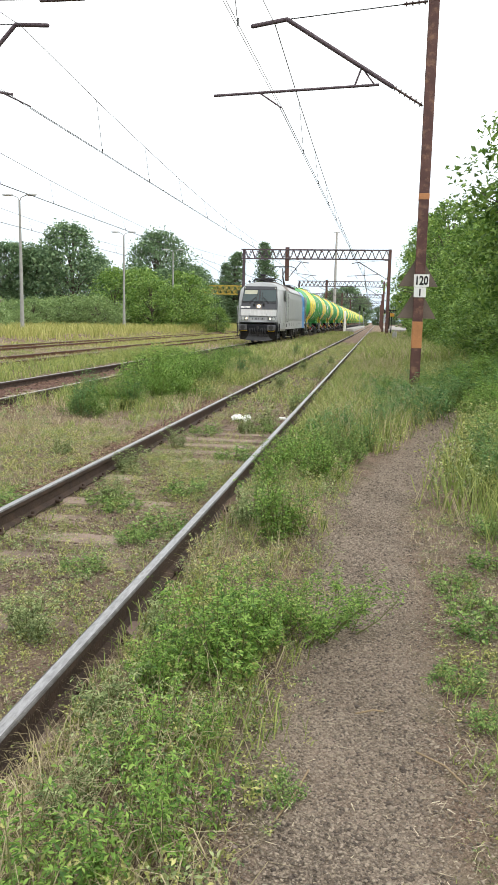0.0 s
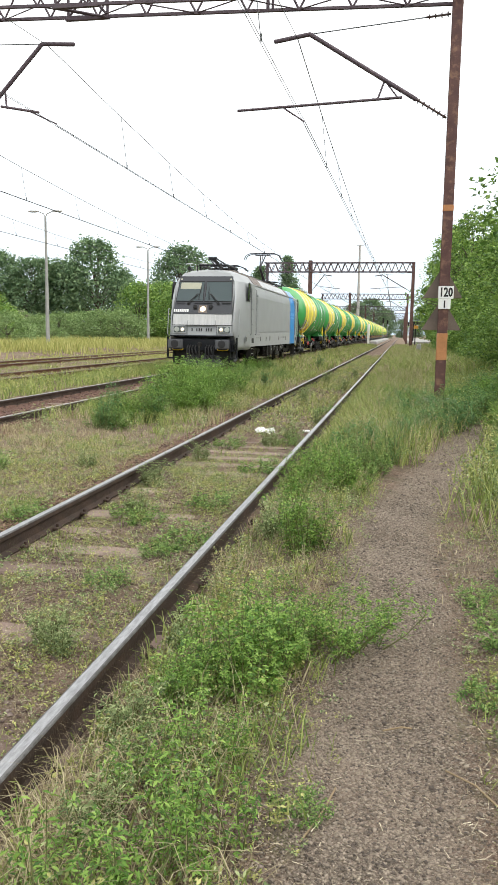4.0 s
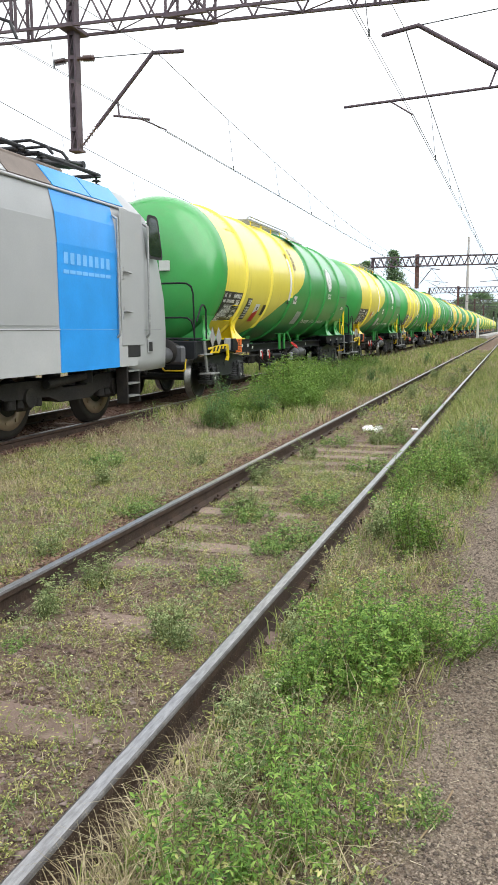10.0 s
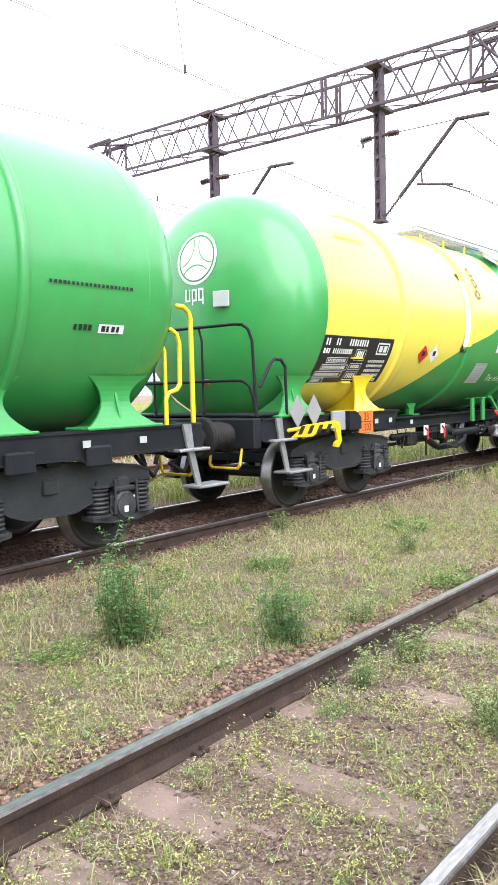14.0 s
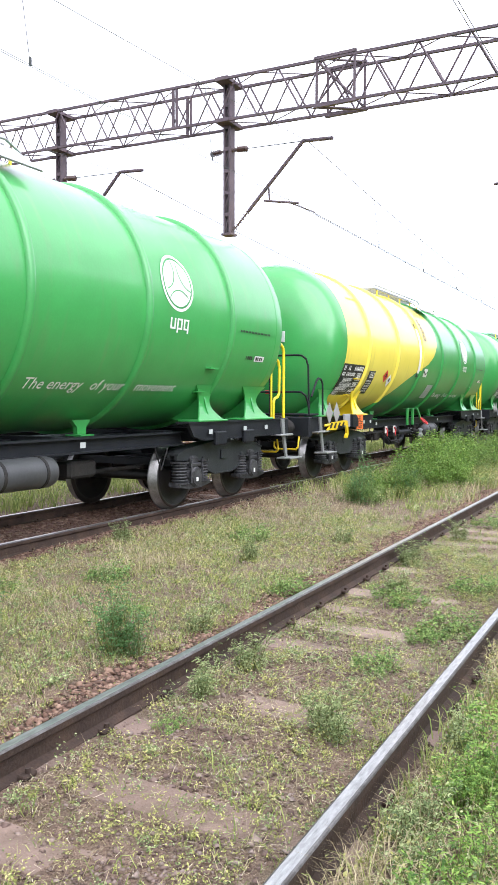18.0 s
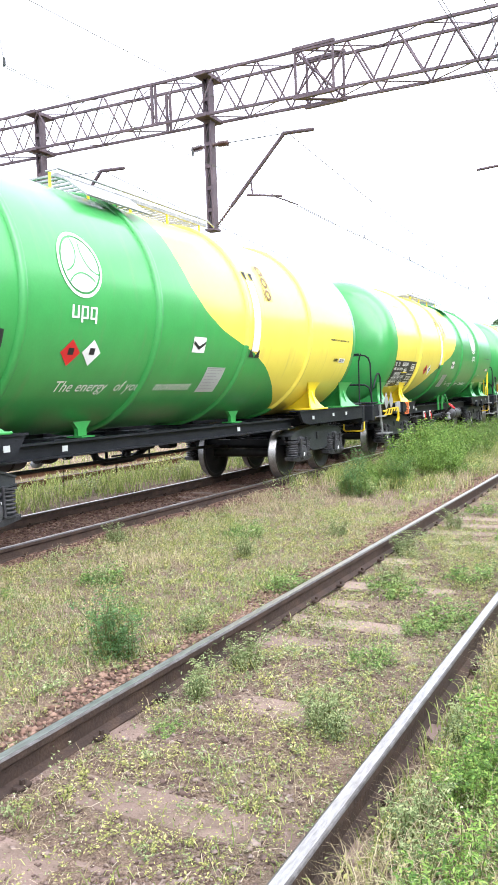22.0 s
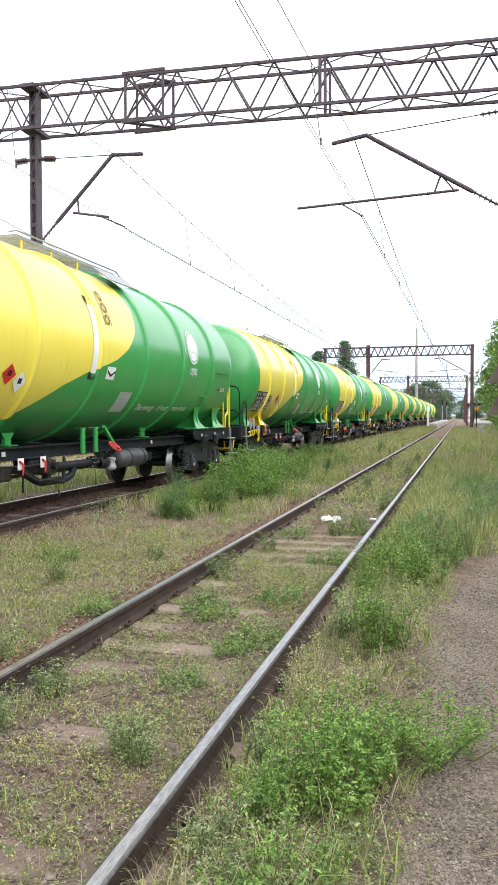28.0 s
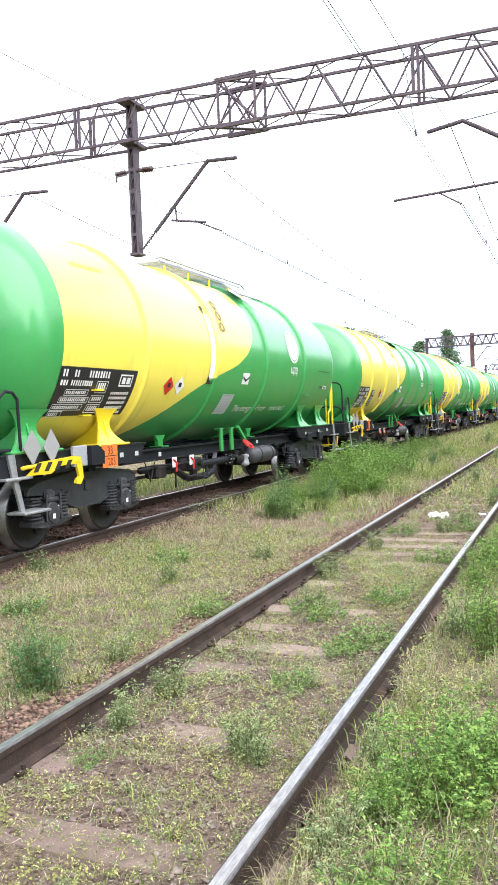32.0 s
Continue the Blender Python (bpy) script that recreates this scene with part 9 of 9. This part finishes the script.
def build_stones():
    s = []

    def put(x0, x1, y0, y1, density, a, b, keep=None):
        x, y = scatter(x0, x1, y0, y1, density, keep)
        s.append((x, y, RNG.uniform(a, b, len(x)) ** 1.0))

    put(TR2 - 1.5, TR2 + 1.45, -3, 14, 420, 0.03, 0.065)
    put(TR2 - 1.5, TR2 + 1.35, 14, 45, 90, 0.035, 0.075)
    put(TR1 - 1.25, TR1 - 0.80, 0, 18, 1900, 0.026, 0.060, lambda x, y: np.clip((x - TR1 + 1.28) * 5, 0.08, 1))
    stones("track_ballast", s, M_RUSTSTONE, "rusty brown ballast stones beside the rails")
    s.clear()
    put(TR1 - 0.7, TR1 + 0.7, 1.5, 10, 3000, 0.006, 0.024, lambda x, y: 0.3 + 0.7 * patchy(x, y, 1.9, 5.0))
    put(TR1 - 0.7, TR1 + 0.7, -3, 14, 260, 0.016, 0.05, lambda x, y: 0.15 + 0.85 * patchy(x, y, 1.4, 7.0))
    put(TR1 - 0.7, TR1 + 0.7, 14, 45, 60, 0.03, 0.06)
    put(-1.15, -0.3, 1.5, 9, 1500, 0.006, 0.026, lambda x, y: 0.3 + 0.7 * patchy(x, y, 1.9, 7.0))
    put(-6.0, -2.9, 1.5, 12, 900, 0.006, 0.026, lambda x, y: 0.15 + 0.85 * patchy(x, y, 1.0, 9.0))
    put(-6.0, -2.9, -3, 12, 40, 0.025, 0.05, lambda x, y: patchy(x, y, 1.2, 2.0))
    stones("ballast", s, M_STONE, "reddish brown ballast stones strewn round the rails")
    s.clear()
    put(-0.5, 0.62, 2.4, 5.5, 9500, 0.005, 0.017, lambda x, y: 0.2 + 0.8 * on_path(x, y))
    put(-0.5, 0.72, 5.5, 9.0, 5200, 0.007, 0.02, lambda x, y: 0.15 + 0.85 * on_path(x, y))
    put(-0.5, 0.62, 2.4, 9, 120, 0.014, 0.028, lambda x, y: on_path(x, y))
    put(-0.4, 2.6, 8.5, 17, 1100, 0.012, 0.028, lambda x, y: on_path(x, y))
    put(0.45, 1.8, 2.4, 8, 1900, 0.006, 0.018)
    stones("path_gravel", s, M_GRIT, "fine grey-brown gravel trodden into the path")


build_stones()


def build_litter():
    rnd = random.Random(3)
    b = Build()
    n = 9
    pts = [(0.15 * (i / (n - 1) - 0.5) * 2, 0.11 * (j / (n - 1) - 0.5) * 2 * (1 - 0.3 * abs(i / (n - 1) - 0.5)), 0.03 + 0.09 * rnd.random()) for j in range(n) for i in range(n)]
    b.add(pts, [(j * n + i, j * n + i + 1, (j + 1) * n + i + 1, (j + 1) * n + i) for j in range(n - 1) for i in range(n - 1)])
    tagged(part("plastic_bag", b, M_WHITE, at=pose(-2.06, 13.75, float(lift(-2.06, 13.75)) - 0.02, 6, 0, 20)), "crumpled white plastic bag lying between the rails", "litter")
    b = Build().box((0, 0, 0), (0.13, 0.07, 0.03), ch=0.01)
    tagged(part("paper_scrap", b, M_WHITE, at=pose(-1.42, 14.1, float(lift(-1.42, 14.1)) + 0.02, 8, 3, 40)), "white paper scrap beside the rail", "litter")
    M_TWIG = plain("dry_twig", (0.30, 0.22, 0.13), 0.9)
    for x, y, a, l in ((-0.16, 3.75, 75, 0.34), (0.36, 4.0, 130, 0.25), (0.1, 4.4, 20, 0.12), (-0.3, 5.6, 60, 0.2)):
        d = Vector((math.cos(radians(a)), math.sin(radians(a)), 0)) * l / 2
        z = float(lift(x, y)) + 0.012
        tw = Build().pipe([Vector((x, y, z)) - d, Vector((x + 0.015, y, z + 0.012)), Vector((x, y, z)) + d], 0.004, 5)
        tagged(part("twig", tw, M_TWIG), "dry brown twig lying on the path", "twig", "twigs on the path")


build_litter()


def build_lamp_posts():
    M_POST = material("weathered_concrete_post", [(0.20, 0.20, 0.19), (0.27, 0.27, 0.255), (0.34, 0.34, 0.32)], scale=3, rough=0.9, bump=0.2)
    M_HEAD = plain("pale_lamp_head", (0.45, 0.46, 0.46), 0.5)
    first = None
    for y in (52.6, 74.8, 93.2):
        h = 9.2
        if first is None:
            lp = first = thing("street_lamp", "tall grey concrete lamp post with two lamp heads", "street lamp", "lamp posts on the old platform", at=pose(-24, y, 0.3))
            part("post", Build().rod((0, 0, -0.3), (0, 0, h - 0.3), 0.15, 10, 0.07), M_POST, lp)
            for s in (-1, 1):
                a = part("arm", Build().pipe([(0, 0, h - 0.35), (s * 0.12, 0, h - 0.1), (s * 0.5, 0, h + 0.05)], 0.03, 6), M_POST, lp)
                part("lamp_head", Build().ball((s * 0.85, 0, h + 0.08), 0.42, 10, 6, (1, 0.32, 0.22)), M_HEAD, a)
        else:
            copy_thing(first, pose(-24, y, 0.3))


build_lamp_posts()


def build_far_things():
    # white marker post between the tracks
    x, y = -4.6, 117.0
    p = thing("marker_post", "white painted post standing between the tracks", "post", at=pose(x, y, 0))
    part("post", Build().box((0, 0, 1.5), (0.32, 0.3, 3.2), ch=0.03), M_WHITE, p)
    # slender radio mast
    x, y = along(583, 190)
    m = thing("radio_mast", "slender grey lattice radio mast behind the gantries", "mast", at=pose(x, y, 0))
    b = Build().rod((0, 0, 0), (0, 0, 22.3), 0.42, 6, 0.22)
    part("post", b, M_CONC, m)
    part("aerial", Build().rod((0, 0, 22.3), (0, 0, 23.4), 0.06, 5).rod((-0.8, 0, 22.2), (0.8, 0, 22.2), 0.07, 5), M_CONC, m)
    # platform, shelter and sign down the line
    pf = thing("platform", "low concrete station platform far down the line", "platform", kind="structure")
    part("slab", Build().box((3.4, 190, 0.3), (4.2, 130, 0.6), ch=0.05), M_CONC, pf)
    pf2 = thing("platform", "low concrete station platform far down the line", "platform", kind="structure")
    part("slab", Build().box((-4.55, 190, 0.25), (1.6, 120, 0.5), ch=0.05), M_CONC, pf2)
    sh = thing("shelter", "dark flat-roofed platform shelter", "shelter", at=pose(3.6, 140, 0.6))
    part("roof", Build().box((0, 0, 3.0), (4.4, 9, 0.35), ch=0.05), M_DARK, sh)
    for dx in (-1.6, 1.6):
        for dy in (-3.8, 0, 3.8):
            part("pillar", Build().box((dx, dy, 1.42), (0.22, 0.22, 2.85)), M_DARK, sh)
    part("back_wall", Build().box((1.75, 0, 1.4), (0.1, 7.4, 2.2)), M_GREYSIGN, sh)
    sg = thing("sign_board", "small yellow sign board on a post", "sign", at=pose(1.35, 77.6, 0))
    part("post", Build().rod((0, 0, 0), (0, 0, 2.6), 0.05, 8), M_DARK, sg)
    part("board", Build().box((0.05, -0.05, 2.35), (0.42, 0.03, 0.3), ch=0.01), plain("yellow_board", (0.55, 0.27, 0.03), 0.5), sg)
    st = thing("kilometre_stone", "grey concrete kilometre stone in tall grass", "stone post", at=pose(1.3, 58.0, 0))
    part("stone", Build().box((0, 0, 0.5), (0.32, 0.25, 1.0), ch=0.05), M_CONC, st)
    # signals
    for x, y, h in ((-4.5, 205.0, 5.5), (-9.6, 160.0, 5.2), (-4.4, 260.0, 6.0), (2.0, 230.0, 5.0)):
        s = thing("signal", "dark railway signal on a slim mast", "signal", "signals down the line", at=pose(x, y, 0))
        part("post", Build().rod((0, 0, 0), (0, 0, h), 0.09, 8), M_GREY, s)
        part("head", Build().box((0, -0.12, h - 0.4), (0.45, 0.2, 1.3), ch=0.05), M_DARK, s)
    # brick chimney and pale house glimpsed behind the trees, yellow crane bridge
    x, y = along(-207, 165)
    c = thing("chimney", "tapered red brick factory chimney", "chimney", at=pose(x, y, 0))
    part("shaft", Build().rod((0, 0, 0), (0, 0, 13.6), 0.7, 16, 0.42), material("red_chimney_brick", [(0.22, 0.08, 0.05), (0.33, 0.13, 0.08)], scale=2, rough=0.9), c)
    part("cap", Build().rod((0, 0, 13.0), (0, 0, 13.65), 0.48, 16), M_CONC, c)
    x, y = along(-12, 105)
    hs = thing("house", "pale rendered house half hidden by trees", "house", at=pose(x, y, 0, 0, 0, 20))
    part("wall", Build().box((0, 0, 1.5), (3.4, 6, 3.0)), M_WHITE, hs)
    part("roof", Build().poly([(-1.9, -3.3, 3.0), (1.9, -3.3, 3.0), (0, -3.3, 4.0)], 6.6, (0, 1, 0)), M_GREYSIGN, hs)
    for dx in (-0.8, 0.8):
        part("window", Build().box((dx, -3.02, 1.7), (0.7, 0.06, 0.9)), M_SIDEGLASS, hs)
    x, y = along(379, 128)
    M_CRANE = plain("faded_yellow_crane_paint", (0.42, 0.31, 0.05), 0.6, vary=0.3)
    g = thing("crane_bridge", "faded yellow lattice loading bridge among trees", "crane")
    ch = Build()
    for dz in (5.6, 6.9):
        for dy in (-0.6, 0.6):
            ch.box((x, y + dy, dz), (9.4, 0.14, 0.14))
    for i in range(10):
        for dy in (-0.6, 0.6):
            a = x - 4.7 + 0.94 * i
            ch.rod((a, y + dy, 5.6), (a + 0.47, y + dy, 6.9), 0.05, 4).rod((a + 0.47, y + dy, 6.9), (a + 0.94, y + dy, 5.6), 0.05, 4)
    part("bridge", ch, M_CRANE, g)
    for dx in (-4.0, 4.0):
        for dy in (-0.6, 0.6):
            part("leg", Build().rod((x + dx, y + dy, 0), (x + dx * 0.95, y + dy, 5.6), 0.12, 6), M_CRANE, g)


build_far_things()


# ---- motion of the train: place of the first wagon's leading axle along the line ----
RUN = [(0.0, 68.8), (1.0, 63.8), (2.0, 58.8), (5.0, 43.8), (6.0, 38.4), (7.0, 33.2), (8.0, 27.8), (9.0, 22.5), (10.0, 16.9), (11.0, 11.12), (12.0, 5.6), (13.0, -0.05), (13.5, -2.92), (15.5, -14.95), (16.0, -17.83),
       (17.0, -23.66), (18.0, -29.68), (19.0, -36.08), (20.0, -42.33), (20.5, -45.56), (21.0, -48.7), (21.5, -52.0), (22.0, -55.4), (23.0, -62.17), (24.0, -68.95), (25.0, -75.73), (26.0, -82.57), (28.5, -100.3),
       (29.0, -103.9), (30.0, -111.4), (31.0, -118.73), (32.0, -126.3)]


def run_at(t):
    ts, ys = [r[0] for r in RUN], [r[1] for r in RUN]
    return float(np.interp(t, ts, ys))


LOCO = build_loco()
WAGONS = 19
base, first_one = build_wagon(), build_wagon(first=True)
wide_one = build_wagon(rings=(1.88, 4.22, 6.57, 8.93), wide=True)
turned_one = build_wagon(turned=True, rings=(1.88, 4.22, 6.57, 8.93), wide=True)
cars, OFFSETS = [], []
for k in range(WAGONS):
    if k == 0:
        cars.append(first_one)
    elif k == 4:
        cars.append(turned_one)
    elif k == 1:
        cars.append(wide_one)
    elif k in (5, 9):
        cars.append(copy_thing(wide_one, pose(0, 0, 0)))
    elif k == 2:
        cars.append(base)
    else:
        cars.append(copy_thing(base, pose(0, 0, 0)))


for k in range(WAGONS):
    OFFSETS.append(sum(AXLE1_TO_NEXT - (1.2 if q in (1, 4, 5, 9) else 0.0) for q in range(k)))


def motions():
    for k, ob in [(None, LOCO)] + list(enumerate(cars)):
        off = -10.91 if k is None else OFFSETS[k]
        walk(ob, [(t, pose(TR2, y + off, TOP2)) for t, y in RUN])
        y0 = RUN[0][1] + off
        for part_ in ob.children_recursive:
            kind = part_.name.split(".")[0]
            if kind not in ("wheelset", "brake_disc"):
                continue
            r = 0.46 if k is not None else 0.585
            home = part_.matrix_basis.translation.copy()
            rows, t = [], 0.0
            while t <= 32.0 + 1e-6:
                rows.append((t, pose(home.x, home.y, home.z, math.degrees((y0 - run_at(t) - off) / r))))
                t += 2 / 30
            if rows[-1][0] < 32.0:
                rows.append((32.0, pose(home.x, home.y, home.z, math.degrees((y0 - run_at(32.0) - off) / r))))
            walk(part_, rows)


motions()
